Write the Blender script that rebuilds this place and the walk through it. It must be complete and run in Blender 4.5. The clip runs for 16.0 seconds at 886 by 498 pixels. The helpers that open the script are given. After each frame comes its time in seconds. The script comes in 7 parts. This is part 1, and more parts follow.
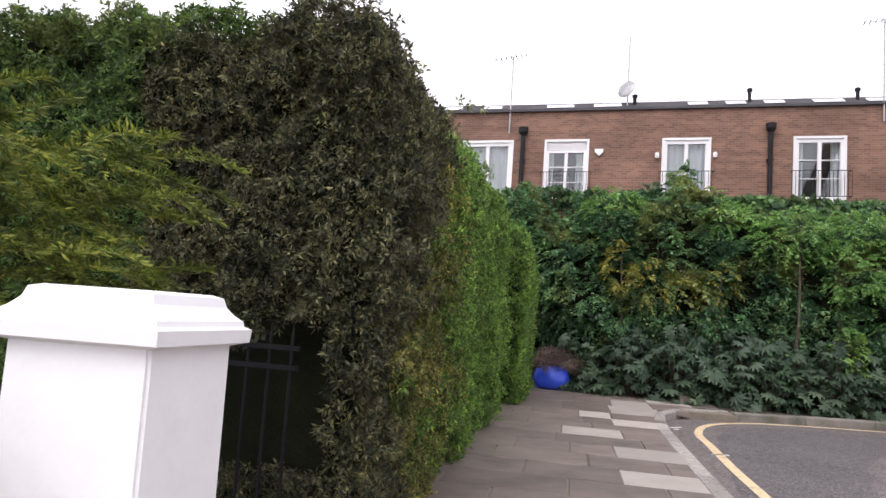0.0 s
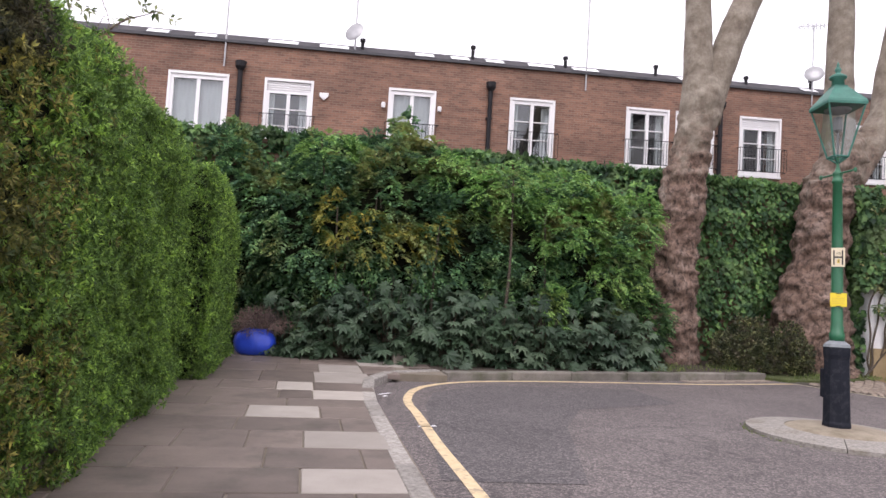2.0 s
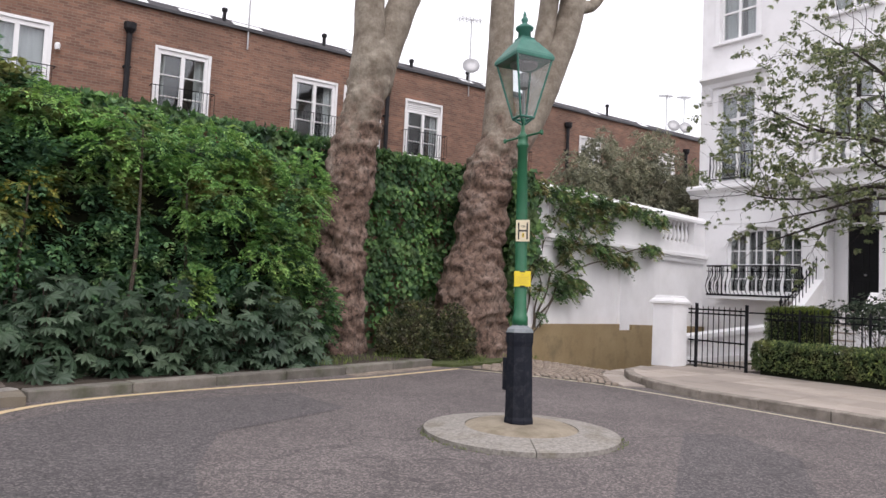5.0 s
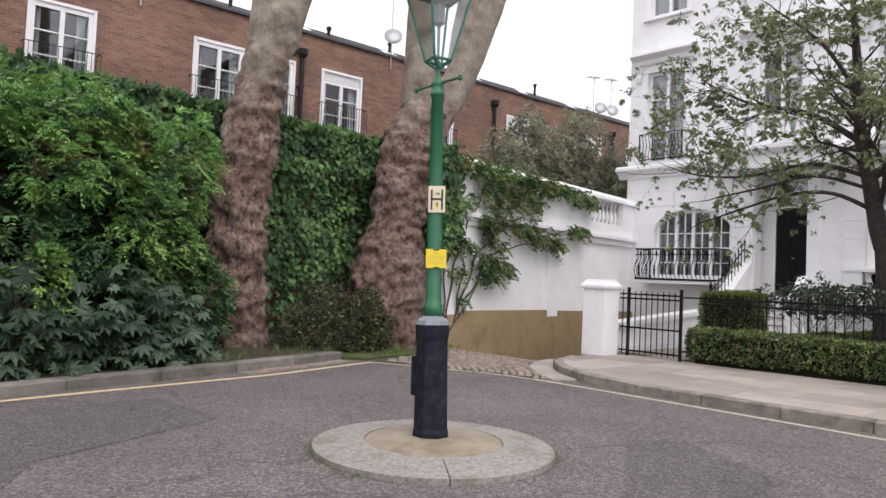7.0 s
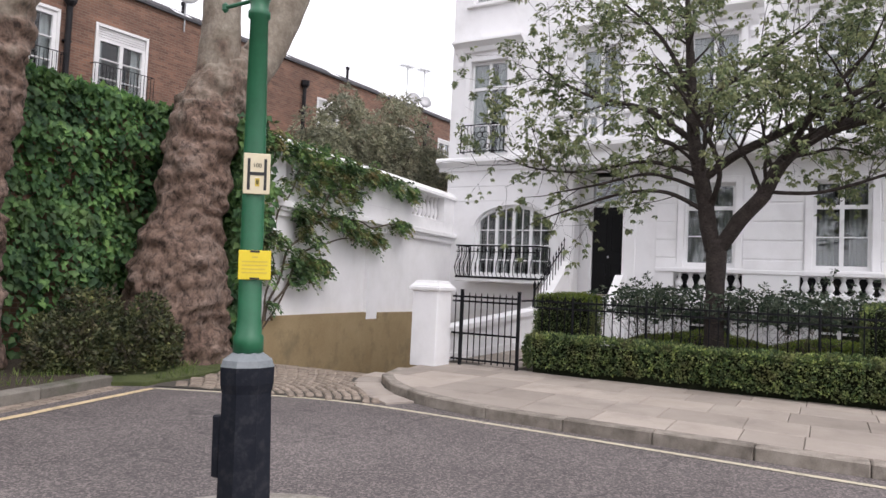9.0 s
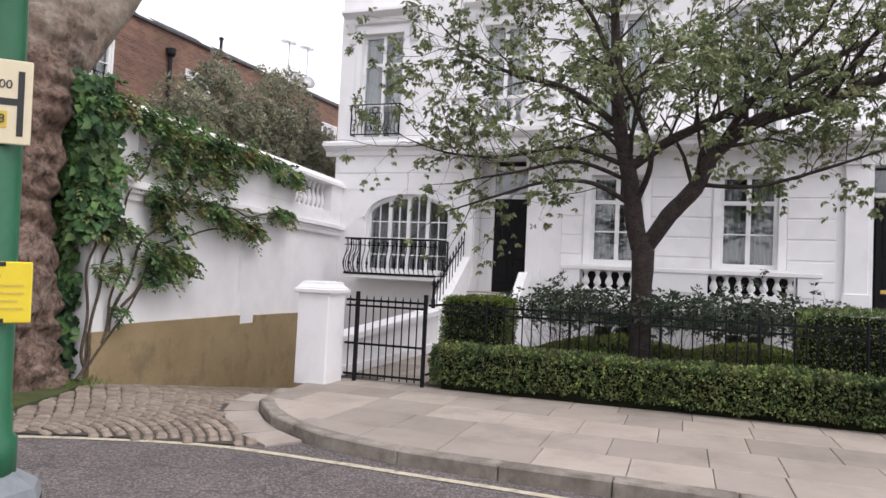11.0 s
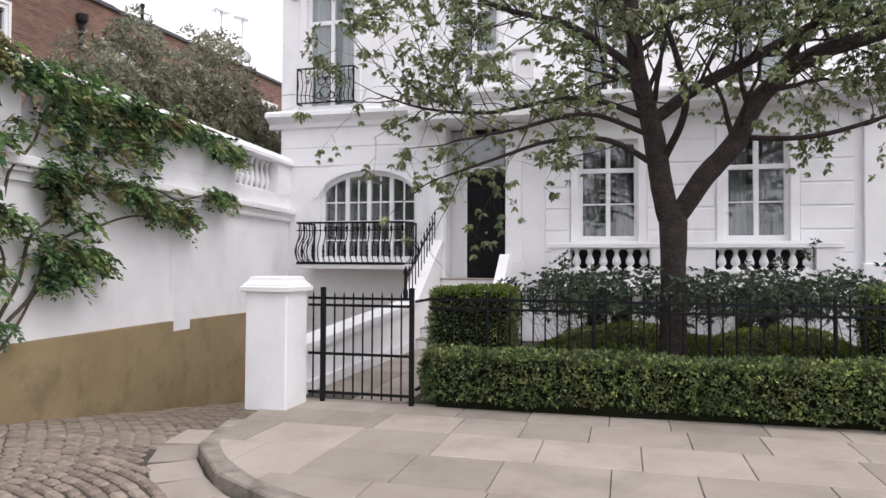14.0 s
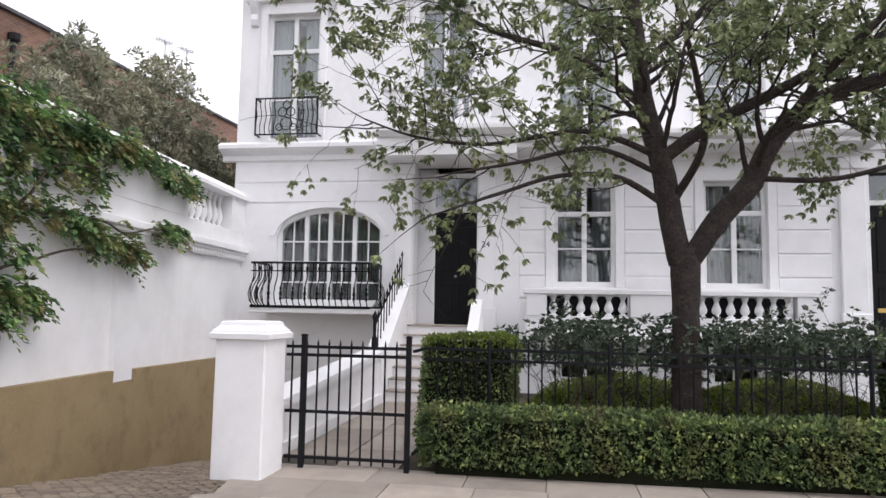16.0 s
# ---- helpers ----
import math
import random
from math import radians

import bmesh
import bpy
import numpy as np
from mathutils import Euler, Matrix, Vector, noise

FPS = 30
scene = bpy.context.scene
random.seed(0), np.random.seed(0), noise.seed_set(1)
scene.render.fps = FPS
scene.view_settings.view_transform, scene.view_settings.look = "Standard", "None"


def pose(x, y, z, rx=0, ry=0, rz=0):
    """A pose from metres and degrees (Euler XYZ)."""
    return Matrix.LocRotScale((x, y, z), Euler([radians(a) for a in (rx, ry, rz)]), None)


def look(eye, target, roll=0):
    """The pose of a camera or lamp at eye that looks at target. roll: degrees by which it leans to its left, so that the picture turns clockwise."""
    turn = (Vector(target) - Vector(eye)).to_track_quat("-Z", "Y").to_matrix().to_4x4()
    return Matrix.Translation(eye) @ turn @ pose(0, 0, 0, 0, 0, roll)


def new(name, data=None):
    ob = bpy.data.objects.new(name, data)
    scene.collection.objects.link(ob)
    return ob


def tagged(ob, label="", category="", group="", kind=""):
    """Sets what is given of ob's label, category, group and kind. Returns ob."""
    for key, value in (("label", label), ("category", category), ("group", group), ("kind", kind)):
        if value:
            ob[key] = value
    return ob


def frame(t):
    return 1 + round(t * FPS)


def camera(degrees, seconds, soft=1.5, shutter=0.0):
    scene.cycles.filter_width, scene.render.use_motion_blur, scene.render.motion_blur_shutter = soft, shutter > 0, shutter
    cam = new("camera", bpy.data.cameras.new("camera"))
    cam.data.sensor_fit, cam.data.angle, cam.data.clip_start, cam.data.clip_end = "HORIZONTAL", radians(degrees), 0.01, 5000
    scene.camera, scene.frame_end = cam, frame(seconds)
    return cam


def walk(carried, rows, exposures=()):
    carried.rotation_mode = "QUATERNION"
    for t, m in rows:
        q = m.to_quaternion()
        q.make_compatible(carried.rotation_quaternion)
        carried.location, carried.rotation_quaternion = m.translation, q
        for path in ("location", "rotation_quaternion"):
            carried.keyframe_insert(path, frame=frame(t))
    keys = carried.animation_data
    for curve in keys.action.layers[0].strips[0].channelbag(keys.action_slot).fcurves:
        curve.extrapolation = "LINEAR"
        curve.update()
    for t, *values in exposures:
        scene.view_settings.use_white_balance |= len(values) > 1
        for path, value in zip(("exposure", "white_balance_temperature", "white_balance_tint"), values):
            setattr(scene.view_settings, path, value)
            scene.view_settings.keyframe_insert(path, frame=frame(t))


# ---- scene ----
cam = camera(65.3, 16.0)
PATH = [
    (0, (1.61, -0.6, 1.383), (1.238, 1.356, 1.575), 4.0),
    (0.5, (1.68, -0.219, 1.423), (1.485, 1.764, 1.59), 3.9),
    (1, (1.776, 0.101, 1.439), (1.797, 2.096, 1.58), 3.6),
    (1.5, (1.886, 0.508, 1.433), (2.092, 2.494, 1.543), 3.7),
    (2, (2.023, 0.921, 1.454), (2.414, 2.879, 1.565), 3.5),
    (2.5, (2.199, 1.327, 1.469), (2.816, 3.226, 1.586), 3.4),
    (3, (2.327, 1.712, 1.447), (3.116, 3.546, 1.573), 3.3),
    (3.5, (2.494, 2.106, 1.478), (3.465, 3.85, 1.607), 3.3),
    (4, (2.693, 2.437, 1.454), (3.795, 4.101, 1.588), 3.0),
    (4.5, (2.873, 2.676, 1.435), (4.061, 4.28, 1.565), 2.8),
    (7, (4.157, 3.781, 1.418), (5.557, 5.206, 1.507), 2.5),
    (7.5, (4.464, 4.15, 1.488), (5.945, 5.491, 1.574), 2.6),
    (8, (4.761, 4.579, 1.521), (6.339, 5.804, 1.609), 2.6),
    (8.5, (5.047, 4.916, 1.499), (6.715, 6.015, 1.591), 2.6),
    (9, (5.373, 5.217, 1.55), (7.119, 6.189, 1.643), 2.6),
    (9.5, (5.676, 5.49, 1.603), (7.478, 6.351, 1.7), 2.7),
    (10, (6.078, 5.776, 1.603), (7.936, 6.509, 1.698), 2.5),
    (10.2, (6.24, 5.874, 1.615), (8.108, 6.581, 1.709), 2.4),
    (12.5, (7.912, 6.839, 1.751), (9.822, 7.428, 1.801), 2.3),
    (13, (8.263, 6.974, 1.73), (10.187, 7.518, 1.778), 1.0),
    (13.5, (8.55, 7.153, 1.689), (10.482, 7.668, 1.734), 1.9),
    (14, (8.708, 7.391, 1.701), (10.642, 7.898, 1.744), 0.3),
    (14.5, (8.907, 7.62, 1.717), (10.846, 8.109, 1.753), -0.1),
    (15, (9.125, 7.827, 1.745), (11.07, 8.292, 1.795), -0.3),
    (15.5, (9.276, 8.065, 1.719), (11.222, 8.497, 1.874), 1.3),
    (16, (9.399, 8.27, 1.689), (11.366, 8.589, 1.865), 1.0),
]
walk(cam, [(t, look(eye, target, roll)) for t, eye, target, roll in PATH], [(0.0, 0.8, 6420, 19.0), (0.9, 0.82, 6440, 29.0), (1.6, 0.82, 6440, 29.0), (2.1, 0.78, 6440, 20.0), (3.0, 0.66, 6460, 17.0), (3.6, 0.58, 6460, 17.0), (8.0, 0.64, 6420, 16.0), (13.0, 0.68, 6400, 16.0), (16.0, 0.74, 6350, 15.0)])

# ---- world, sun, exposure ----
world = bpy.data.worlds.new("overcast_sky")
scene.world = world
world.use_nodes = True
wn, wl = world.node_tree.nodes, world.node_tree.links
wbg = wn["Background"]
sky = wn.new("ShaderNodeTexSky")
sky.sky_type, sky.sun_disc, sky.sun_elevation, sky.sun_rotation = "NISHITA", False, radians(52), radians(200)
wmul = wn.new("ShaderNodeMix")
wmul.data_type = "RGBA"
wmul.inputs["Factor"].default_value = 0.93
wl.new(sky.outputs[0], wmul.inputs[6])
wmul.inputs[7].default_value = (8.6, 8.65, 8.9, 1)
wl.new(wmul.outputs[2], wbg.inputs[0])
wbg.inputs[1].default_value = 0.12
sun_data = bpy.data.lights.new("sun", "SUN")
sun_data.energy, sun_data.angle, sun_data.color = 0.9, radians(40), (1.0, 0.97, 0.93)
sun = new("sun", sun_data)
sun.matrix_world = look((0, 0, 30), (8, 22, 0))

# ---- materials ----
def mat_nodes(name, rough=0.8, metal=0.0):
    m = bpy.data.materials.new(name)
    m.use_nodes = True
    nt = m.node_tree
    b = nt.nodes["Principled BSDF"]
    b.inputs["Roughness"].default_value, b.inputs["Metallic"].default_value = rough, metal
    return m, nt, b


def coords(nt):
    return nt.nodes.new("ShaderNodeNewGeometry").outputs["Position"]


def noise_tex(nt, scale, detail=4.0, rough=0.6, vec=None, stretch=None):
    n = nt.nodes.new("ShaderNodeTexNoise")
    n.inputs["Scale"].default_value, n.inputs["Detail"].default_value, n.inputs["Roughness"].default_value = scale, detail, rough
    v = vec or coords(nt)
    if stretch:
        mp = nt.nodes.new("ShaderNodeMapping")
        mp.inputs["Scale"].default_value = stretch
        nt.links.new(v, mp.inputs[0])
        v = mp.outputs[0]
    nt.links.new(v, n.inputs["Vector"])
    return n.outputs[0]


def ramp(nt, fac, stops):
    r = nt.nodes.new("ShaderNodeValToRGB")
    e = r.color_ramp.elements
    while len(e) < len(stops):
        e.new(0.5)
    for el, (p, c) in zip(e, stops):
        el.position, el.color = p, (*c, 1)
    nt.links.new(fac, r.inputs[0])
    return r.outputs[0]


def mixc(nt, fac, a, b, mode="MIX"):
    m = nt.nodes.new("ShaderNodeMix")
    m.data_type, m.blend_type = "RGBA", mode
    for sock, v in ((m.inputs[0], fac), (m.inputs[6], a), (m.inputs[7], b)):
        if hasattr(v, "links"):
            nt.links.new(v, sock)
        elif isinstance(v, (int, float)):
            sock.default_value = v
        else:
            sock.default_value = (*v, 1)
    return m.outputs[2]


def bump(nt, bsdf, height, strength, dist=0.01):
    b = nt.nodes.new("ShaderNodeBump")
    b.inputs["Strength"].default_value, b.inputs["Distance"].default_value = strength, dist
    nt.links.new(height, b.inputs["Height"])
    nt.links.new(b.outputs[0], bsdf.inputs["Normal"])


def obj_random(nt):
    return nt.nodes.new("ShaderNodeObjectInfo").outputs["Random"]


def island_random(nt):
    return nt.nodes.new("ShaderNodeNewGeometry").outputs["Random Per Island"]


def surface(name, dark, light, scale=6.0, fine=60.0, rough=0.8, relief=0.3, dist=0.004, vary=None, metal=0.0, stains=None):
    """A mineral, painted or metal surface: blotches at one scale, grain at another."""
    m, nt, b = mat_nodes(name, rough, metal)
    big, small = noise_tex(nt, scale, 5), noise_tex(nt, fine, 3)
    c = ramp(nt, big, [(0.3, dark), (0.7, light)])
    c = mixc(nt, 0.35, c, ramp(nt, small, [(0.25, dark), (0.75, light)]))
    if stains:
        col, amount, sc = stains
        s = ramp(nt, noise_tex(nt, sc, 6, 0.65), [(0.5, (0, 0, 0)), (0.72, (amount, amount, amount))])
        c = mixc(nt, s, c, col)
    if vary == "object":
        c = mixc(nt, 0.6, c, mixc(nt, 1.0, c, ramp(nt, obj_random(nt), [(0.0, (0.66, 0.65, 0.64)), (0.5, (1, 1, 1)), (1.0, (1.26, 1.25, 1.24))]), "MULTIPLY"))
    if vary == "island":
        c = mixc(nt, 0.6, c, mixc(nt, 1.0, c, ramp(nt, island_random(nt), [(0.0, (0.5, 0.5, 0.5)), (1.0, (1.4, 1.36, 1.3))]), "MULTIPLY"))
    nt.links.new(c, b.inputs["Base Color"])
    bump(nt, b, small, relief, dist)
    return m


def leaf_mat(name, dark, mid, light, yellow=None, amount=0.0, patch=1.2, gloss=0.6, gain=1.75, sprig=0.0):
    """Leaves: each its own tone, clumps drifting between tones, a little light shining through."""
    dark, mid, light = ([v * gain for v in k] for k in (dark, mid, light))
    yellow = [v * gain * 0.9 for v in yellow] if yellow else None
    m, nt, b = mat_nodes(name, gloss)
    b.inputs["Specular IOR Level"].default_value = 0.3
    c = ramp(nt, island_random(nt), [(0.0, dark), (0.5, mid), (1.0, light)])
    drift = noise_tex(nt, patch, 3)
    c = mixc(nt, 1.0, c, ramp(nt, drift, [(0.3, (0.68, 0.72, 0.7)), (0.7, (1.3, 1.26, 1.1))]), "MULTIPLY")
    if sprig:
        c = mixc(nt, 1.0, c, ramp(nt, noise_tex(nt, sprig, 2), [(0.36, (0.42, 0.44, 0.5)), (0.52, (1, 1, 1)), (0.68, (1.55, 1.5, 1.25))]), "MULTIPLY")
    if yellow:
        pick = ramp(nt, noise_tex(nt, patch * 1.7, 3), [(0.5, (0, 0, 0)), (0.68, (amount, amount, amount))])
        c = mixc(nt, pick, c, yellow)
    c = mixc(nt, 1.0, c, (1.07, 1.0, 1.45), "MULTIPLY")
    nt.links.new(c, b.inputs["Base Color"])
    tr = nt.nodes.new("ShaderNodeBsdfTranslucent")
    nt.links.new(c, tr.inputs[0])
    mx = nt.nodes.new("ShaderNodeMixShader")
    mx.inputs[0].default_value = 0.32
    nt.links.new(b.outputs[0], mx.inputs[1])
    nt.links.new(tr.outputs[0], mx.inputs[2])
    nt.links.new(mx.outputs[0], nt.nodes["Material Output"].inputs[0])
    return m


def brick_wall_mat():
    m, nt, b = mat_nodes("brown_brickwork", 0.9)
    pos = coords(nt)
    sep = nt.nodes.new("ShaderNodeSeparateXYZ")
    nt.links.new(pos, sep.inputs[0])
    sh = nt.nodes.new("ShaderNodeMath")
    sh.operation = "MULTIPLY_ADD"
    nt.links.new(sep.outputs[0], sh.inputs[0])
    sh.inputs[1].default_value = -SLOPE
    nt.links.new(sep.outputs[2], sh.inputs[2])
    add = nt.nodes.new("ShaderNodeMath")
    nt.links.new(sep.outputs[0], add.inputs[0])
    nt.links.new(sep.outputs[1], add.inputs[1])
    com = nt.nodes.new("ShaderNodeCombineXYZ")
    nt.links.new(add.outputs[0], com.inputs[0])
    nt.links.new(sh.outputs[0], com.inputs[1])
    br = nt.nodes.new("ShaderNodeTexBrick")
    br.inputs["Scale"].default_value = 1.0
    br.inputs["Brick Width"].default_value, br.inputs["Row Height"].default_value = 0.225, 0.075
    br.inputs["Mortar Size"].default_value, br.inputs["Mortar Smooth"].default_value = 0.009, 0.3
    br.inputs["Color1"].default_value, br.inputs["Color2"].default_value = (0.25, 0.138, 0.1, 1), (0.155, 0.088, 0.067, 1)
    br.inputs["Mortar"].default_value = (0.23, 0.18, 0.145, 1)
    nt.links.new(com.outputs[0], br.inputs[0])
    c = mixc(nt, 1.0, br.outputs[0], ramp(nt, noise_tex(nt, 0.5, 5), [(0.3, (0.75, 0.73, 0.72)), (0.7, (1.3, 1.22, 1.15))]), "MULTIPLY")
    streak = noise_tex(nt, 1.0, 4, 0.6, None, (0.35, 0.35, 5.0))
    c = mixc(nt, 1.0, c, ramp(nt, streak, [(0.3, (0.8, 0.8, 0.8)), (0.7, (1.2, 1.18, 1.14))]), "MULTIPLY")
    nt.links.new(c, b.inputs["Base Color"])
    bump(nt, b, br.outputs[1], -0.6, 0.01)
    return m


def asphalt_mat(name, lo, hi):
    m, nt, b = mat_nodes(name, 0.85)
    speck = nt.nodes.new("ShaderNodeTexVoronoi")
    speck.inputs["Scale"].default_value = 65
    nt.links.new(coords(nt), speck.inputs["Vector"])
    c = ramp(nt, noise_tex(nt, 0.7, 6, 0.65), [(0.3, lo), (0.7, hi)])
    sp = nt.nodes.new("ShaderNodeSeparateColor")
    nt.links.new(speck.outputs["Color"], sp.inputs[0])
    c = mixc(nt, 1.0, c, ramp(nt, sp.outputs[0], [(0.0, (0.55, 0.55, 0.55)), (0.6, (1, 1, 1)), (1.0, (2.0, 1.93, 1.87))]), "MULTIPLY")
    crack = nt.nodes.new("ShaderNodeTexVoronoi")
    crack.feature = "DISTANCE_TO_EDGE"
    crack.inputs["Scale"].default_value = 0.45
    warp = nt.nodes.new("ShaderNodeVectorMath")
    warp.operation = "ADD"
    nt.links.new(coords(nt), warp.inputs[0])
    wn_ = nt.nodes.new("ShaderNodeTexNoise")
    wn_.inputs["Scale"].default_value = 1.6
    nt.links.new(coords(nt), wn_.inputs["Vector"])
    nt.links.new(wn_.outputs["Color"], warp.inputs[1])
    nt.links.new(warp.outputs[0], crack.inputs["Vector"])
    c = mixc(nt, ramp(nt, crack.outputs[0], [(0.0, (0.5, 0.5, 0.5)), (0.012, (0, 0, 0))]), c, (0.03, 0.028, 0.027))
    nt.links.new(c, b.inputs["Base Color"])
    bump(nt, b, speck.outputs["Distance"], 0.5, 0.006)
    return m


def bark_mat(name, dark, mid, light, scale, depth=0.02):
    m, nt, b = mat_nodes(name, 0.95)
    big, fine = noise_tex(nt, scale, 6, 0.7), noise_tex(nt, scale * 6, 5, 0.7)
    c = ramp(nt, big, [(0.25, dark), (0.5, mid), (0.75, light)])
    c = mixc(nt, 0.5, c, mixc(nt, 1.0, c, ramp(nt, fine, [(0.35, (0.22, 0.2, 0.19)), (0.65, (1.6, 1.55, 1.5))]), "MULTIPLY"))
    crease = noise_tex(nt, scale * 3, 4, 0.6, None, (1.0, 1.0, 1.6))
    c = mixc(nt, 1.0, c, ramp(nt, crease, [(0.34, (0.45, 0.43, 0.42)), (0.46, (1, 1, 1)), (0.72, (1.2, 1.18, 1.16))]), "MULTIPLY")
    nt.links.new(c, b.inputs["Base Color"])
    bump(nt, b, fine, 1.0, depth)
    return m


def plane_bark_mat():
    """Burred red-brown bark at the foot that gives way, in flakes, to smooth pale bark higher up."""
    m, nt, b = mat_nodes("plane_tree_bark", 0.92)
    big, fine = noise_tex(nt, 2.4, 5, 0.65), noise_tex(nt, 16, 6, 0.7)
    low = ramp(nt, big, [(0.3, (0.1, 0.063, 0.046)), (0.5, (0.165, 0.111, 0.085)), (0.72, (0.235, 0.18, 0.15))])
    crack = noise_tex(nt, 7.0, 6, 0.7, None, (1.4, 1.4, 0.9))
    low = mixc(nt, 1.0, low, ramp(nt, crack, [(0.38, (0.3, 0.28, 0.27)), (0.48, (1, 1, 1)), (0.66, (1.4, 1.38, 1.36))]), "MULTIPLY")
    low = mixc(nt, 1.0, low, ramp(nt, fine, [(0.35, (0.55, 0.54, 0.53)), (0.65, (1.35, 1.34, 1.33))]), "MULTIPLY")
    top = ramp(nt, noise_tex(nt, 3.2, 4, 0.6), [(0.3, (0.15, 0.118, 0.09)), (0.5, (0.235, 0.2, 0.155)), (0.7, (0.33, 0.29, 0.235))])
    top = mixc(nt, 0.5, top, mixc(nt, 1.0, top, ramp(nt, fine, [(0.3, (0.6, 0.6, 0.6)), (0.7, (1.3, 1.3, 1.3))]), "MULTIPLY"))
    sep = nt.nodes.new("ShaderNodeSeparateXYZ")
    nt.links.new(coords(nt), sep.inputs[0])
    lift = nt.nodes.new("ShaderNodeMath")
    lift.operation = "MULTIPLY_ADD"
    nt.links.new(big, lift.inputs[0])
    lift.inputs[1].default_value = 4.5
    nt.links.new(sep.outputs[2], lift.inputs[2])
    span = nt.nodes.new("ShaderNodeMapRange")
    span.inputs["From Min"].default_value, span.inputs["From Max"].default_value = 6.4, 8.2
    nt.links.new(lift.outputs[0], span.inputs[0])
    nt.links.new(mixc(nt, span.outputs[0], low, top), b.inputs["Base Color"])
    bump(nt, b, crack, 0.9, 0.05)
    return m


def glass_mat():
    m = bpy.data.materials.new("window_glass")
    m.use_nodes = True
    nt = m.node_tree
    nt.nodes.remove(nt.nodes["Principled BSDF"])
    t, g, x, f, p, k = (nt.nodes.new("ShaderNode" + n) for n in ("BsdfTransparent", "BsdfGlossy", "MixShader", "LayerWeight", "Math", "Math"))
    t.inputs[0].default_value, g.inputs["Roughness"].default_value = (0.85, 0.88, 0.88, 1), 0.03
    p.operation, p.inputs[1].default_value = "POWER", 4.0
    k.operation, k.inputs[1].default_value, k.inputs[2].default_value = "MULTIPLY_ADD", 0.7, 0.09
    nt.links.new(f.outputs["Facing"], p.inputs[0])
    nt.links.new(p.outputs[0], k.inputs[0])
    nt.links.new(k.outputs[0], x.inputs[0])
    nt.links.new(t.outputs[0], x.inputs[1])
    nt.links.new(g.outputs[0], x.inputs[2])
    nt.links.new(x.outputs[0], nt.nodes["Material Output"].inputs[0])
    return m


SLOPE = 0.036
WHITE = surface("white_stucco", (0.8, 0.795, 0.8), (0.87, 0.865, 0.87), 1.5, 40, 0.75, 0.15, 0.003, stains=((0.6, 0.59, 0.58), 0.35, 1.1))
GLOSSWHITE = surface("white_gloss_paint", (0.76, 0.76, 0.76), (0.82, 0.82, 0.82), 3, 80, 0.35, 0.05, 0.001)
OLDWHITE = surface("white_window_paint", (0.78, 0.775, 0.77), (0.86, 0.855, 0.85), 5, 80, 0.5, 0.1, 0.001)
OCHRE = surface("ochre_plinth_render", (0.25, 0.18, 0.092), (0.36, 0.275, 0.155), 1.2, 30, 0.9, 0.3, 0.004, stains=((0.12, 0.1, 0.06), 0.6, 1.8))
BRICK = brick_wall_mat()
SLATE = surface("dark_roof_felt", (0.035, 0.032, 0.035), (0.08, 0.075, 0.08), 1.5, 30, 0.7, 0.3)
LEADGREY = surface("lead_flashing", (0.06, 0.06, 0.066), (0.11, 0.11, 0.115), 2, 40, 0.6, 0.2)
ASPHALT = asphalt_mat("road_asphalt", (0.094, 0.081, 0.079), (0.142, 0.124, 0.119))
PATCH = asphalt_mat("road_patch_asphalt", (0.078, 0.07, 0.071), (0.104, 0.094, 0.094))
YORK = surface("dark_york_stone", (0.12, 0.094, 0.08), (0.21, 0.168, 0.142), 2.2, 70, 0.6, 0.35, 0.003, "object", stains=((0.06, 0.052, 0.04), 0.7, 2.5))
PALE_SLAB = surface("pale_concrete_slab", (0.3, 0.27, 0.235), (0.42, 0.38, 0.34), 2.5, 90, 0.8, 0.3, 0.003, "object")
BUFF_SLAB = surface("buff_paving_stone", (0.3, 0.255, 0.217), (0.4, 0.35, 0.303), 1.6, 80, 0.75, 0.35, 0.003, "object", stains=((0.22, 0.19, 0.165), 0.6, 1.7))
KERB = surface("granite_kerb", (0.15, 0.138, 0.124), (0.46, 0.43, 0.39), 22, 70, 0.8, 0.6, 0.006, "object", stains=((0.13, 0.11, 0.09), 0.7, 3))
KERB_OLD = surface("weathered_stone_kerb", (0.15, 0.128, 0.104), (0.4, 0.355, 0.305), 5, 90, 0.8, 0.6, 0.006, "object", stains=((0.085, 0.07, 0.055), 0.8, 3))
FARKERB = surface("mossy_stone_kerb", (0.1, 0.09, 0.075), (0.25, 0.23, 0.2), 4, 80, 0.9, 0.6, 0.006, "object", stains=((0.06, 0.075, 0.03), 0.8, 2.5))
SETT = surface("granite_sett", (0.15, 0.115, 0.087), (0.35, 0.29, 0.235), 9, 90, 0.75, 0.7, 0.006, "object")
SETT_FAR = surface("granite_sett_far", (0.15, 0.115, 0.087), (0.35, 0.29, 0.235), 9, 90, 0.75, 0.7, 0.006, "island")
JOINT = surface("joint_grit", (0.045, 0.04, 0.032), (0.09, 0.078, 0.062), 6, 120, 0.95, 0.5, 0.004)
JOINT_L = surface("pale_joint_sand", (0.14, 0.12, 0.09), (0.24, 0.205, 0.16), 4, 90, 0.95, 0.4, 0.004)
SOIL = surface("bed_soil", (0.03, 0.022, 0.015), (0.075, 0.058, 0.04), 5, 60, 0.95, 0.9, 0.02)
GRASS_SOIL = surface("mossy_ground", (0.04, 0.055, 0.015), (0.1, 0.12, 0.035), 5, 60, 0.95, 0.9, 0.02)
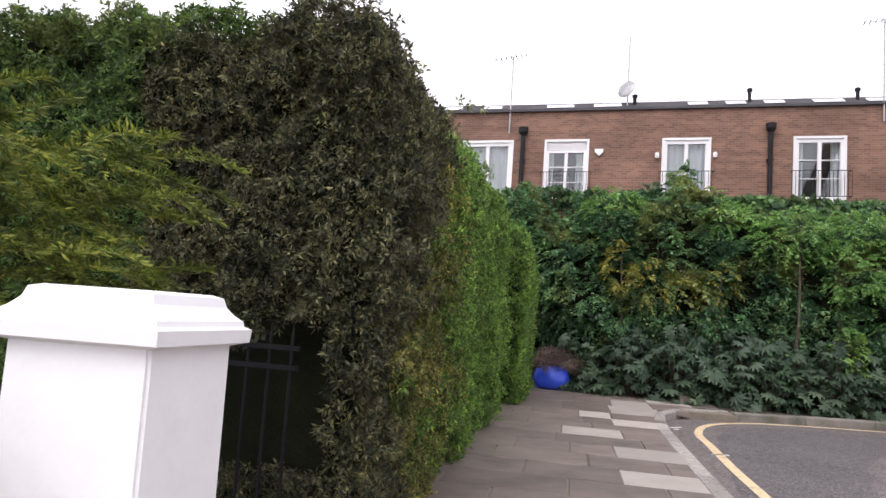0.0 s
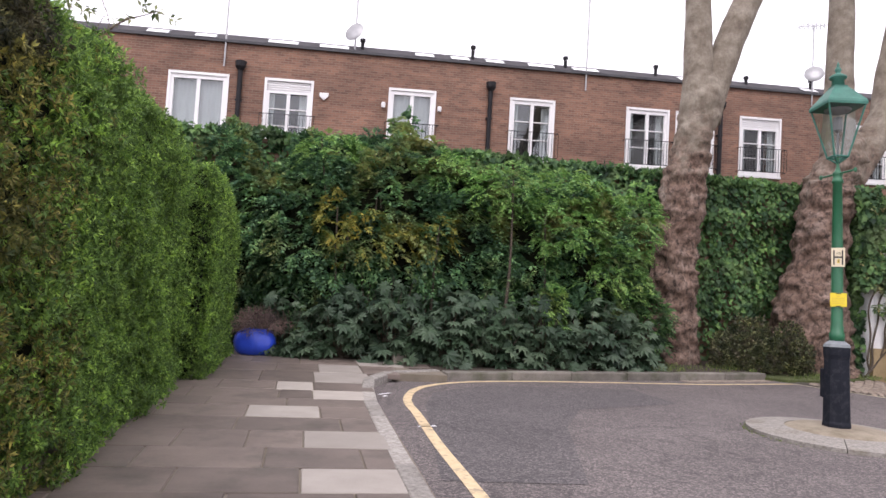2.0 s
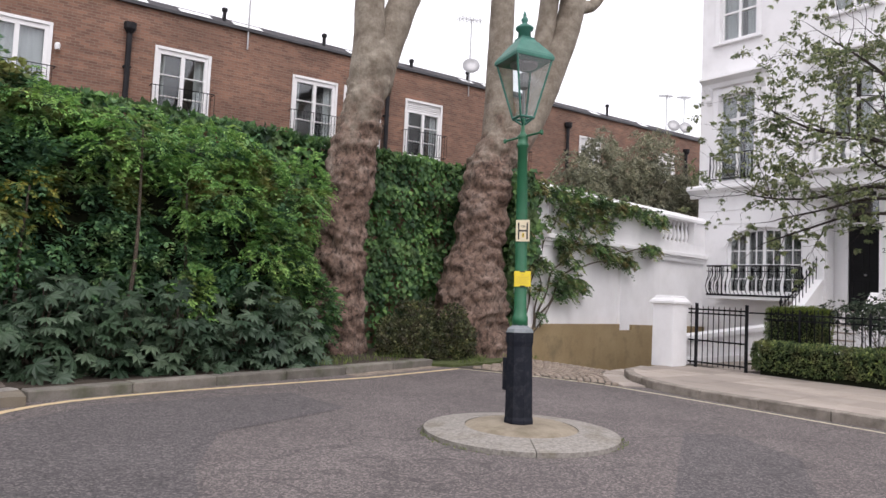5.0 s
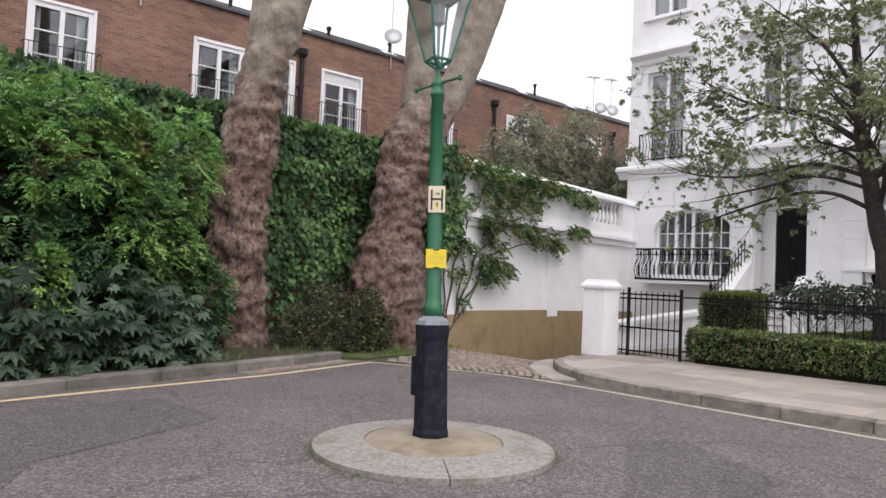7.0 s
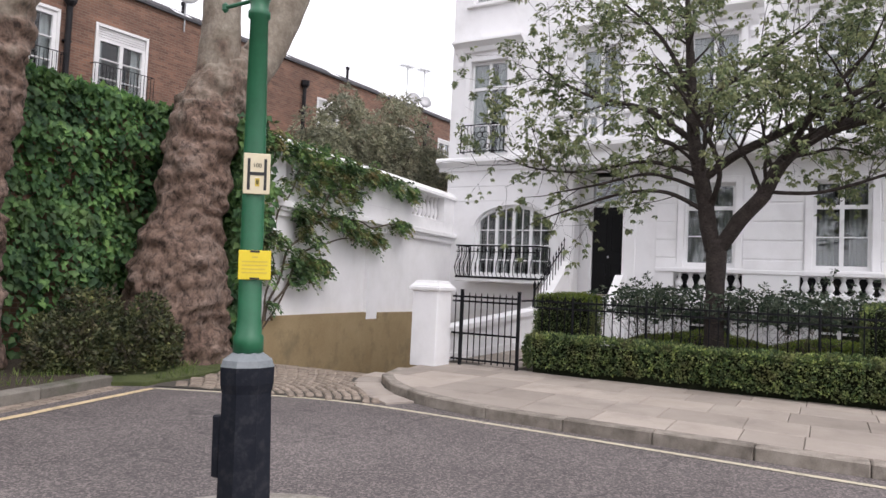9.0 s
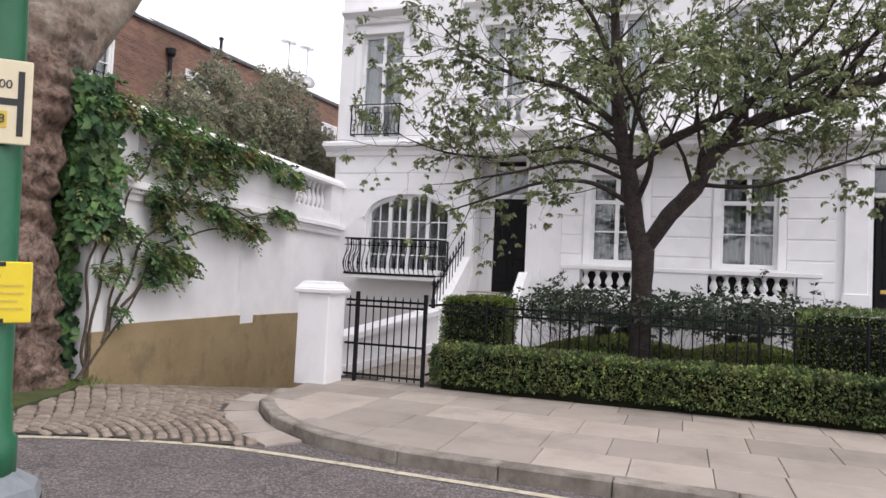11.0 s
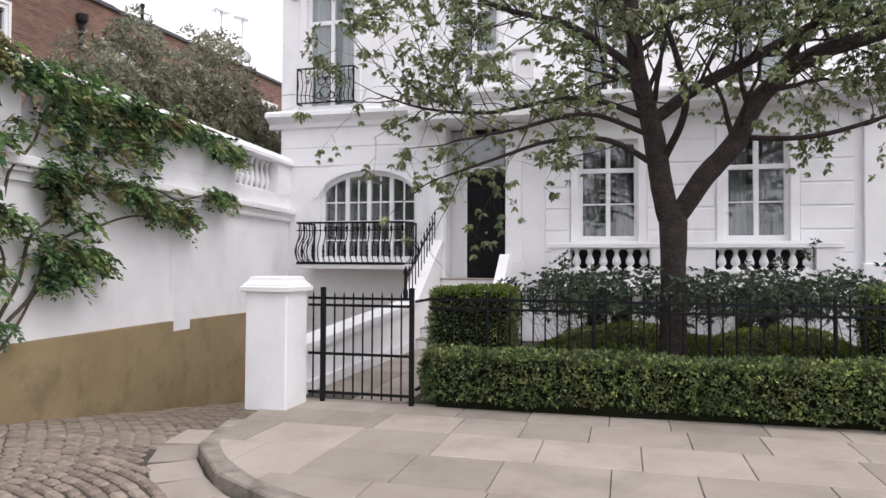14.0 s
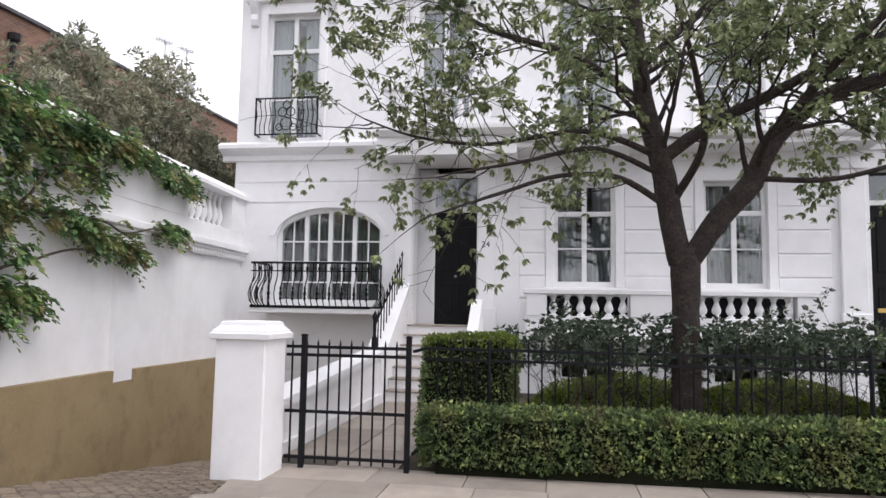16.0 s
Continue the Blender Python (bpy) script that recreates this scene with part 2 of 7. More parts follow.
LINE = surface("worn_yellow_line", (0.55, 0.42, 0.24), (0.72, 0.57, 0.36), 14, 90, 0.8, 0.3, 0.002, stains=((0.14, 0.125, 0.11), 0.8, 9))
LINE_PALE = surface("worn_pale_line", (0.42, 0.37, 0.26), (0.6, 0.54, 0.42), 14, 90, 0.8, 0.3, 0.002, stains=((0.14, 0.125, 0.11), 0.8, 9))
ISLAND = surface("island_stone", (0.13, 0.12, 0.105), (0.4, 0.37, 0.33), 26, 60, 0.85, 0.5, 0.005, stains=((0.13, 0.11, 0.07), 0.8, 2.5))
ISLAND2 = surface("island_mortar", (0.2, 0.165, 0.115), (0.35, 0.3, 0.23), 5, 60, 0.9, 0.5, 0.005, stains=((0.12, 0.1, 0.06), 0.7, 3))
LAMPGREEN = surface("green_lamp_paint", (0.012, 0.095, 0.042), (0.02, 0.14, 0.064), 5, 60, 0.4, 0.1, 0.002)
LAMPTOP = surface("weathered_green_copper", (0.016, 0.105, 0.075), (0.05, 0.2, 0.15), 8, 70, 0.5, 0.2, 0.002)
BLACKIRON = surface("black_iron_paint", (0.006, 0.006, 0.008), (0.013, 0.013, 0.015), 8, 80, 0.55, 0.15, 0.002)
LAMPBLACK = surface("chipped_black_paint", (0.008, 0.01, 0.016), (0.02, 0.022, 0.03), 8, 60, 0.5, 0.2, 0.002, stains=((0.1, 0.1, 0.1), 0.22, 16))
SILVER = surface("silver_collar_paint", (0.13, 0.15, 0.16), (0.24, 0.26, 0.27), 8, 80, 0.5, 0.1)
BLACKDOOR = surface("black_door_paint", (0.005, 0.005, 0.006), (0.01, 0.01, 0.011), 4, 60, 0.5, 0.05, 0.001)
PIPE = surface("black_downpipe", (0.012, 0.012, 0.014), (0.03, 0.028, 0.03), 4, 60, 0.5, 0.15)
GALV = surface("galvanised_aerial", (0.32, 0.32, 0.33), (0.5, 0.5, 0.5), 20, 90, 0.45, 0.1, 0.001, metal=0.4)
BRASS = surface("brass", (0.5, 0.33, 0.1), (0.65, 0.45, 0.16), 10, 60, 0.3, 0.1, 0.001, metal=0.9)
CREAMSIGN = surface("cream_sign_enamel", (0.62, 0.54, 0.36), (0.72, 0.64, 0.46), 8, 80, 0.4, 0.05, 0.001)
YELLOWSIGN = surface("yellow_sign_plastic", (0.72, 0.55, 0.02), (0.8, 0.63, 0.04), 8, 80, 0.4, 0.05, 0.001)
SIGNBLACK = surface("sign_black", (0.012, 0.012, 0.012), (0.02, 0.02, 0.02), 8, 80, 0.5, 0.05, 0.001)
SIGNYELLOW = surface("sign_ochre", (0.55, 0.4, 0.05), (0.65, 0.48, 0.08), 8, 80, 0.5, 0.05, 0.001)
BLUEBAG = surface("blue_woven_plastic", (0.012, 0.04, 0.4), (0.03, 0.085, 0.62), 6, 120, 0.4, 0.4, 0.004)
GREYNET = surface("grey_net", (0.2, 0.2, 0.2), (0.3, 0.3, 0.3), 8, 90, 0.9, 0.1)
CURTAIN = surface("net_curtain", (0.5, 0.5, 0.5), (0.66, 0.66, 0.66), 8, 90, 0.9, 0.1)
# colour of the boards behind the windows, dark in place of unlit rooms
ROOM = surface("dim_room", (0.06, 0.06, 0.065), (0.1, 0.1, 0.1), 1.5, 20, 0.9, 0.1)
PLANE_BARK = plane_bark_mat()
BARK = bark_mat("dark_cherry_bark", (0.021, 0.016, 0.014), (0.041, 0.032, 0.028), (0.07, 0.056, 0.049), 7.0)
TWIG = bark_mat("climber_stem_bark", (0.05, 0.04, 0.03), (0.1, 0.08, 0.06), (0.16, 0.13, 0.1), 9.0)
# near-black for foliage cores: the shade between leaves as a colour
LEAF_SHADE = surface("inner_leaf_shade", (0.006, 0.008, 0.004), (0.016, 0.018, 0.008), 4, 60, 0.95, 0.8, 0.02)
GLASS = glass_mat()
for k in (BLACKDOOR, BLACKIRON, LAMPBLACK, PIPE, LEAF_SHADE, SLATE, LEADGREY):
    k.node_tree.nodes["Principled BSDF"].inputs["Specular IOR Level"].default_value = 0.15
YEW = leaf_mat("yew_leaf", (0.022, 0.04, 0.012), (0.046, 0.088, 0.018), (0.085, 0.15, 0.026), (0.13, 0.115, 0.02), 0.3, 0.9, gain=1.8, sprig=15)
YEW_GREEN = leaf_mat("fresh_yew_leaf", (0.02, 0.04, 0.01), (0.05, 0.098, 0.016), (0.098, 0.165, 0.024), (0.045, 0.08, 0.016), 0.6, 1.6, gain=3.2, sprig=10)
YEW_BRONZE = leaf_mat("bronze_yew_leaf", (0.023, 0.028, 0.009), (0.056, 0.06, 0.014), (0.122, 0.118, 0.023), (0.032, 0.055, 0.013), 0.6, 1.2, gain=3.2, sprig=10)
# darker leaves: the shade on the tall hedge's near end, as colour
YEW_SHADED = leaf_mat("shaded_yew_leaf", (0.009, 0.012, 0.006), (0.025, 0.029, 0.012), (0.076, 0.078, 0.028), (0.04, 0.036, 0.014), 0.5, 1.8, gain=3.2, sprig=9)
THUJA = leaf_mat("golden_conifer_leaf", (0.035, 0.055, 0.008), (0.07, 0.1, 0.012), (0.15, 0.17, 0.025), None, 0, 1.5, sprig=7)
IVY = leaf_mat("ivy_leaf", (0.018, 0.046, 0.016), (0.04, 0.092, 0.026), (0.08, 0.15, 0.04), (0.1, 0.14, 0.035), 0.4, 0.8, gain=1.9, sprig=2.0)
SHRUB = leaf_mat("shrub_leaf", (0.014, 0.038, 0.016), (0.032, 0.076, 0.026), (0.066, 0.128, 0.04), (0.15, 0.13, 0.02), 0.5, 0.7, gain=2.7, sprig=2.4)
SHRUB_LIGHT = leaf_mat("bright_shrub_leaf", (0.034, 0.085, 0.018), (0.065, 0.14, 0.03), (0.12, 0.21, 0.045), (0.16, 0.18, 0.03), 0.35, 0.9, gain=2.4)
SHRUB_GOLD = leaf_mat("yellowing_shrub_leaf", (0.07, 0.085, 0.012), (0.13, 0.135, 0.02), (0.2, 0.18, 0.03), (0.07, 0.12, 0.025), 0.8, 2.2, gain=2.0)
FATSIA = leaf_mat("grey_green_lobed_leaf", (0.018, 0.036, 0.016), (0.038, 0.07, 0.031), (0.084, 0.128, 0.062), (0.045, 0.085, 0.03), 0.6, 1.1, 0.4, gain=1.4)
BOX = leaf_mat("box_leaf", (0.018, 0.034, 0.011), (0.044, 0.07, 0.02), (0.118, 0.146, 0.044), (0.09, 0.07, 0.022), 0.35, 1.6, gain=2.75, sprig=9)
BOXLIGHT = leaf_mat("fresh_box_leaf", (0.04, 0.07, 0.01), (0.078, 0.115, 0.015), (0.13, 0.165, 0.024), None, 0, 1.2, gain=1.7)
ROSE = leaf_mat("rose_leaf", (0.014, 0.026, 0.012), (0.032, 0.05, 0.024), (0.08, 0.1, 0.052), None, 0, 1.5)
HEATHER = leaf_mat("dark_low_shrub_leaf", (0.014, 0.022, 0.008), (0.036, 0.046, 0.016), (0.085, 0.095, 0.034), (0.09, 0.06, 0.04), 0.4, 2, gain=2.2, sprig=6)
CHERRY = leaf_mat("cherry_leaf", (0.032, 0.05, 0.018), (0.072, 0.096, 0.034), (0.14, 0.165, 0.065), (0.15, 0.125, 0.05), 0.25, 1.0, gain=2.3)
WISTERIA = leaf_mat("climber_leaf", (0.022, 0.048, 0.018), (0.045, 0.085, 0.026), (0.09, 0.14, 0.04), (0.15, 0.125, 0.04), 0.85, 1.8, gain=2.6, sprig=3)
OLIVE = leaf_mat("grey_olive_leaf", (0.038, 0.044, 0.023), (0.072, 0.08, 0.041), (0.122, 0.128, 0.07), (0.13, 0.12, 0.06), 0.4, 0.8, gain=3.3)
DRY = leaf_mat("dry_clipping", (0.06, 0.045, 0.03), (0.11, 0.085, 0.055), (0.18, 0.14, 0.09), None, 0, 2)
GRASS = leaf_mat("verge_grass", (0.04, 0.07, 0.015), (0.08, 0.12, 0.025), (0.14, 0.18, 0.045), None, 0, 2)

# ---- building helpers ----
ORG = {}


def thing(name, base, label, category, group="", kind=""):
    ob = new(name)
    ob.location = base
    ORG[ob] = Vector(base)
    return tagged(ob, label, category, group, kind)


def finish(name, me, mat, parent=None, label="", category="", group="", kind="", smooth=False):
    if parent is not None:
        me.transform(Matrix.Translation(-ORG[parent]))
    if smooth:
        me.polygons.foreach_set("use_smooth", [True] * len(me.polygons))
    if mat:
        me.materials.append(mat)
    ob = new(name, me)
    if parent is not None:
        ob.parent = parent
        ORG[ob] = ORG[parent]
    else:
        ORG[ob] = Vector((0, 0, 0))
    return tagged(ob, label, category, group, kind)


def part(name, bm, mat, parent=None, label="", category="", group="", kind="", smooth=False):
    """Links a bmesh, laid out in world metres, as one mesh object under a thing or a part."""
    me = bpy.data.meshes.new(name)
    bmesh.ops.recalc_face_normals(bm, faces=bm.faces[:])
    bm.to_mesh(me)
    bm.free()
    return finish(name, me, mat, parent, label, category, group, kind, smooth)


def piece(name, me, parent, m):
    """One of many alike pieces on one shared mesh; m is its pose in world metres."""
    ob = new(name, me)
    if parent is not None:
        ob.parent = parent
        m = Matrix.Translation(-ORG[parent]) @ m
        ORG[ob] = ORG[parent]
    ob.matrix_basis = m
    return ob


def mesh_of(bm, mat, smooth=False):
    me = bpy.data.meshes.new("piece")
    bmesh.ops.recalc_face_normals(bm, faces=bm.faces[:])
    bm.to_mesh(me)
    bm.free()
    me.materials.append(mat)
    if smooth:
        me.polygons.foreach_set("use_smooth", [True] * len(me.polygons))
    return me


def bx(bm, x0, x1, y0, y1, z0, z1, bevel=0.0):
    vs = [bm.verts.new((x, y, z)) for x in (x0, x1) for y in (y0, y1) for z in (z0, z1)]
    fs = [bm.faces.new([vs[i] for i in q]) for q in ((0, 1, 3, 2), (4, 6, 7, 5), (0, 4, 5, 1), (2, 3, 7, 6), (0, 2, 6, 4), (1, 5, 7, 3))]
    if bevel:
        es = list({e for f in fs for e in f.edges})
        bmesh.ops.bevel(bm, geom=es, offset=bevel, segments=1, affect="EDGES")
    return bm


def box(x0, x1, y0, y1, z0, z1, bevel=0.0):
    return bx(bmesh.new(), x0, x1, y0, y1, z0, z1, bevel)


def prism(bm, poly, axis, lo, hi):
    """A flat outline drawn out along an axis: x takes (y, z), y takes (x, z), z takes (x, y)."""
    at = {"x": lambda u, v, w: (w, u, v), "y": lambda u, v, w: (u, w, v), "z": lambda u, v, w: (u, v, w)}[axis]
    a = [bm.verts.new(at(u, v, lo)) for u, v in poly]
    b = [bm.verts.new(at(u, v, hi)) for u, v in poly]
    n = len(poly)
    bm.faces.new(a)
    bm.faces.new(b[::-1])
    for i in range(n):
        bm.faces.new((a[i], a[(i + 1) % n], b[(i + 1) % n], b[i]))
    return bm


def lathe(bm, profile, cx=0.0, cy=0.0, seg=12, turn=0.0):
    rings = []
    for r, z in profile:
        rings.append([bm.verts.new((cx + r * math.cos(turn + 2 * math.pi * i / seg), cy + r * math.sin(turn + 2 * math.pi * i / seg), z)) for i in range(seg)])
    for a, b in zip(rings, rings[1:]):
        for i in range(seg):
            bm.faces.new((a[i], a[(i + 1) % seg], b[(i + 1) % seg], b[i]))
    bm.faces.new(rings[0][::-1])
    bm.faces.new(rings[-1])
    return bm


def tube(bm, pts, radii, seg=6, lump=0.0, lump_scale=1.5, burr=0.0):
    """A round limb along points, with its own radius at each."""
    pts = [Vector(p) for p in pts]
    if isinstance(radii, (int, float)):
        radii = [radii] * len(pts)
    rings, side = [], None
    for i, p in enumerate(pts):
        d = (pts[min(i + 1, len(pts) - 1)] - pts[max(i - 1, 0)]).normalized()
        side = side - d * side.dot(d) if side is not None else d.orthogonal()
        side.normalize()
        up = d.cross(side)
        ring = []
        for k in range(seg):
            a = 2 * math.pi * k / seg
            w = side * math.cos(a) + up * math.sin(a)
            r = radii[i]
            if lump:
                q = (p + w * r) * lump_scale
                r *= 1 + lump * (noise.noise(q) + 0.6 * noise.noise(q * 2.3) + 0.35 * noise.noise(q * 5.1))
            if burr:
                q = p + w * r
                fade = min(1.0, max(0.15, (6.4 - q.z) / 2.2))
                cell = noise.voronoi(Vector((q.x * 2.5, q.y * 2.5, q.z * 3.0)) + Vector((noise.noise(q * 1.5),) * 3))[0]
                small = noise.voronoi(q * 9.5)[0]
                knob = noise.voronoi(q * 5.6 + Vector((3.1, 0.7, 9.2)))[0]
                fold = 0.5 - abs(noise.noise(Vector((q.x * 1.1 + 4, q.y * 1.1, q.z * 3.6 + 0.6 * noise.noise(q * 1.3)))))
                swell = noise.noise(Vector((q.x * 0.7, q.y * 0.7, q.z * 1.5)))
                r += fade * (0.75 * burr * (0.42 - cell[0]) + 0.34 * burr * (0.4 - knob[0]) + 0.18 * burr * (0.4 - small[0]) + 0.4 * burr * swell) + (0.32 + 0.3 * fade) * burr * (fold - 0.3)
            ring.append(bm.verts.new(p + w * r))
        rings.append(ring)
    for a, b in zip(rings, rings[1:]):
        for k in range(seg):
            bm.faces.new((a[k], a[(k + 1) % seg], b[(k + 1) % seg], b[k]))
    bm.faces.new(rings[0][::-1])
    bm.faces.new(rings[-1])
    return bm


def resample(pts, step):
    """Points and radii (x, y, z, r) made even along their line, rounded by a spline."""
    p = np.array(pts, float)
    out = []
    for i in range(len(p) - 1):
        a, b, c, d = p[max(i - 1, 0)], p[i], p[i + 1], p[min(i + 2, len(p) - 1)]
        n = max(1, int(np.linalg.norm(c[:3] - b[:3]) / step))
        for k in range(n):
            t = k / n
            out.append(0.5 * (2 * b + (c - a) * t + (2 * a - 5 * b + 4 * c - d) * t * t + (3 * b - a - 3 * c + d) * t ** 3))
    out.append(p[-1])
    return np.array(out)


rng = np.random.default_rng(7)


def unit(v):
    return v / (np.linalg.norm(v, axis=-1, keepdims=True) + 1e-9)


def leaf_mesh(name, P, T, L, W, lift=0.18, face=None):
    """Small folded leaves: feet P, ways T, lengths L, widths W."""
    n = len(P)
    side = unit(np.cross(T, rng.normal(size=(n, 3)) if face is None else face + rng.normal(size=(n, 3)) * 0.3))
    nor = np.cross(side, T)
    L, W = np.broadcast_to(L, n)[:, None], np.broadcast_to(W, n)[:, None]
    mid = P + T * L * 0.45 + nor * W * lift
    v = np.stack([P, mid + side * W * 0.5, P + T * L - nor * W * lift, mid - side * W * 0.5], 1).reshape(-1, 3)
    me = bpy.data.meshes.new(name)
    base = np.arange(n)[:, None] * 4
    tri = np.concatenate([base + [0, 1, 2], base + [0, 2, 3]], 1).reshape(-1)
    me.vertices.add(4 * n)
    me.vertices.foreach_set("co", v.astype(np.float32).ravel())
    me.loops.add(len(tri))
    me.loops.foreach_set("vertex_index", tri.astype(np.int32))
    me.polygons.add(2 * n)
    me.polygons.foreach_set("loop_start", np.arange(0, 6 * n, 3, dtype=np.int32))
    me.update(calc_edges=True)
    return me


def leaves(name, P, N, size, ratio, mat, parent=None, out=0.6, droop=0.25, wild=0.8, label="", kind="", category="", facing=False):
    n = len(P)
    T = unit(unit(N) * out + rng.normal(size=(n, 3)) * wild * 0.6 + np.array([0, 0, -droop]))
    L = size * rng.uniform(0.65, 1.3, n)
    return finish(name, leaf_mesh(name, P, T, L, L * ratio, face=N + [0, 0, 0.5] if facing else None), mat, parent, label, category, "", kind)


def whorls(name, C, N, per, size, ratio, mat, parent=None, droop=0.3, spread=1.0, label=""):
    """Rosettes of leaves round shoot tips C that point along N."""
    n = len(C)
    N = unit(N)
    a = unit(np.cross(N, rng.normal(size=(n, 3))))
    b = np.cross(N, a)
    ang = (np.arange(per)[None] / per * 2 * np.pi + rng.uniform(0, 6, (n, 1)) + rng.normal(size=(n, per)) * 0.3)[..., None]
    T = unit(N[:, None] * rng.uniform(0.1, 0.9, (n, per, 1)) + spread * (a[:, None] * np.cos(ang) + b[:, None] * np.sin(ang)) + np.array([0, 0, -droop]))
    P = (np.repeat(C[:, None], per, 1) + T * size * 0.12).reshape(-1, 3)
    L = (size * rng.uniform(0.7, 1.25, (n, per))).ravel()
    return finish(name, leaf_mesh(name, P, T.reshape(-1, 3), L, L * ratio), mat, parent, label)


def sprays(name, C, D, pairs, reach, size, ratio, mat, parent=None, sag=0.5, label="", kind=""):
    """Feathered sprays that start at C and reach along D, leaflets in pairs lying face up along a sagging rib."""
    n = len(C)
    D = unit(D)
    side = unit(np.cross(D, np.array([0, 0, 1.0]) + rng.normal(size=(n, 3)) * 0.25))
    up = np.cross(side, D)
    reach = reach * rng.uniform(0.6, 1.25, (n, 1, 1))
    t = np.linspace(0.12, 1.0, pairs)[None, :, None]
    rib = C[:, None] + D[:, None] * reach * t + np.array([0, 0, -1.0]) * sag * reach * t ** 2
    P, T, F, L = [], [], [], []
    for k in (-1, 1):
        w = unit(side[:, None] * k * (1.05 - 0.6 * t) + D[:, None] * (0.35 + 0.6 * t) - np.array([0, 0, 1.0]) * (0.25 + 0.5 * sag * t) + rng.normal(size=(n, pairs, 3)) * 0.2)
        P.append(rib.reshape(-1, 3))
        T.append(w.reshape(-1, 3))
        F.append(np.repeat(up[:, None], pairs, 1).reshape(-1, 3))
        L.append((size * (1.15 - 0.45 * t) * rng.uniform(0.75, 1.2, (n, pairs, 1))).reshape(-1))
    L = np.concatenate(L)
    me = leaf_mesh(name, np.concatenate(P), np.concatenate(T), L, L * ratio, 0.15, np.concatenate(F))
    return finish(name, me, mat, parent, label, kind=kind)


def wobble(P, scale, amount):
    """Smooth offsets, the same at every build."""
    return np.array([noise.noise(Vector(p) * scale) for p in P]) * amount


def box_skin(n, lo, hi, faces, depth=0.05, rough=0.06, scale=1.3, round_=0.12):
    """Points and ways spread over chosen faces of a block, uneven like a clipped hedge. faces: '-x +x -y +y +z'."""
    lo, hi = np.array(lo, float), np.array(hi, float)
    size = hi - lo
    names = faces.split()
    area = []
    for f in names:
        k = "xyz".index(f[1])
        area.append(np.prod(np.delete(size, k)))
    pick = rng.choice(len(names), n, p=np.array(area) / sum(area))
    P, N = lo + rng.uniform(0, 1, (n, 3)) * size, np.zeros((n, 3))
    for i, f in enumerate(names):
        k, s = "xyz".index(f[1]), 1 if f[0] == "+" else -1
        sel = pick == i
        P[sel, k] = hi[k] if s > 0 else lo[k]
        N[sel, k] = s
    c = (lo + hi) / 2
    rel = (P - c) / (size / 2)
    N = unit(N + 0.9 * np.sign(rel) * np.clip(np.abs(rel) - 1 + 2 * round_ / size, 0, 1) * size / (2 * round_) * 0.6)
    P = P - N * np.maximum(0, (np.abs(rel) > 1 - 2 * round_ / size).sum(1) - 1)[:, None] * round_ * 0.35
    P = P + N * (wobble(P, scale, rough) + wobble(P, scale * 4.3, rough * 0.7) - rng.uniform(0, depth, n))[:, None]
    return P, N


def blob_skin(n, c, r, depth=0.3, rough=0.25, scale=1.5, low=-0.3):
    """Points and ways over an uneven mound, thicker with leaves towards its skin."""
    N = unit(rng.normal(size=(n * 2, 3)))
    N = N[N[:, 2] > low][:n]
    r = np.array(r, float)
    k = 1 + wobble(N * r + np.array(c), scale, rough) - rng.uniform(0, 1, len(N)) ** 2 * depth
    return np.array(c) + N * r * k[:, None], unit(N / r)


def core(lo, hi, inset=0.12, cuts=6, rough=0.08, top=None):
    """The dense inside of a hedge, a solid core coloured near-black as shade."""
    bm = bmesh.new()
    lo, hi = [v + inset for v in lo[:2]] + [lo[2]], [v - inset for v in hi[:2]] + [hi[2] - (inset if top is None else top)]
    bx(bm, lo[0], hi[0], lo[1], hi[1], lo[2], hi[2])
    bmesh.ops.subdivide_edges(bm, edges=bm.edges[:], cuts=cuts, use_grid_fill=True)
    for v in bm.verts:
        d = noise.noise(v.co * 1.7) * rough
        v.co += Vector((d, d * 0.7, d if v.co.z > lo[2] + 0.05 else 0))
    return bm


def clip_poly(poly, planes):
    """Keeps of a flat outline what lies on the inner side of lines (a, b, c): ax + by <= c."""
    for a, b, c in planes:
        out = []
        for i, p in enumerate(poly):
            q = poly[(i + 1) % len(poly)]
            dp, dq = a * p[0] + b * p[1] - c, a * q[0] + b * q[1] - c
            if dp <= 0:
                out.append(p)
            if dp * dq < 0:
                t = dp / (dp - dq)
                out.append((p[0] + t * (q[0] - p[0]), p[1] + t * (q[1] - p[1])))
        poly = out
        if len(poly) < 3:
            return []
    return poly


def slab(poly, z0, z1, inset=0.003, top=0.006):
    """A paving stone with a small worn edge."""
    c = (sum(p[0] for p in poly) / len(poly), sum(p[1] for p in poly) / len(poly))
    bm = bmesh.new()

    def ring(d, z):
        out = []
        for p in poly:
            w = Vector((p[0] - c[0], p[1] - c[1]))
            l = max(w.length, 1e-6)
            w *= max(l - d * 1.4, 0.001) / l
            out.append(bm.verts.new((c[0] + w.x, c[1] + w.y, z)))
        return out
    a, b, t = ring(inset, z0), ring(inset, z1 - top), ring(inset + top, z1)
    n = len(poly)
    for p, q in ((a, b), (b, t)):
        for i in range(n):
            bm.faces.new((p[i], p[(i + 1) % n], q[(i + 1) % n], q[i]))
    bm.faces.new(t)
    return bm


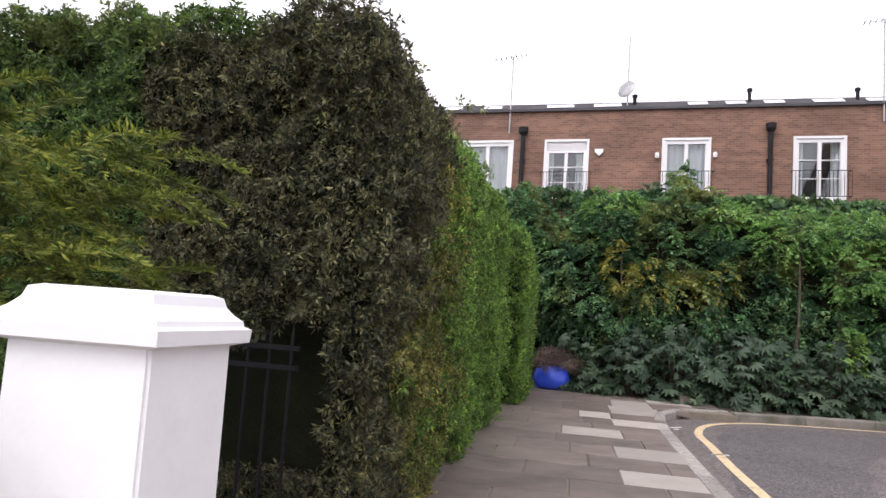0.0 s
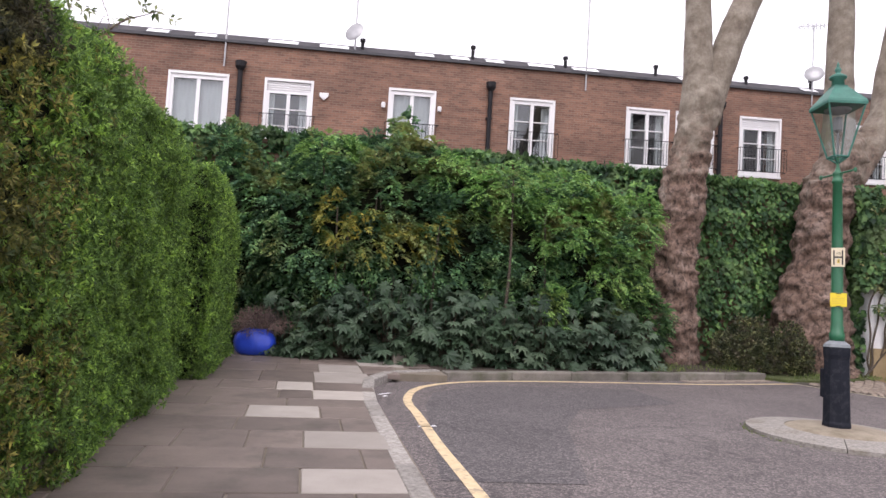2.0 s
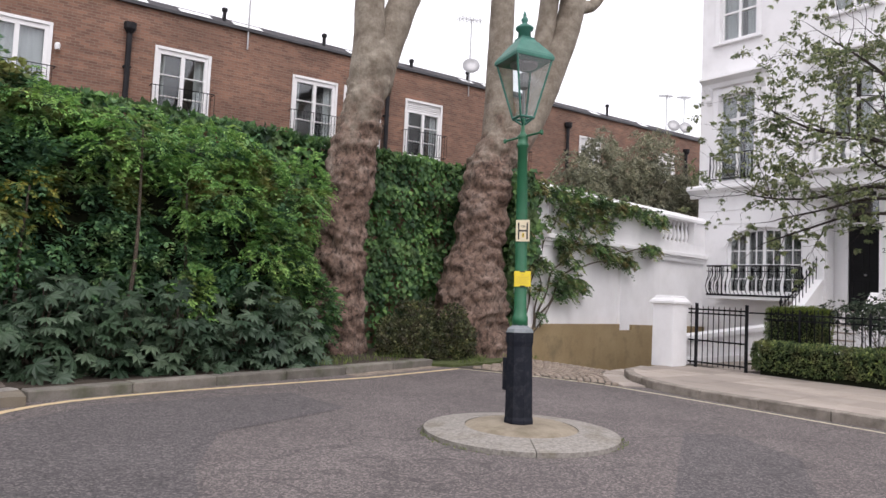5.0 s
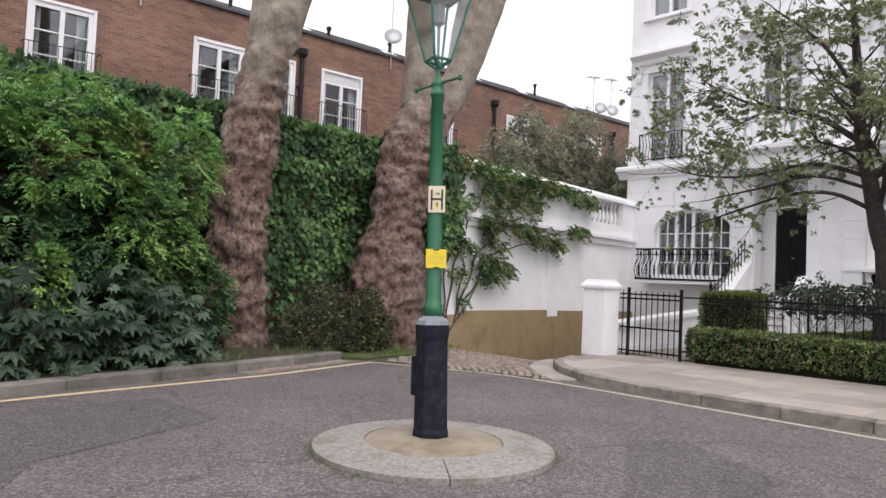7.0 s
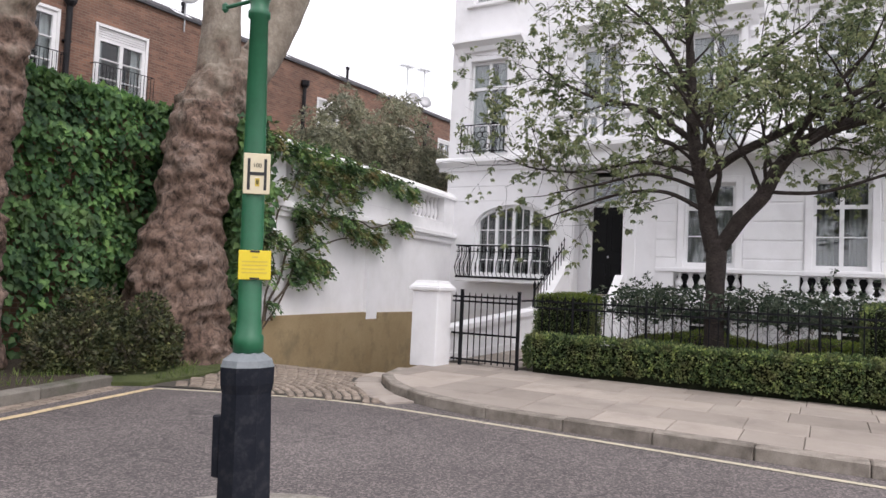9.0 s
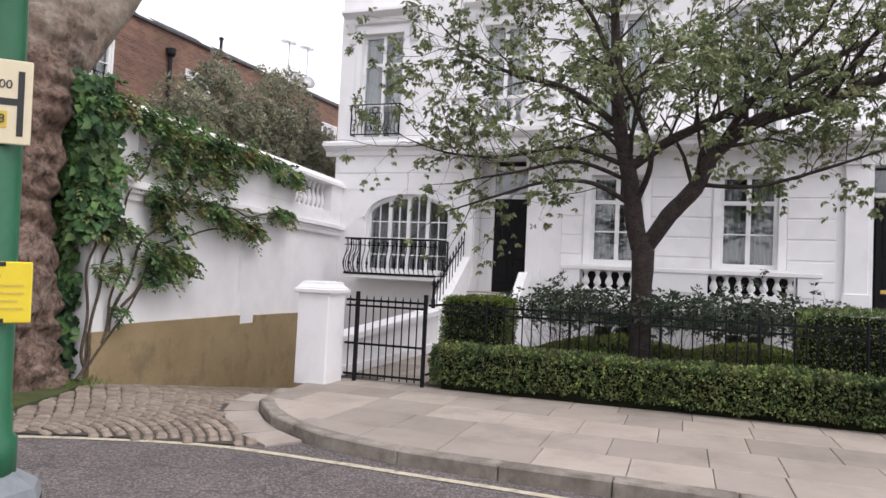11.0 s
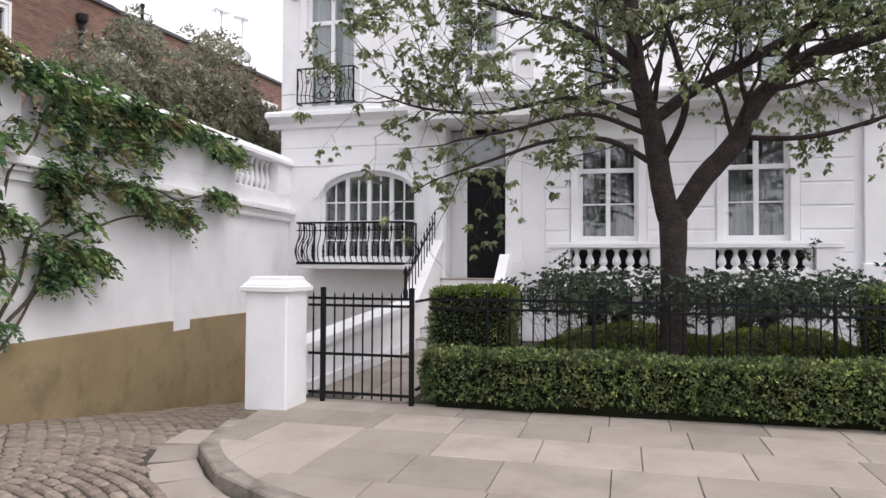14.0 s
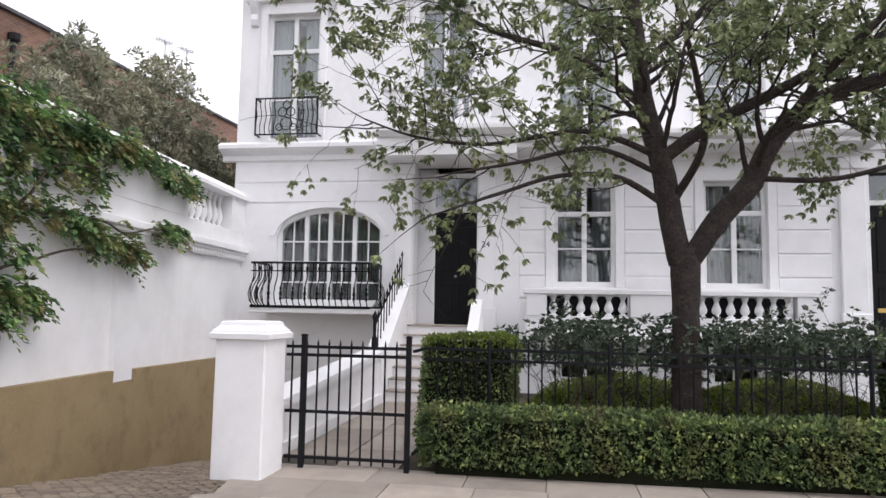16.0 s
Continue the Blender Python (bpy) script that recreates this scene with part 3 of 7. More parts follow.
def strip(bm, pts, width, z):
    """A flat painted band along a line on the ground."""
    p = [Vector((*q, 0)) for q in pts]
    left, right = [], []
    for i, q in enumerate(p):
        d = (p[min(i + 1, len(p) - 1)] - p[max(i - 1, 0)]).normalized()
        s = Vector((-d.y, d.x, 0)) * width / 2
        left.append(bm.verts.new((q.x + s.x, q.y + s.y, z)))
        right.append(bm.verts.new((q.x - s.x, q.y - s.y, z)))
    for i in range(len(p) - 1):
        bm.faces.new((left[i], right[i], right[i + 1], left[i + 1]))
    return bm


def flat(poly, z, bm=None):
    bm = bm or bmesh.new()
    bm.faces.new([bm.verts.new((x, y, z)) for x, y in poly])
    return bm


def along(pts, step):
    """Evenly spaced stations on a line: x, y, heading."""
    dense = [pts[0]]
    for a, b in zip(pts, pts[1:]):
        n = max(1, round(math.dist(a, b) / 0.9))
        dense += [(a[0] + (b[0] - a[0]) * k / n, a[1] + (b[1] - a[1]) * k / n) for k in range(1, n + 1)]
    q = resample([(x, y, 0, 0) for x, y in dense], 0.08)[:, :2]
    s = np.r_[0, np.cumsum(np.linalg.norm(np.diff(q, axis=0), axis=1))]
    n = max(1, round(s[-1] / step))
    return [(np.interp(u, s, q[:, 0]), np.interp(u, s, q[:, 1])) for u in np.linspace(0, s[-1], n + 1)]


def kerb_stones(parent, pts, step, width, height, mat, side):
    """Kerb stones end to end along a line; side +1 lays their width to the left of it."""
    st = along(pts, step)
    for a, b in zip(st, st[1:]):
        d = Vector((b[0] - a[0], b[1] - a[1]))
        l = d.length
        bm = bmesh.new()
        bx(bm, 0.004, l - 0.004, 0 if side > 0 else -width, width if side > 0 else 0, -0.15, height, 0.015)
        piece("kerb_stone", mesh_of(bm, mat), parent, Matrix.Translation((a[0], a[1], rng.uniform(-0.006, 0.004))) @ Matrix.Rotation(math.atan2(d.y, d.x), 4, "Z"))


def wall_with_openings(bm, place, u0, u1, z0, z1, openings):
    """A wall from boxes round openings (u0, u1, z0, z1). place(ua, ub, za, zb) adds one box."""
    us = sorted({u0, u1, *(o[0] for o in openings), *(o[1] for o in openings)})
    for a, b in zip(us, us[1:]):
        cuts = sorted((o[2], o[3]) for o in openings if o[0] <= a + 1e-6 and o[1] >= b - 1e-6)
        z = z0
        for lo, hi in cuts:
            if lo > z:
                place(a, b, z, lo)
            z = hi
        if z < z1:
            place(a, b, z, z1)
    bmesh.ops.remove_doubles(bm, verts=bm.verts[:], dist=0.0005)

# ---- ground, road, pavements ----
part("ground", flat([(-400, -400), (400, -400), (400, 400), (-400, 400)], -1.6), SOIL, None, "dark earth reaching away under the street", "ground", kind="structure")
RAMP = 0.155


def ramp_z(x):
    """The driveway falls towards the house from the street."""
    return 0.0 if x < 14.2 else -RAMP * (x - 14.2)


road = bmesh.new()
flat([(-60, -60), (12.9, -60), (12.9, 11.0), (14.2, 11.1), (14.2, 16.5), (-60, 16.5)], 0.0, road)
road = part("road", road, ASPHALT, None, "worn grey asphalt road with cracks and patches", "road", kind="structure")
part("road_patch", flat([(3.15, 6.1), (4.3, 6.0), (5.0, 8.2), (5.6, 9.3), (7.4, 10.0), (7.3, 11.3), (4.9, 11.2), (3.9, 10.4), (3.6, 9.3)], 0.004), PATCH, road, "darker smooth asphalt repair")
part("road_patch", flat([(5.7, 3.2), (7.6, 4.6), (9.9, 5.9), (10.4, 6.8), (10.0, 7.2), (7.0, 5.4), (5.2, 3.7)], 0.004), PATCH, road, "darker smooth asphalt repair")

KERB_L = [(2.95, -14), (2.95, 4), (2.95, 8.6), (3.0, 9.6), (3.14, 10.8), (3.55, 11.55), (4.3, 11.9), (5.2, 12.1), (6.9, 12.5), (9.0, 12.93), (11.2, 13.55)]
KERB_R = [(14.9, 11.25), (14.2, 11.08), (13.55, 10.6), (13.0, 9.9), (12.72, 9.1), (12.6, 8.2), (12.58, 6), (12.5, -14)]
YELLOW = [(3.36, -14), (3.36, 7.2), (3.43, 9.7), (3.76, 10.75), (4.5, 11.45), (5.6, 11.8), (6.8, 11.98), (9.25, 12.25), (11.45, 12.78)]
YELLOW_R = [(11.45, 12.78), (12.0, 11.6), (12.38, 10.4), (12.42, 9.2), (12.38, 7.6), (12.28, 4.8), (12.1, -14)]
part("road_line", strip(bmesh.new(), along(YELLOW, 0.4), 0.11, 0.006), LINE, road, "faded yellow kerbside line")
part("road_line", strip(bmesh.new(), along(YELLOW_R, 0.4), 0.085, 0.006), LINE_PALE, road, "faded pale kerbside line")
for (ax, ay), (bx_, by_) in (((3.3, 8.06), (3.5, 8.1)), ((3.1, 10.05), (3.28, 10.2)), ((3.15, 9.9), (3.2, 9.98))):
    part("road_mark", strip(bmesh.new(), [(ax, ay), (bx_, by_)], 0.05, 0.006), GLOSSWHITE, road, "small white paint dash")

# left pavement, flag by flag
pave_l = thing("pavement_flags", (1.7, 4, 0.06), "dark york stone pavement with pale replacement slabs", "pavement", kind="structure")
part("joint_bed", box(-2.5, 2.96, -14, 11.4, -0.1, 0.108), JOINT_L, pave_l)
part("joint_bed", box(-2.5, 4.3, 11.4, 15.5, -0.1, 0.108), JOINT_L, pave_l)
courses = [-6.4, -5.2, -4.1, -3.2, -2.1, -1.3, -0.4, 0.5, 1.3, 2.05, 2.9, 3.6, 4.2, 4.8, 5.4, 5.97, 6.57, 7.2, 7.8, 8.4, 8.87, 9.5, 10.15, 11.2, 12.15, 13.0, 13.9]
pale = [(2.1, 2.83, 5.4), (2.12, 2.83, 6.57), (1.57, 2.29, 7.8), (2.23, 2.92, 8.87), (1.8, 2.25, 9.5), (2.27, 3.05, 10.15), (3.0, 3.75, 12.15), (2.35, 3.0, 11.2)]
for y0, y1 in zip(courses, courses[1:]):
    right = 2.945 if y1 < 9 else 3.0 if y1 < 10.2 else 3.15 if y1 < 11.3 else 3.55 if y1 < 12.2 else 4.2
    special = [p for p in pale if abs(p[2] - y0) < 0.01]
    cuts = [0.1]
    while cuts[-1] < right - 0.45:
        cuts.append(cuts[-1] + rng.uniform(0.55, 1.05))
    cuts = [c for c in cuts if c < right - 0.3] + [right]
    if special:
        a, b, _ = special[0]
        cuts = [c for c in cuts if c < a - 0.2] + [a, b] + ([right] if right - b > 0.15 else [])
    for x0, x1 in zip(cuts, cuts[1:]):
        is_pale = special and abs(x0 - special[0][0]) < 0.01
        me = mesh_of(slab([(x0, y0), (x1, y0), (x1, y1), (x0, y1)], 0.05, 0.12 + rng.uniform(-0.003, 0.004), 0.007), PALE_SLAB if is_pale else YORK)
        piece("paving_slab", me, pave_l, Matrix())
bm = bmesh.new()
bx(bm, 1.95, 2.65, 4.25, 4.7, 0.115, 0.127, 0.004)
part("access_cover", bm, KERB, pave_l, "brownish cast access cover with paved infill")
kerb_l = thing("kerb_left", (2.95, 4, 0), "speckled granite kerb along the dark pavement", "kerb", kind="structure")
kerb_stones(kerb_l, KERB_L[:7], 0.92, 0.17, 0.125, KERB, +1)
kerb_f = thing("kerb_far", (8, 12.7, 0), "old dark mossy kerb edging the planted bed", "kerb", kind="structure")
kerb_stones(kerb_f, KERB_L[6:], 1.25, 0.24, 0.13, FARKERB, -1)

gutter = mesh_of(bx(bmesh.new(), -0.1, 0.1, -0.055, 0.055, -0.03, 0.012, 0.012), SETT)
for (ax, ay), (cx, cy) in zip(along(KERB_L[9:], 0.21), along(KERB_L[9:], 0.21)[1:]):
    d = Vector((cx - ax, cy - ay)).normalized()
    for off in (0.31, 0.43):
        piece("gutter_sett", gutter, kerb_f, Matrix.Translation((ax + d.y * off, ay - d.x * off, rng.uniform(-0.004, 0.003))) @ Matrix.Rotation(math.atan2(d.y, d.x) + rng.normal() * 0.03, 4, "Z"))
block = thing("stone_block", (3.75, 12.75, 0.12), "small buff stone block beside the planted bed", "stone block")
part("body", box(3.62, 3.9, 12.66, 12.84, 0.115, 0.27, 0.012), BUFF_SLAB, block)

# planted bed
part("bed", prism(bmesh.new(), [(3.9, 11.95), (5.2, 12.1), (9.0, 12.93), (11.18, 13.55), (11.6, 14.0), (14.4, 14.2), (14.6, 16.5), (-2.5, 16.5), (-2.5, 13.6), (3.0, 13.3)], "z", -0.1, 0.11), SOIL, None, "dark soil of the bed below the shrubs", "soil", kind="structure")
bm = bmesh.new()
prism(bm, [(11.1, 13.45), (11.5, 13.0), (12.5, 13.1), (13.4, 13.4), (14.35, 13.9), (14.35, 14.3), (11.5, 14.3)], "z", -0.1, 0.05)
part("verge", bm, GRASS_SOIL, None, "mossy grassy strip between the kerb and driveway", "verge", kind="structure")

# right pavement
pave_r = thing("pavement_right", (14.2, 6, 0.06), "pale buff stone flag pavement", "pavement", kind="structure")
st = along(KERB_R, 0.35)
inner = []
for (ax, ay), (cx, cy) in zip(st, st[1:]):
    d = Vector((cx - ax, cy - ay)).normalized()
    n = Vector((d.y, -d.x))  # towards the street
    off = 0.17
    inner.append((n.x, n.y, n.x * ax + n.y * ay - off))
inner_corner = inner
bed = clip_poly([(11, -14), (16.2, -14), (16.2, 11.35), (11, 11.35)], inner_corner)
part("joint_bed", prism(bmesh.new(), bed, "z", -0.1, 0.112), JOINT, pave_r)
xs = [12.6, 13.42, 14.2, 14.95, 15.6, 16.15]
for i, (x0, x1) in enumerate(zip(xs, xs[1:])):
    y = 11.35 - 0.35 * i
    if i:
        ys = [11.35, y]
    else:
        ys = [11.35]
        y = 11.35
    while y > -9:
        y -= rng.uniform(0.55, 0.92)
        ys.append(y)
    for ya, yb in zip(ys, ys[1:]):
        poly = clip_poly([(x0, yb), (x1, yb), (x1, ya), (x0, ya)], inner_corner)
        if len(poly) >= 3:
            area = abs(sum(p[0] * q[1] - q[0] * p[1] for p, q in zip(poly, poly[1:] + poly[:1]))) / 2
            if area > 0.02:
                piece("paving_slab", mesh_of(slab(poly, 0.05, 0.135 + rng.uniform(-0.003, 0.003)), BUFF_SLAB), pave_r, Matrix())
kerb_r = thing("kerb_right", (12.6, 6, 0), "weathered stone kerb curving round to the driveway", "kerb", kind="structure")
kerb_stones(kerb_r, KERB_R, 0.95, 0.19, 0.135, KERB_OLD, +1)

# driveway of setts in arcs
drive = thing("driveway", (14.5, 12.5, 0), "cobbled driveway of worn granite setts laid in arcs", "driveway", kind="structure")
bm = bmesh.new()
a = [bm.verts.new(v) for v in ((11.55, 12.9, 0.012), (12.1, 11.6, 0.012), (12.5, 10.2, 0.012), (12.9, 9.9, 0.012), (13.3, 10.3, 0.012), (14.2, 11.0, 0.012), (14.2, 14.3, 0.012), (12.2, 13.4, 0.012))]
bm.faces.new(a)
b = [bm.verts.new(v) for v in ((14.2, 11.0, 0.012), (23.4, 11.0, ramp_z(23.4)), (23.4, 15.0, ramp_z(23.4)), (14.2, 14.3, 0.012))]
bm.faces.new(b)
part("joint_bed", bm, JOINT, drive)
sett_meshes = []
for k in range(6):
    q = bmesh.new()
    w, l = 0.047 + 0.005 * rng.uniform(-1, 1), 0.083 + 0.01 * rng.uniform(-1, 1)
    bx(q, -l, l, -w, w, -0.03, 0.035, 0.018)
    sett_meshes.append(mesh_of(q, SETT))
apron = along(KERB_R[:6], 0.55)
for (ax, ay), (cx, cy) in zip(apron, apron[1:]):
    d = Vector((cx - ax, cy - ay)).normalized()
    n = Vector((d.y, -d.x))
    poly = [(ax, ay), (cx, cy), (cx + n.x * 0.4, cy + n.y * 0.4), (ax + n.x * 0.4, ay + n.y * 0.4)]
    if cy > 9.6:
        piece("edging_stone", mesh_of(slab(poly, -0.02, 0.026), BUFF_SLAB), drive, Matrix())
rest_v, rest_f, count = [], [], 0
unit_box = [(x, y, z) for x in (-1, 1) for y in (-1, 1) for z in (0, 1)]
places = []
for r in np.arange(0.6, 12.5, 0.118):
    n = int(r * 2.2 / 0.2)
    for k in range(-n, n + 1):
        th = k * 0.198 / r + (0.5 * 0.198 / r if int(round(r / 0.118)) % 2 else 0)
        x, y = 11.2 + r * math.cos(th), 12.3 + r * math.sin(th)
        wall_y = 14.0 + 0.085 * (x - 14.3)
        gap = max(a * x + b * y - c for a, b, c in inner_corner)
        if x < 11.72 + (12.75 - y) * 0.31 or y > wall_y - 0.14 or x > 23 or (x < 14.9 and gap < 0.56) or (x >= 14.9 and y < 11.5):
            continue
        if x < 14.2 and y > 13.0 + 0.42 * (x - 12.3):
            continue
        places.append((x, y, th))
places.sort(key=lambda p: (p[0] - 12.8) ** 2 + (p[1] - 11.6) ** 2)
for i, (x, y, th) in enumerate(places):
    z = ramp_z(x) + rng.uniform(-0.008, 0.006)
    m = Matrix.Translation((x, y, z)) @ Matrix.Rotation(th + math.pi / 2 + rng.normal() * 0.03, 4, "Z")
    if i < 290:
        piece("sett", sett_meshes[i % 6], drive, m)
    else:
        base = len(rest_v)
        for u in unit_box:
            s = 0.08 if u[2] == 0 else 0.072
            rest_v.append(m @ Vector((u[0] * s, u[1] * s * 0.6, u[2] * 0.033)))
        rest_f += [tuple(base + j for j in f) for f in ((1, 5, 7, 3), (0, 4, 5, 1), (2, 3, 7, 6), (0, 1, 3, 2), (4, 6, 7, 5))]
me = bpy.data.meshes.new("setts")
me.from_pydata(rest_v, [], rest_f)
finish("setts", me, SETT_FAR, drive, kind="stuff")

# lamp island
island = thing("lamp_island", (8.24, 7.95, 0), "round low stone island in the road below the lamp", "traffic island")
for k in range(5):
    a0, a1 = k * 2 * math.pi / 5 + 0.3, (k + 1) * 2 * math.pi / 5 + 0.29
    ring = [(8.24 + 1.0 * math.cos(a), 7.95 + 1.0 * math.sin(a)) for a in np.linspace(a0, a1, 12)] + [(8.24 + 0.58 * math.cos(a), 7.95 + 0.58 * math.sin(a)) for a in np.linspace(a1, a0, 12)]
    bm = bmesh.new()
    low, top = [bm.verts.new((x, y, -0.02)) for x, y in ring], []
    for j, (x, y) in enumerate(ring):
        top.append(bm.verts.new((x, y, 0.045 if j < 12 else 0.085)))
    bm.faces.new(top)
    for j in range(24):
        bm.faces.new((low[j], low[(j + 1) % 24], top[(j + 1) % 24], top[j]))
    part("ring_stone", bm, ISLAND, island)
part("mortar_bed", lathe(bmesh.new(), [(0.575, -0.02), (0.575, 0.08), (0.5, 0.105), (0.3, 0.125), (0.02, 0.13)], 8.24, 7.95, 40), ISLAND2, island, "crumbling sandy mortar top", smooth=False)
ang = rng.uniform(0, 6.28, 900)
P = np.stack([8.24 + (1.02 + rng.normal(size=900) * 0.025) * np.cos(ang), 7.95 + (1.02 + rng.normal(size=900) * 0.025) * np.sin(ang), np.full(900, 0.0)], 1)
P = P[(np.sin(ang * 2.3 + 1) + rng.normal(size=900) * 0.5) > 0.4]
leaves("moss_fringe", P, np.tile([0, 0, 1.0], (len(P), 1)), 0.03, 0.25, GRASS, island, 0.5, -0.2, 0.9, kind="stuff")

# ---- street lamp ----
LX, LY = 8.2, 7.95
lamp = thing("street_lamp", (LX, LY, 0.11), "green-painted cast iron street lamp with black octagonal base", "street lamp")
part("base", lathe(bmesh.new(), [(0.158, 0.1), (0.158, 0.16), (0.15, 0.19), (0.139, 0.9), (0.15, 0.95), (0.152, 1.04)], LX, LY, 8, math.pi / 8), LAMPBLACK, lamp, "chipped black painted octagonal base")
part("collar", lathe(bmesh.new(), [(0.152, 1.04), (0.14, 1.075), (0.075, 1.12)], LX, LY, 8, math.pi / 8), SILVER, lamp, "grey bevelled collar")
bm = box(LX - 0.122, LX - 0.07, LY + 0.07, LY + 0.128, 0.45, 0.78, 0.008)
part("access_box", bm, LAMPBLACK, lamp)
part("post", lathe(bmesh.new(), [(0.082, 1.1), (0.082, 1.2), (0.07, 1.215), (0.068, 1.28), (0.064, 1.29), (0.061, 2.2), (0.05, 2.98), (0.062, 2.99), (0.062, 3.02), (0.052, 3.03), (0.052, 3.08), (0.062, 3.1), (0.034, 3.13), (0.02, 3.17), (0.018, 3.3)], LX, LY, 20), LAMPGREEN, lamp, smooth=True)
bm = bmesh.new()
tube(bm, [(LX, LY - 0.27, 3.1), (LX, LY + 0.27, 3.1)], 0.012, 8)
for s in (-0.27, 0.27):
    lathe(bm, [(0.005, 3.07), (0.02, 3.085), (0.02, 3.115), (0.005, 3.13)], LX, LY + s, 10)
part("ladder_bar", bm, LAMPGREEN, lamp)


LT = 0.55
bm = bmesh.new()
lo = [Vector((LX + 0.115 * math.cos(LT + k * math.pi / 2), LY + 0.115 * math.sin(LT + k * math.pi / 2), 3.3)) for k in range(4)]
hi = [Vector((LX + 0.305 * math.cos(LT + k * math.pi / 2), LY + 0.305 * math.sin(LT + k * math.pi / 2), 3.92)) for k in range(4)]
for k in range(4):
    tube(bm, [lo[k], hi[k]], 0.012, 6)
    tube(bm, [lo[k], lo[(k + 1) % 4]], 0.014, 6)
    tube(bm, [hi[k], hi[(k + 1) % 4]], 0.014, 6)
    tube(bm, [lo[k], (LX, LY, 3.22)], 0.012, 6)
lantern = part("lantern_frame", bm, LAMPTOP, lamp)
for k in range(4):
    bm = bmesh.new()
    bm.faces.new([bm.verts.new(v) for v in (lo[k], lo[(k + 1) % 4], hi[(k + 1) % 4], hi[k])])
    part("pane", bm, GLASS, lantern, "clear glass lantern pane")
part("lantern_hood", lathe(bmesh.new(), [(0.325, 3.9), (0.33, 3.93), (0.315, 3.96), (0.17, 4.1), (0.11, 4.15), (0.11, 4.17)], LX, LY, 4, LT), LAMPTOP, lamp, "weathered green pyramid hood")
part("chimney", lathe(bmesh.new(), [(0.075, 4.15), (0.065, 4.25), (0.095, 4.27), (0.098, 4.29), (0.055, 4.32), (0.03, 4.33), (0.028, 4.35), (0.038, 4.37), (0.035, 4.39), (0.014, 4.42), (0.02, 4.43), (0.004, 4.48)], LX, LY, 16), LAMPTOP, lamp, smooth=True)
part("reflector", lathe(bmesh.new(), [(0.03, 3.82), (0.14, 3.86), (0.15, 3.885), (0.02, 3.89)], LX, LY, 16), GREYNET, lamp, "grey enamel reflector")
part("burner", lathe(bmesh.new(), [(0.012, 3.3), (0.014, 3.6), (0.05, 3.63), (0.05, 3.78), (0.02, 3.8)], LX, LY, 10), GREYNET, lamp, "grey lamp burner")


def lettering(body, size, m, mat, parent):
    cu = bpy.data.curves.new("lettering", "FONT")
    cu.body, cu.size, cu.align_x, cu.align_y, cu.extrude = body, size, "CENTER", "CENTER", 0.001
    tmp = bpy.data.objects.new("lettering", cu)
    scene.collection.objects.link(tmp)
    me = bpy.data.meshes.new_from_object(tmp.evaluated_get(bpy.context.evaluated_depsgraph_get()))
    bpy.data.objects.remove(tmp)
    me.transform(m)
    return finish("lettering", me, mat, parent)


def on_plate(c, n):
    """The pose of an upright plate that faces along n: x to its right, y up, z out."""
    n = Vector(n).normalized()
    r = Vector((0, 0, 1)).cross(n)
    return Matrix.Translation(c) @ Matrix((r, Vector((0, 0, 1)), n)).transposed().to_4x4()


SIGN_N = Vector((-0.72, -0.69, 0)).normalized()


def plate(name, z, w, h, mat, label, shift=0.0):
    m = on_plate(Vector((LX, LY, z)) + SIGN_N * 0.072 + Vector((0, 0, 1)).cross(SIGN_N) * shift, SIGN_N)
    bm = box(-w / 2, w / 2, -h / 2, h / 2, -0.004, 0.004, 0.003)
    bmesh.ops.transform(bm, matrix=m, verts=bm.verts[:])
    return part(name, bm, mat, lamp, label), m


def bars(parent, m, rects, mat, name="mark"):
    for x0, x1, y0, y1 in rects:
        bm = box(x0, x1, y0, y1, 0.0035, 0.0055)
        bmesh.ops.transform(bm, matrix=m, verts=bm.verts[:])
        part(name, bm, mat, parent)


hyd, m = plate("hydrant_plate", 2.09, 0.142, 0.225, CREAMSIGN, "cream fire hydrant plate with a black letter H", 0.015)
bars(hyd, m, [(-0.05, -0.035, -0.09, 0.083), (0.038, 0.053, -0.09, 0.083), (-0.035, 0.038, -0.009, 0.009)], SIGNBLACK, "letter_stroke")
bars(hyd, m, [(-0.008, 0.016, -0.07, -0.025)], SIGNYELLOW, "patch")
lettering("100", 0.032, m @ Matrix.Translation((0.002, 0.045, 0.005)), SIGNBLACK, hyd)
lettering("8", 0.032, m @ Matrix.Translation((0.004, -0.047, 0.0075)), SIGNBLACK, hyd)
yel, m = plate("notice_plate", 1.59, 0.172, 0.16, YELLOWSIGN, "yellow notice plate strapped to the post", 0.02)
bars(yel, m, [(-0.068, 0.068, 0.015, 0.021), (-0.068, 0.068, -0.005, 0.001), (-0.068, 0.055, -0.025, -0.019), (-0.068, 0.068, -0.045, -0.039), (-0.016, 0.016, 0.038, 0.047)], SIGNYELLOW, "text_line")
bars(yel, m, [(-0.025, 0.025, 0.068, 0.079), (-0.025, 0.025, -0.079, -0.068)], SIGNBLACK, "strap_slot")
lamp.rotation_euler = (radians(-1.9), 0, 0)

# ---- brick terrace behind the garden wall ----
YB = 22.86
terrace = thing("brick_terrace", (14, YB + 3, 0), "long brown brick terrace with white french windows", "building")


def sheared(bm):
    for v in bm.verts:
        v.co.z += SLOPE * v.co.x
    return bm


WIN_TOP = 7.56
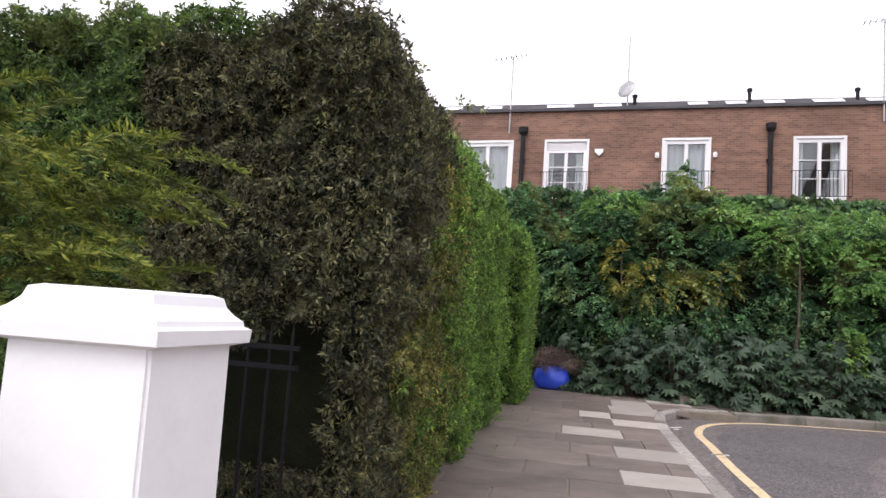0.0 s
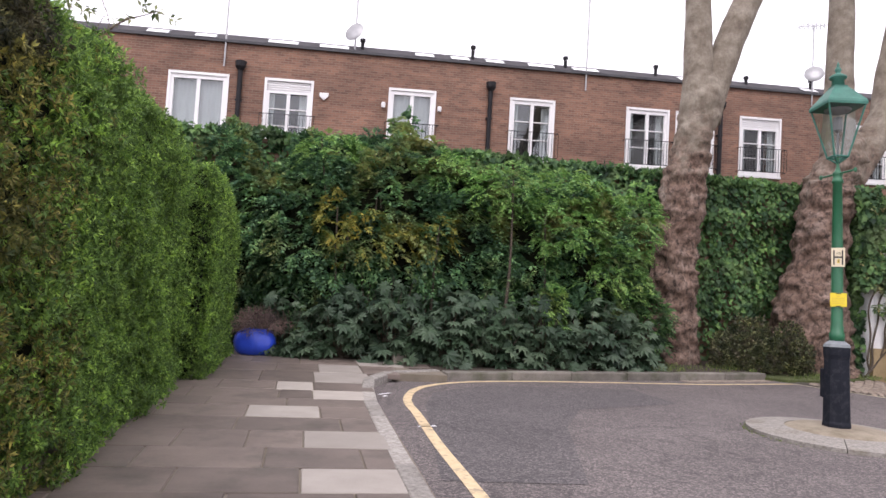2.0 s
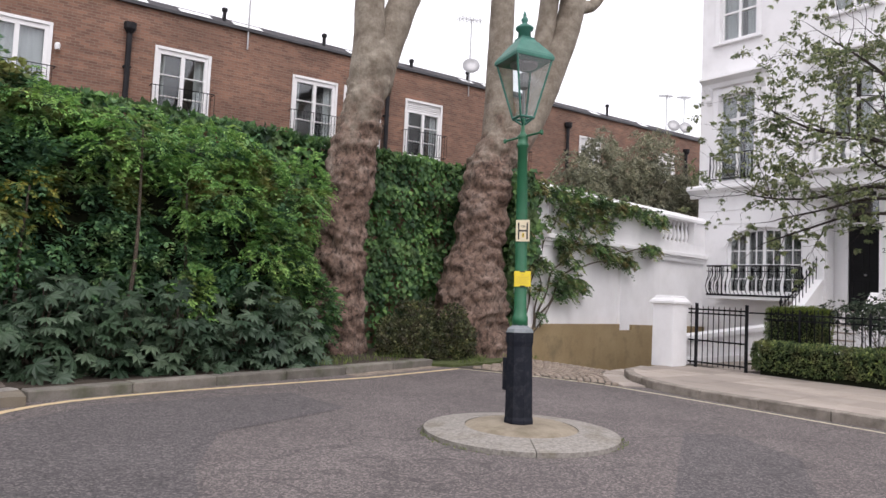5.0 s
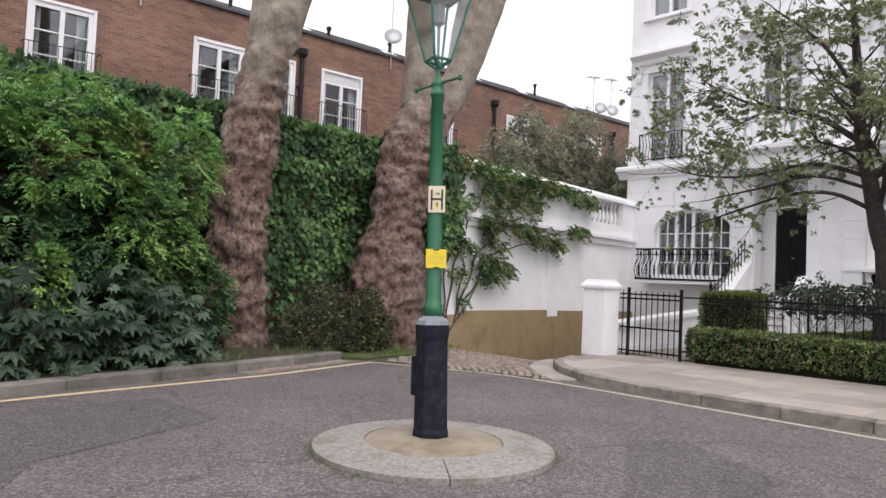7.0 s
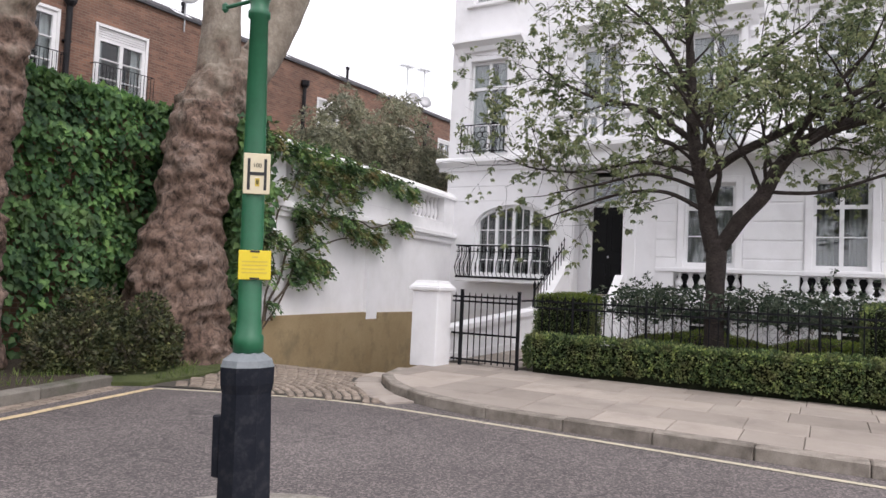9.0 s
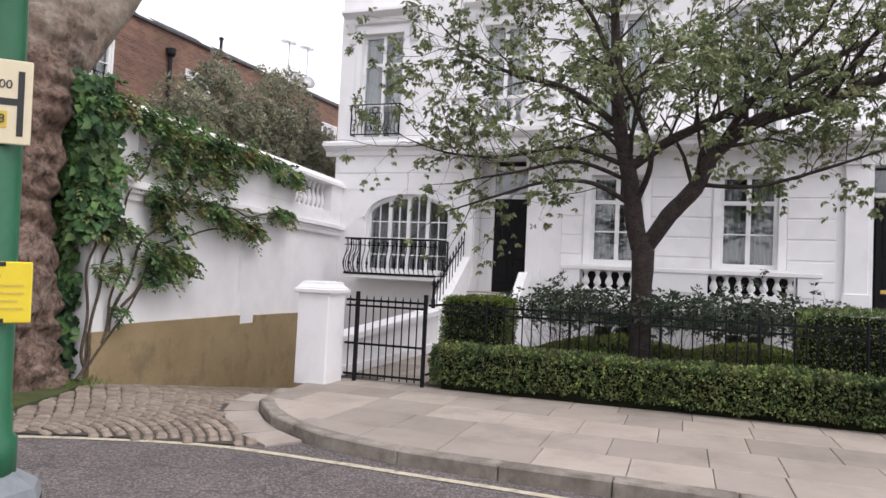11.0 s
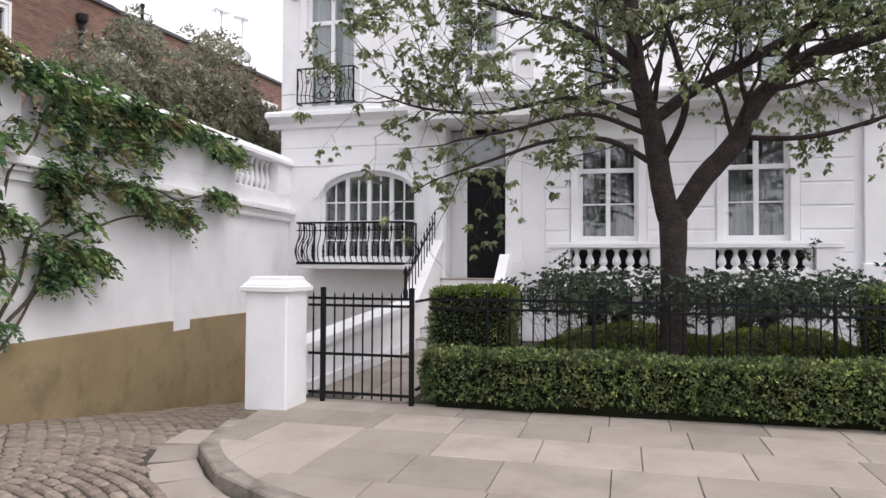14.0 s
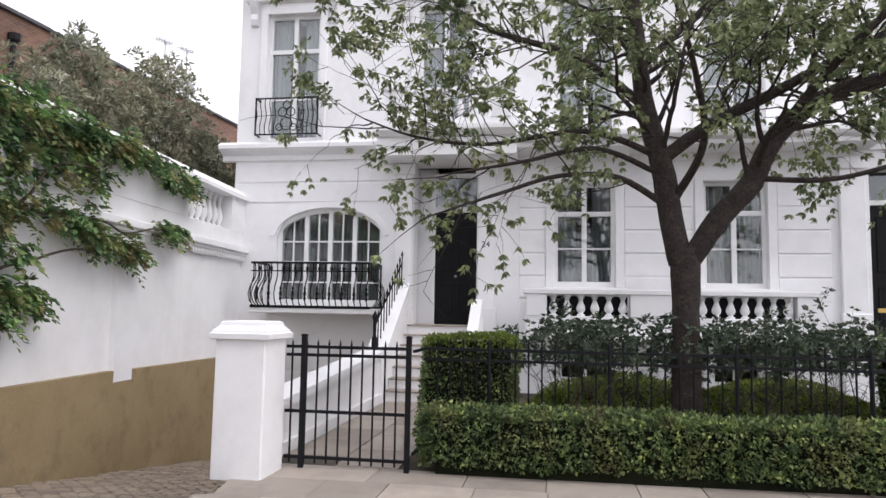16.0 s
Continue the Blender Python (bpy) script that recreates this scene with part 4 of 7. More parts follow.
wins = [(-5.6, -4.1, 1), (-2.36, -0.65, 2), (0.47, 1.91, 1), (4.34, 5.83, 3), (8.4, 9.92, 0), (12.58, 14.14, 0), (14.45, 15.89, 0), (16.95, 18.57, 1), (21.6, 23.1, 0), (26.35, 27.75, 1), (32.3, 33.6, 1), (36, 37.4, 0)]
HW = 2.08
bm = bmesh.new()
wall_with_openings(bm, lambda a, b, c, d: bx(bm, a, b, YB, YB + 0.35, c, d), -12, 42, -1.5, 8.62, [(a, b, WIN_TOP - HW, WIN_TOP) for a, b, _ in wins])
bx(bm, -12, 42, YB + 7, YB + 7.3, -1.5, 8.6)
bx(bm, -12, -11.7, YB + 0.36, YB + 6.99, -1.5, 8.6)
bx(bm, 41.7, 42, YB + 0.36, YB + 6.99, -1.5, 8.6)
part("wall", sheared(bm), BRICK, terrace)
bm = bmesh.new()
prism(bm, [(YB - 0.08, 8.62), (YB - 0.08, 8.68), (YB + 0.04, 8.7), (YB + 0.64, 9.08), (YB + 7.4, 9.12), (YB + 7.4, 8.62)], "x", -12.1, 42.1)
part("roof", sheared(bm), SLATE, terrace, "dark felt roof with a shallow front slope")
part("coping", sheared(box(-12.05, 42.05, YB - 0.1, YB - 0.02, 8.6, 8.68)), LEADGREY, terrace)
for k, x in enumerate([-3.2, -1.8, 0.4, 2.0, 5.1, 6.3, 7.5, 9.0, 10.6, 14.6, 15.9, 19.6, 20.8, 24.2, 27.3, 31.0]):
    if x in (10.6, 9.0, 2.0, 0.4):
        w = 1.0
    else:
        w = 0.7
    f = part("rooflight", sheared(prism(bmesh.new(), [(YB + 0.15, 8.765), (YB + 0.47, 8.968), (YB + 0.46, 8.983), (YB + 0.14, 8.78)], "x", x, x + w)), LEADGREY, terrace, "grey framed rooflight")
    # opaque white pane: the sky's reflection is put into its colour
    part("pane", sheared(prism(bmesh.new(), [(YB + 0.16, 8.798), (YB + 0.44, 8.975), (YB + 0.438, 8.981), (YB + 0.158, 8.804)], "x", x + 0.04, x + w - 0.04)), GLOSSWHITE, f, "rooflight pane painted white for reflected sky")
for x, h in ((3.4, 0.3), (7.1, 0.42), (10.4, 0.35), (13.8, 0.35), (20.1, 0.35), (28.7, 0.5), (23.4, 0.3), (17.4, 0.25)):
    part("flue", sheared(lathe(bmesh.new(), [(0.06, 8.8), (0.06, 8.85 + h), (0.09, 8.86 + h), (0.09, 8.95 + h), (0.03, 8.98 + h)], x, YB + 0.4, 10)), PIPE, terrace, "black roof flue")
for a, b, kind in wins:
    z1, z0 = WIN_TOP, WIN_TOP - HW
    bm = bmesh.new()
    fy = YB + 0.02
    w = 0.085
    top = z1 - 0.07 if kind != 1 else z1 - 0.33
    mid = (a + b) / 2
    panes = []
    for s0, s1 in ((a + w + 0.06, mid - 0.055), (mid + 0.055, b - w - 0.06)):
        zs = [z0 + 0.15, *(z0 + t * (top - z0) for t in ((0.37, 0.67) if kind in (0, 1) else ())), top - 0.07]
        panes += [(s0, s1, p + (0.015 if k else 0), q - 0.015) for k, (p, q) in enumerate(zip(zs, zs[1:]))]
    wall_with_openings(bm, lambda p, q, r, t: bx(bm, p, q, fy - 0.03, fy + 0.07, r, t), a - 0.02, b + 0.02, z0, top if kind == 1 else z1 + 0.02, panes)
    fr = part("window", sheared(bm), OLDWHITE, terrace, "white painted french window")
    part("sill", sheared(box(a - 0.05, b + 0.05, fy - 0.11, fy + 0.1, z0 - 0.07, z0 - 0.001)), OLDWHITE, fr)
    part("casing", sheared(bx(bx(box(a - 0.03, a + 0.05, fy - 0.07, fy - 0.031, z0, z1 + 0.05), b - 0.05, b + 0.03, fy - 0.07, fy - 0.031, z0, z1 + 0.05), a + 0.04, b - 0.04, fy - 0.07, fy - 0.031, z1 - 0.03, z1 + 0.05)), OLDWHITE, fr)
    if kind == 1:
        part("blind_box", sheared(box(a - 0.02, b + 0.02, fy + 0.02, fy + 0.08, top, z1 + 0.02)), OLDWHITE, fr)
        for k in range(4):
            part("louvre", sheared(box(a + 0.06, b - 0.06, fy - 0.02, fy + 0.019, top + 0.03 + 0.07 * k, top + 0.07 + 0.07 * k)), OLDWHITE, fr)
    part("pane", sheared(prism(bmesh.new(), [(a + w, fy + 0.035), (b - w, fy + 0.035), (b - w, fy + 0.041), (a + w, fy + 0.041)], "z", z0, top)), GLASS, fr, "reflecting window glass")
    # one dark board for the whole room, its dimness painted on
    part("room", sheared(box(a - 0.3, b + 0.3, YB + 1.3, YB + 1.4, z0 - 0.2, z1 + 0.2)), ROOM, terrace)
    for s, e in (((a + w, b - w),) if kind in (2, 3) else ((a + w, a + w + 0.22), (b - w - 0.3, b - w))):
        bm = bmesh.new()
        n = max(4, int((e - s) / 0.05))
        for k in range(n):
            u0, u1 = s + (e - s) * k / n, s + (e - s) * (k + 1) / n
            o0, o1 = 0.03 * math.sin(k * 1.3), 0.03 * math.sin((k + 1) * 1.3)
            bm.faces.new([bm.verts.new(v) for v in ((u0, fy + 0.15 + o0, z0), (u1, fy + 0.15 + o1, z0), (u1, fy + 0.15 + o1, top), (u0, fy + 0.15 + o0, top))])
        bmesh.ops.remove_doubles(bm, verts=bm.verts[:], dist=0.001)
        part("curtain", sheared(bm), CURTAIN, fr, "pale curtain")
    if kind != 2:
        zr = z0 + 0.95
        rails = part("balconette", sheared(bx(bx(box(a - 0.12, b + 0.12, YB - 0.25, YB - 0.235, zr, zr + 0.02), a - 0.12, a - 0.105, YB - 0.235, YB, zr, zr + 0.02), b + 0.105, b + 0.12, YB - 0.235, YB, zr, zr + 0.02)), BLACKIRON, terrace, "thin black iron balconette rail")
        part("bottom_rail", sheared(box(a - 0.12, b + 0.12, YB - 0.25, YB - 0.235, z0 + 0.12, z0 + 0.14)), BLACKIRON, rails)
        for s in (a - 0.12, b + 0.105):
            part("side_rail", sheared(box(s, s + 0.015, YB - 0.235, YB, z0 + 0.12, z0 + 0.14)), BLACKIRON, rails)
        for u in np.arange(a - 0.12, b + 0.13, 0.11):
            part("bar", sheared(box(u, u + 0.012, YB - 0.248, YB - 0.237, z0 + 0.14, zr)), BLACKIRON, rails)
for x in (-0.3, 7.66, 16.1, 25.45, 34.5):
    bm = bmesh.new()
    tube(bm, [(x, YB - 0.12, 0), (x, YB - 0.12, 7.85)], 0.075, 10)
    lathe(bm, [(0.09, 7.75), (0.16, 7.85), (0.17, 8.02), (0.15, 8.02)], x, YB - 0.14, 8)
    tube(bm, [(x, YB - 0.12, 7.95), (x, YB + 0.05, 8.05)], 0.05, 8)
    for z in (3.0, 5.2, 6.8):
        bx(bm, x - 0.1, x + 0.1, YB - 0.14, YB - 0.001, z, z + 0.05)
    part("downpipe", sheared(bm), PIPE, terrace, "black downpipe with hopper head")
part("alarm_box", sheared(prism(bmesh.new(), [(2.13, 7.16), (2.27, 7.02), (2.41, 7.16), (2.41, 7.26), (2.13, 7.26)], "y", YB - 0.08, YB)), OLDWHITE, terrace, "white alarm box")
for x in (4.15, 5.98):
    bm = bmesh.new()
    lathe(bm, [(0.06, 6.92), (0.07, 6.98), (0.07, 7.06), (0.04, 7.1)], x, YB - 0.12, 8)
    bx(bm, x - 0.03, x + 0.03, YB - 0.1, YB, 7.0, 7.05)
    part("wall_lamp", sheared(bm), GLOSSWHITE, terrace, "small white wall lamp")


def aerial(x, y, z0, z1, dish=None, yagi=True):
    z0, z1 = z0 + SLOPE * x, z1 + SLOPE * x
    ob = thing("tv_aerial", (x, y, z0), "thin metal television aerial mast on the roof edge", "aerial", "roof aerials")
    part("mast", tube(bmesh.new(), [(x, y, z0), (x, y, z1)], 0.028, 6), GALV, ob)
    if yagi:
        bm = bmesh.new()
        tube(bm, [(x - 0.6, y, z1 - 0.12), (x + 0.45, y, z1 + 0.05)], 0.012, 5)
        for k in range(7):
            u = -0.6 + 1.05 * k / 6
            tube(bm, [(x + u - 0.03, y - 0.22, z1 - 0.03 + u * 0.16), (x + u + 0.03, y + 0.22, z1 - 0.03 + u * 0.16)], 0.013, 4)
            tube(bm, [(x + u, y, z1 - 0.18 + u * 0.16), (x + u, y, z1 + 0.12 + u * 0.16)], 0.013, 4)
        part("antenna", bm, GALV, ob)
    if dish:
        bm = lathe(bmesh.new(), [(0.02, 0), (0.15, 0.015), (0.26, 0.05), (0.33, 0.1), (0.33, 0.105), (0.02, 0.03)], 0, 0, 18)
        bmesh.ops.transform(bm, matrix=Matrix.Translation((x, y - 0.08, dish + SLOPE * x)) @ Matrix.Rotation(radians(-38), 4, "Z") @ Matrix.Rotation(radians(72), 4, "X"), verts=bm.verts[:])
        part("dish", bm, GALV, ob, "grey satellite dish", smooth=True)


aerial(-0.8, YB - 0.06, 7.85, 10.6)
aerial(3.15, YB + 0.3, 8.6, 11.3, 9.35, False)
aerial(11.0, YB - 0.06, 8.05, 11.4)
aerial(19.8, YB - 0.06, 8.2, 11.2, 9.3)
aerial(33.6, YB + 0.5, 8.6, 10.8)
aerial(35.2, YB + 0.5, 8.6, 11.0, 9.3)
aerial(34.1, YB + 0.5, 8.6, 9.5, 9.25, False)

# ---- garden walls ----
part("wall_garden", box(-6, 14.75, 15.9, 16.2, -0.5, 4.35), BRICK, None, "old brick garden wall hidden under ivy", "wall", kind="structure")

WALLM = Matrix.Translation((14.3, 14.0, 0)) @ Matrix.Rotation(math.atan(0.085), 4, "Z")


def on_wall(bm):
    bmesh.ops.transform(bm, matrix=WALLM, verts=bm.verts[:])
    return bm


white = thing("white_garden_wall", (18.5, 14.4, 0), "white-painted brick garden wall with balustrade and ochre plinth", "wall")
bm = bmesh.new()
bx(bm, 0, 8.7, 0, 0.45, -1.8, 2.62)
bx(bm, 3.85, 4.35, -0.09, 0, 0.55, 2.62)
bx(bm, 0.05, 0.55, -0.05, 0, 0.7, 2.62)
part("body", on_wall(bm), None, white)
WB, nt, b = mat_nodes("white_painted_brick", 0.7)
tex = nt.nodes.new("ShaderNodeTexBrick")
for k, v in (("Scale", 1.0), ("Brick Width", 0.225), ("Row Height", 0.075), ("Mortar Size", 0.006), ("Mortar Smooth", 0.6)):
    tex.inputs[k].default_value = v
mp = nt.nodes.new("ShaderNodeMapping")
mp.inputs["Rotation"].default_value = (radians(90), 0, 0)
nt.links.new(coords(nt), mp.inputs[0])
nt.links.new(mp.outputs[0], tex.inputs[0])
c = ramp(nt, noise_tex(nt, 1.1, 6, 0.65), [(0.3, (0.78, 0.775, 0.77)), (0.6, (0.87, 0.865, 0.87))])
drip = noise_tex(nt, 1.0, 5, 0.7, None, (3.0, 3.0, 0.35))
c = mixc(nt, ramp(nt, drip, [(0.55, (0, 0, 0)), (0.78, (0.25, 0.25, 0.25))]), c, (0.64, 0.63, 0.6))
nt.links.new(c, b.inputs["Base Color"])
bump(nt, b, tex.outputs[1], -0.45, 0.006)
white.children[0].data.materials.append(WB)
bm = bmesh.new()
prism(bm, [(0, 0.7), (0.55, 0.7), (0.55, 0.78), (3.85, 0.78), (3.85, 0.62), (4.45, 0.62), (4.45, 0.76), (9.0, 0.7), (9.0, -2.2), (0, -1.8)], "y", -0.1, -0.001)
part("plinth", on_wall(bm), OCHRE, white, "ochre cement plinth along the driveway")
bm = bmesh.new()
bx(bm, 0, 8.7, -0.12, 0.5, 2.72, 2.78, 0.01)
bx(bm, 0, 8.7, -0.18, 0.52, 2.78, 2.9, 0.015)
bx(bm, 0, 8.7, -0.06, 0.47, 2.62, 2.72)
part("cornice", on_wall(bm), WHITE, white)
dent = bmesh.new()
bx(dent, -0.03, 0.03, -0.11, -0.05, 2.64, 2.715)
dent = mesh_of(dent, WHITE)
for u in np.arange(4.6, 8.7, 0.11):
    piece("dentil", dent, white, WALLM @ Matrix.Translation((u, 0, 0)))
bm = bmesh.new()
bx(bm, 0, 8.7, -0.04, 0.4, 2.9, 3.2)
for a, b in ((0, 0.75), (2.5, 6.0), (7.95, 8.7)):
    bx(bm, a, b, -0.05, 0.41, 3.2, 3.88)
part("parapet", on_wall(bm), WHITE, white, "solid white parapet blocks")
bm = bmesh.new()
prism(bm, [(-0.13, 3.88), (-0.13, 3.95), (-0.08, 4.0), (-0.02, 4.07), (0.38, 4.07), (0.44, 4.0), (0.5, 3.95), (0.5, 3.88)], "x", 0, 8.7)
part("coping", on_wall(bm), WHITE, white, "moulded white coping")
BAL = [(0.075, 0.0), (0.075, 0.05), (0.045, 0.07), (0.04, 0.1), (0.075, 0.17), (0.085, 0.24), (0.07, 0.33), (0.042, 0.45), (0.036, 0.53), (0.06, 0.56), (0.045, 0.59), (0.075, 0.62), (0.075, 0.68)]
bal = mesh_of(lathe(bmesh.new(), BAL, 0, 0, 12), WHITE, True)
for lo, hi in ((0.75, 2.5), (6.0, 7.95)):
    n = int((hi - lo) / 0.235)
    for k in range(n):
        piece("baluster", bal, white, WALLM @ Matrix.Translation((lo + (k + 0.5) * (hi - lo) / n, 0.18, 3.2)))
bm = box(0.1, 0.45, -0.14, -0.051, 2.28, 2.52, 0.01)
part("vent_box", on_wall(bm), WHITE, white, "white vent box on the wall")
for k in (0, 1):
    part("vent_hole", on_wall(box(0.16 + 0.14 * k, 0.22 + 0.14 * k, -0.146, -0.141, 2.32, 2.37)), SIGNBLACK, white)
part("wall_return", box(14.32, 14.7, 14.42, 15.9, -0.4, 4.0), WHITE, white)

# ---- white villa ----
XF = 22.92
villa = thing("white_villa", (26, 6, 0), "white stucco villa with sash windows and stepped entrance", "house")


def arch_z(y):
    """The head of the broad segmental window."""
    return 3.16 + 0.58 * (1 - ((y - 12.83) / 1.13) ** 2) ** 0.5 if abs(y - 12.83) < 1.13 else 3.16


upper = [(13.15, 14.31), (9.93, 11.02), (7.1, 8.25), (4.38, 5.52), (0.2, 1.3), (-2.6, -1.5)]
lower = [(7.13, 8.28), (4.38, 5.51)]
opens = [(a, b, 5.15, 7.9) for a, b in upper] + [(a, b, 2.18, 4.2) for a, b in lower] + [(11.7, 13.96, 1.7, 3.75), (9.78, 11.06, 0.2, 4.62), (1.35, 2.62, 1.35, 4.4), (-2.6, -1.5, 2.18, 4.2)]
opens += [(7.2, 8.2, 0.35, 1.15), (4.5, 5.4, 0.35, 1.15)]
opens += [(a, b, 9.6, 11.6) for a, b in upper]
bm = bmesh.new()
wall_with_openings(bm, lambda a, b, c, d: bx(bm, XF, XF + 0.45, a, b, c, d), -8, 14.93, -2.2, 13.2, opens)
n = 16
for k in range(n):
    y0, y1 = 11.7 + 2.26 * k / n, 11.7 + 2.26 * (k + 1) / n
    prism(bm, [(y0, arch_z(y0)), (y1, arch_z(y1)), (y1, 3.75), (y0, 3.75)], "x", XF, XF + 0.45)
bx(bm, XF + 0.45, 34, 14.53, 14.93, -2.2, 13.2)
bx(bm, 33.6, 34, -8, 14.53, -2.2, 13.2)
bx(bm, XF + 0.45, 33.6, -8, -7.6, -2.2, 13.2)
bx(bm, XF + 0.55, XF + 0.75, 9.0, 11.5, 0.2, 1.4)
bx(bm, XF + 0.55, XF + 0.75, 9.2, 9.84, 1.4, 4.62)
bx(bm, XF + 0.55, XF + 0.75, 10.7, 11.4, 1.4, 4.62)
part("wall", bm, WHITE, villa, "white stucco walls")
part("roof", box(XF - 0.4, 34.4, -8.4, 15.3, 13.2, 13.5), SLATE, villa)
part("floor_slab", box(XF + 0.46, 33.5, -7.5, 14.5, 4.7, 4.9), ROOM, villa)
bm = bmesh.new()
COURSE = [(0.0, 4.72), (-0.06, 4.74), (-0.06, 4.84), (-0.16, 4.9), (-0.28, 4.96), (-0.28, 5.04), (-0.2, 5.1), (0.0, 5.13)]
prism(bm, [(XF - 0.001 + u, z) for u, z in COURSE], "y", 11.25, 15.2)
part("string_course", prism(bmesh.new(), [(XF - 0.001 + u, z) for u, z in COURSE], "y", -8, 2.6), WHITE, villa, "moulded string course above the ground floor")
part("string_course", prism(bmesh.new(), [(14.931 - u, z) for u, z in COURSE], "x", XF + 0.004, 34), WHITE, villa, "moulded string course above the ground floor")
part("string_course", bm, WHITE, villa, "moulded string course above the ground floor")
bm = bmesh.new()
prism(bm, [(XF, 4.74), (XF - 0.62, 4.78), (XF - 0.62, 4.86), (XF - 0.72, 4.9), (XF - 0.76, 4.96), (XF - 0.76, 5.04), (XF, 5.08)], "y", 2.62, 9.14)
part("balcony_slab", bm, WHITE, villa, "long projecting first floor balcony slab")
bm = bmesh.new()
prism(bm, [(XF, 4.62), (XF - 0.75, 4.64), (XF - 0.75, 4.98), (XF - 0.82, 5.0), (XF - 0.9, 5.1), (XF - 0.9, 5.18), (XF, 5.24)], "y", 8.98, 11.68)
part("door_hood", bm, WHITE, villa, "projecting moulded door hood")
porch = part("hood_balustrade", box(XF - 0.78, XF - 0.58, 9.02, 11.62, 5.215, 5.34, 0.01), WHITE, villa, "white stone balustrade on the door hood")
part("top_rail", box(XF - 0.77, XF - 0.59, 9.45, 11.15, 5.86, 5.95, 0.01), WHITE, porch)
for a, b in ((9.08, 9.46), (11.14, 11.52)):
    part("pedestal", box(XF - 0.8, XF - 0.56, a, b, 5.34, 5.9, 0.008), WHITE, porch)
    part("pedestal_cap", box(XF - 0.85, XF - 0.51, a - 0.05, b + 0.05, 5.9, 5.98, 0.012), WHITE, porch)
porch_bal = mesh_of(lathe(bmesh.new(), [(r * 0.85, z * 0.76) for r, z in BAL], 0, 0, 10), WHITE, True)
for k in range(7):
    piece("baluster", porch_bal, porch, Matrix.Translation((XF - 0.68, 9.46 + (k + 0.5) * 0.24, 5.34)))
# rusticated bands on the ground floor
for z in np.arange(1.5, 4.6, 0.44):
    for a, b in ((8.95, 8.45), (6.95, 5.7), (4.2, 3.3)):
        part("stone_band", box(XF - 0.018, XF, min(a, b), max(a, b), z + 0.02, z + 0.42, 0.006), WHITE, villa)
for z in np.arange(3.85, 4.6, 0.42):
    part("stone_band", box(XF - 0.018, XF, 11.5, 14.9, z + 0.02, z + 0.4, 0.006), WHITE, villa)
for a, b in ((11.08, 11.42), (9.44, 9.76), (2.72, 3.15), (1.0, 1.32)):
    bm = bmesh.new()
    bx(bm, XF - 0.1, XF, a, b, 0.2, 4.6, 0.012)
    bx(bm, XF - 0.14, XF, a - 0.04, b + 0.04, 0.2, 1.75, 0.012)
    bx(bm, XF - 0.15, XF, a - 0.05, b + 0.05, 4.38, 4.6, 0.012)
    part("pilaster", bm, WHITE, villa, "white pilaster beside the entrance")


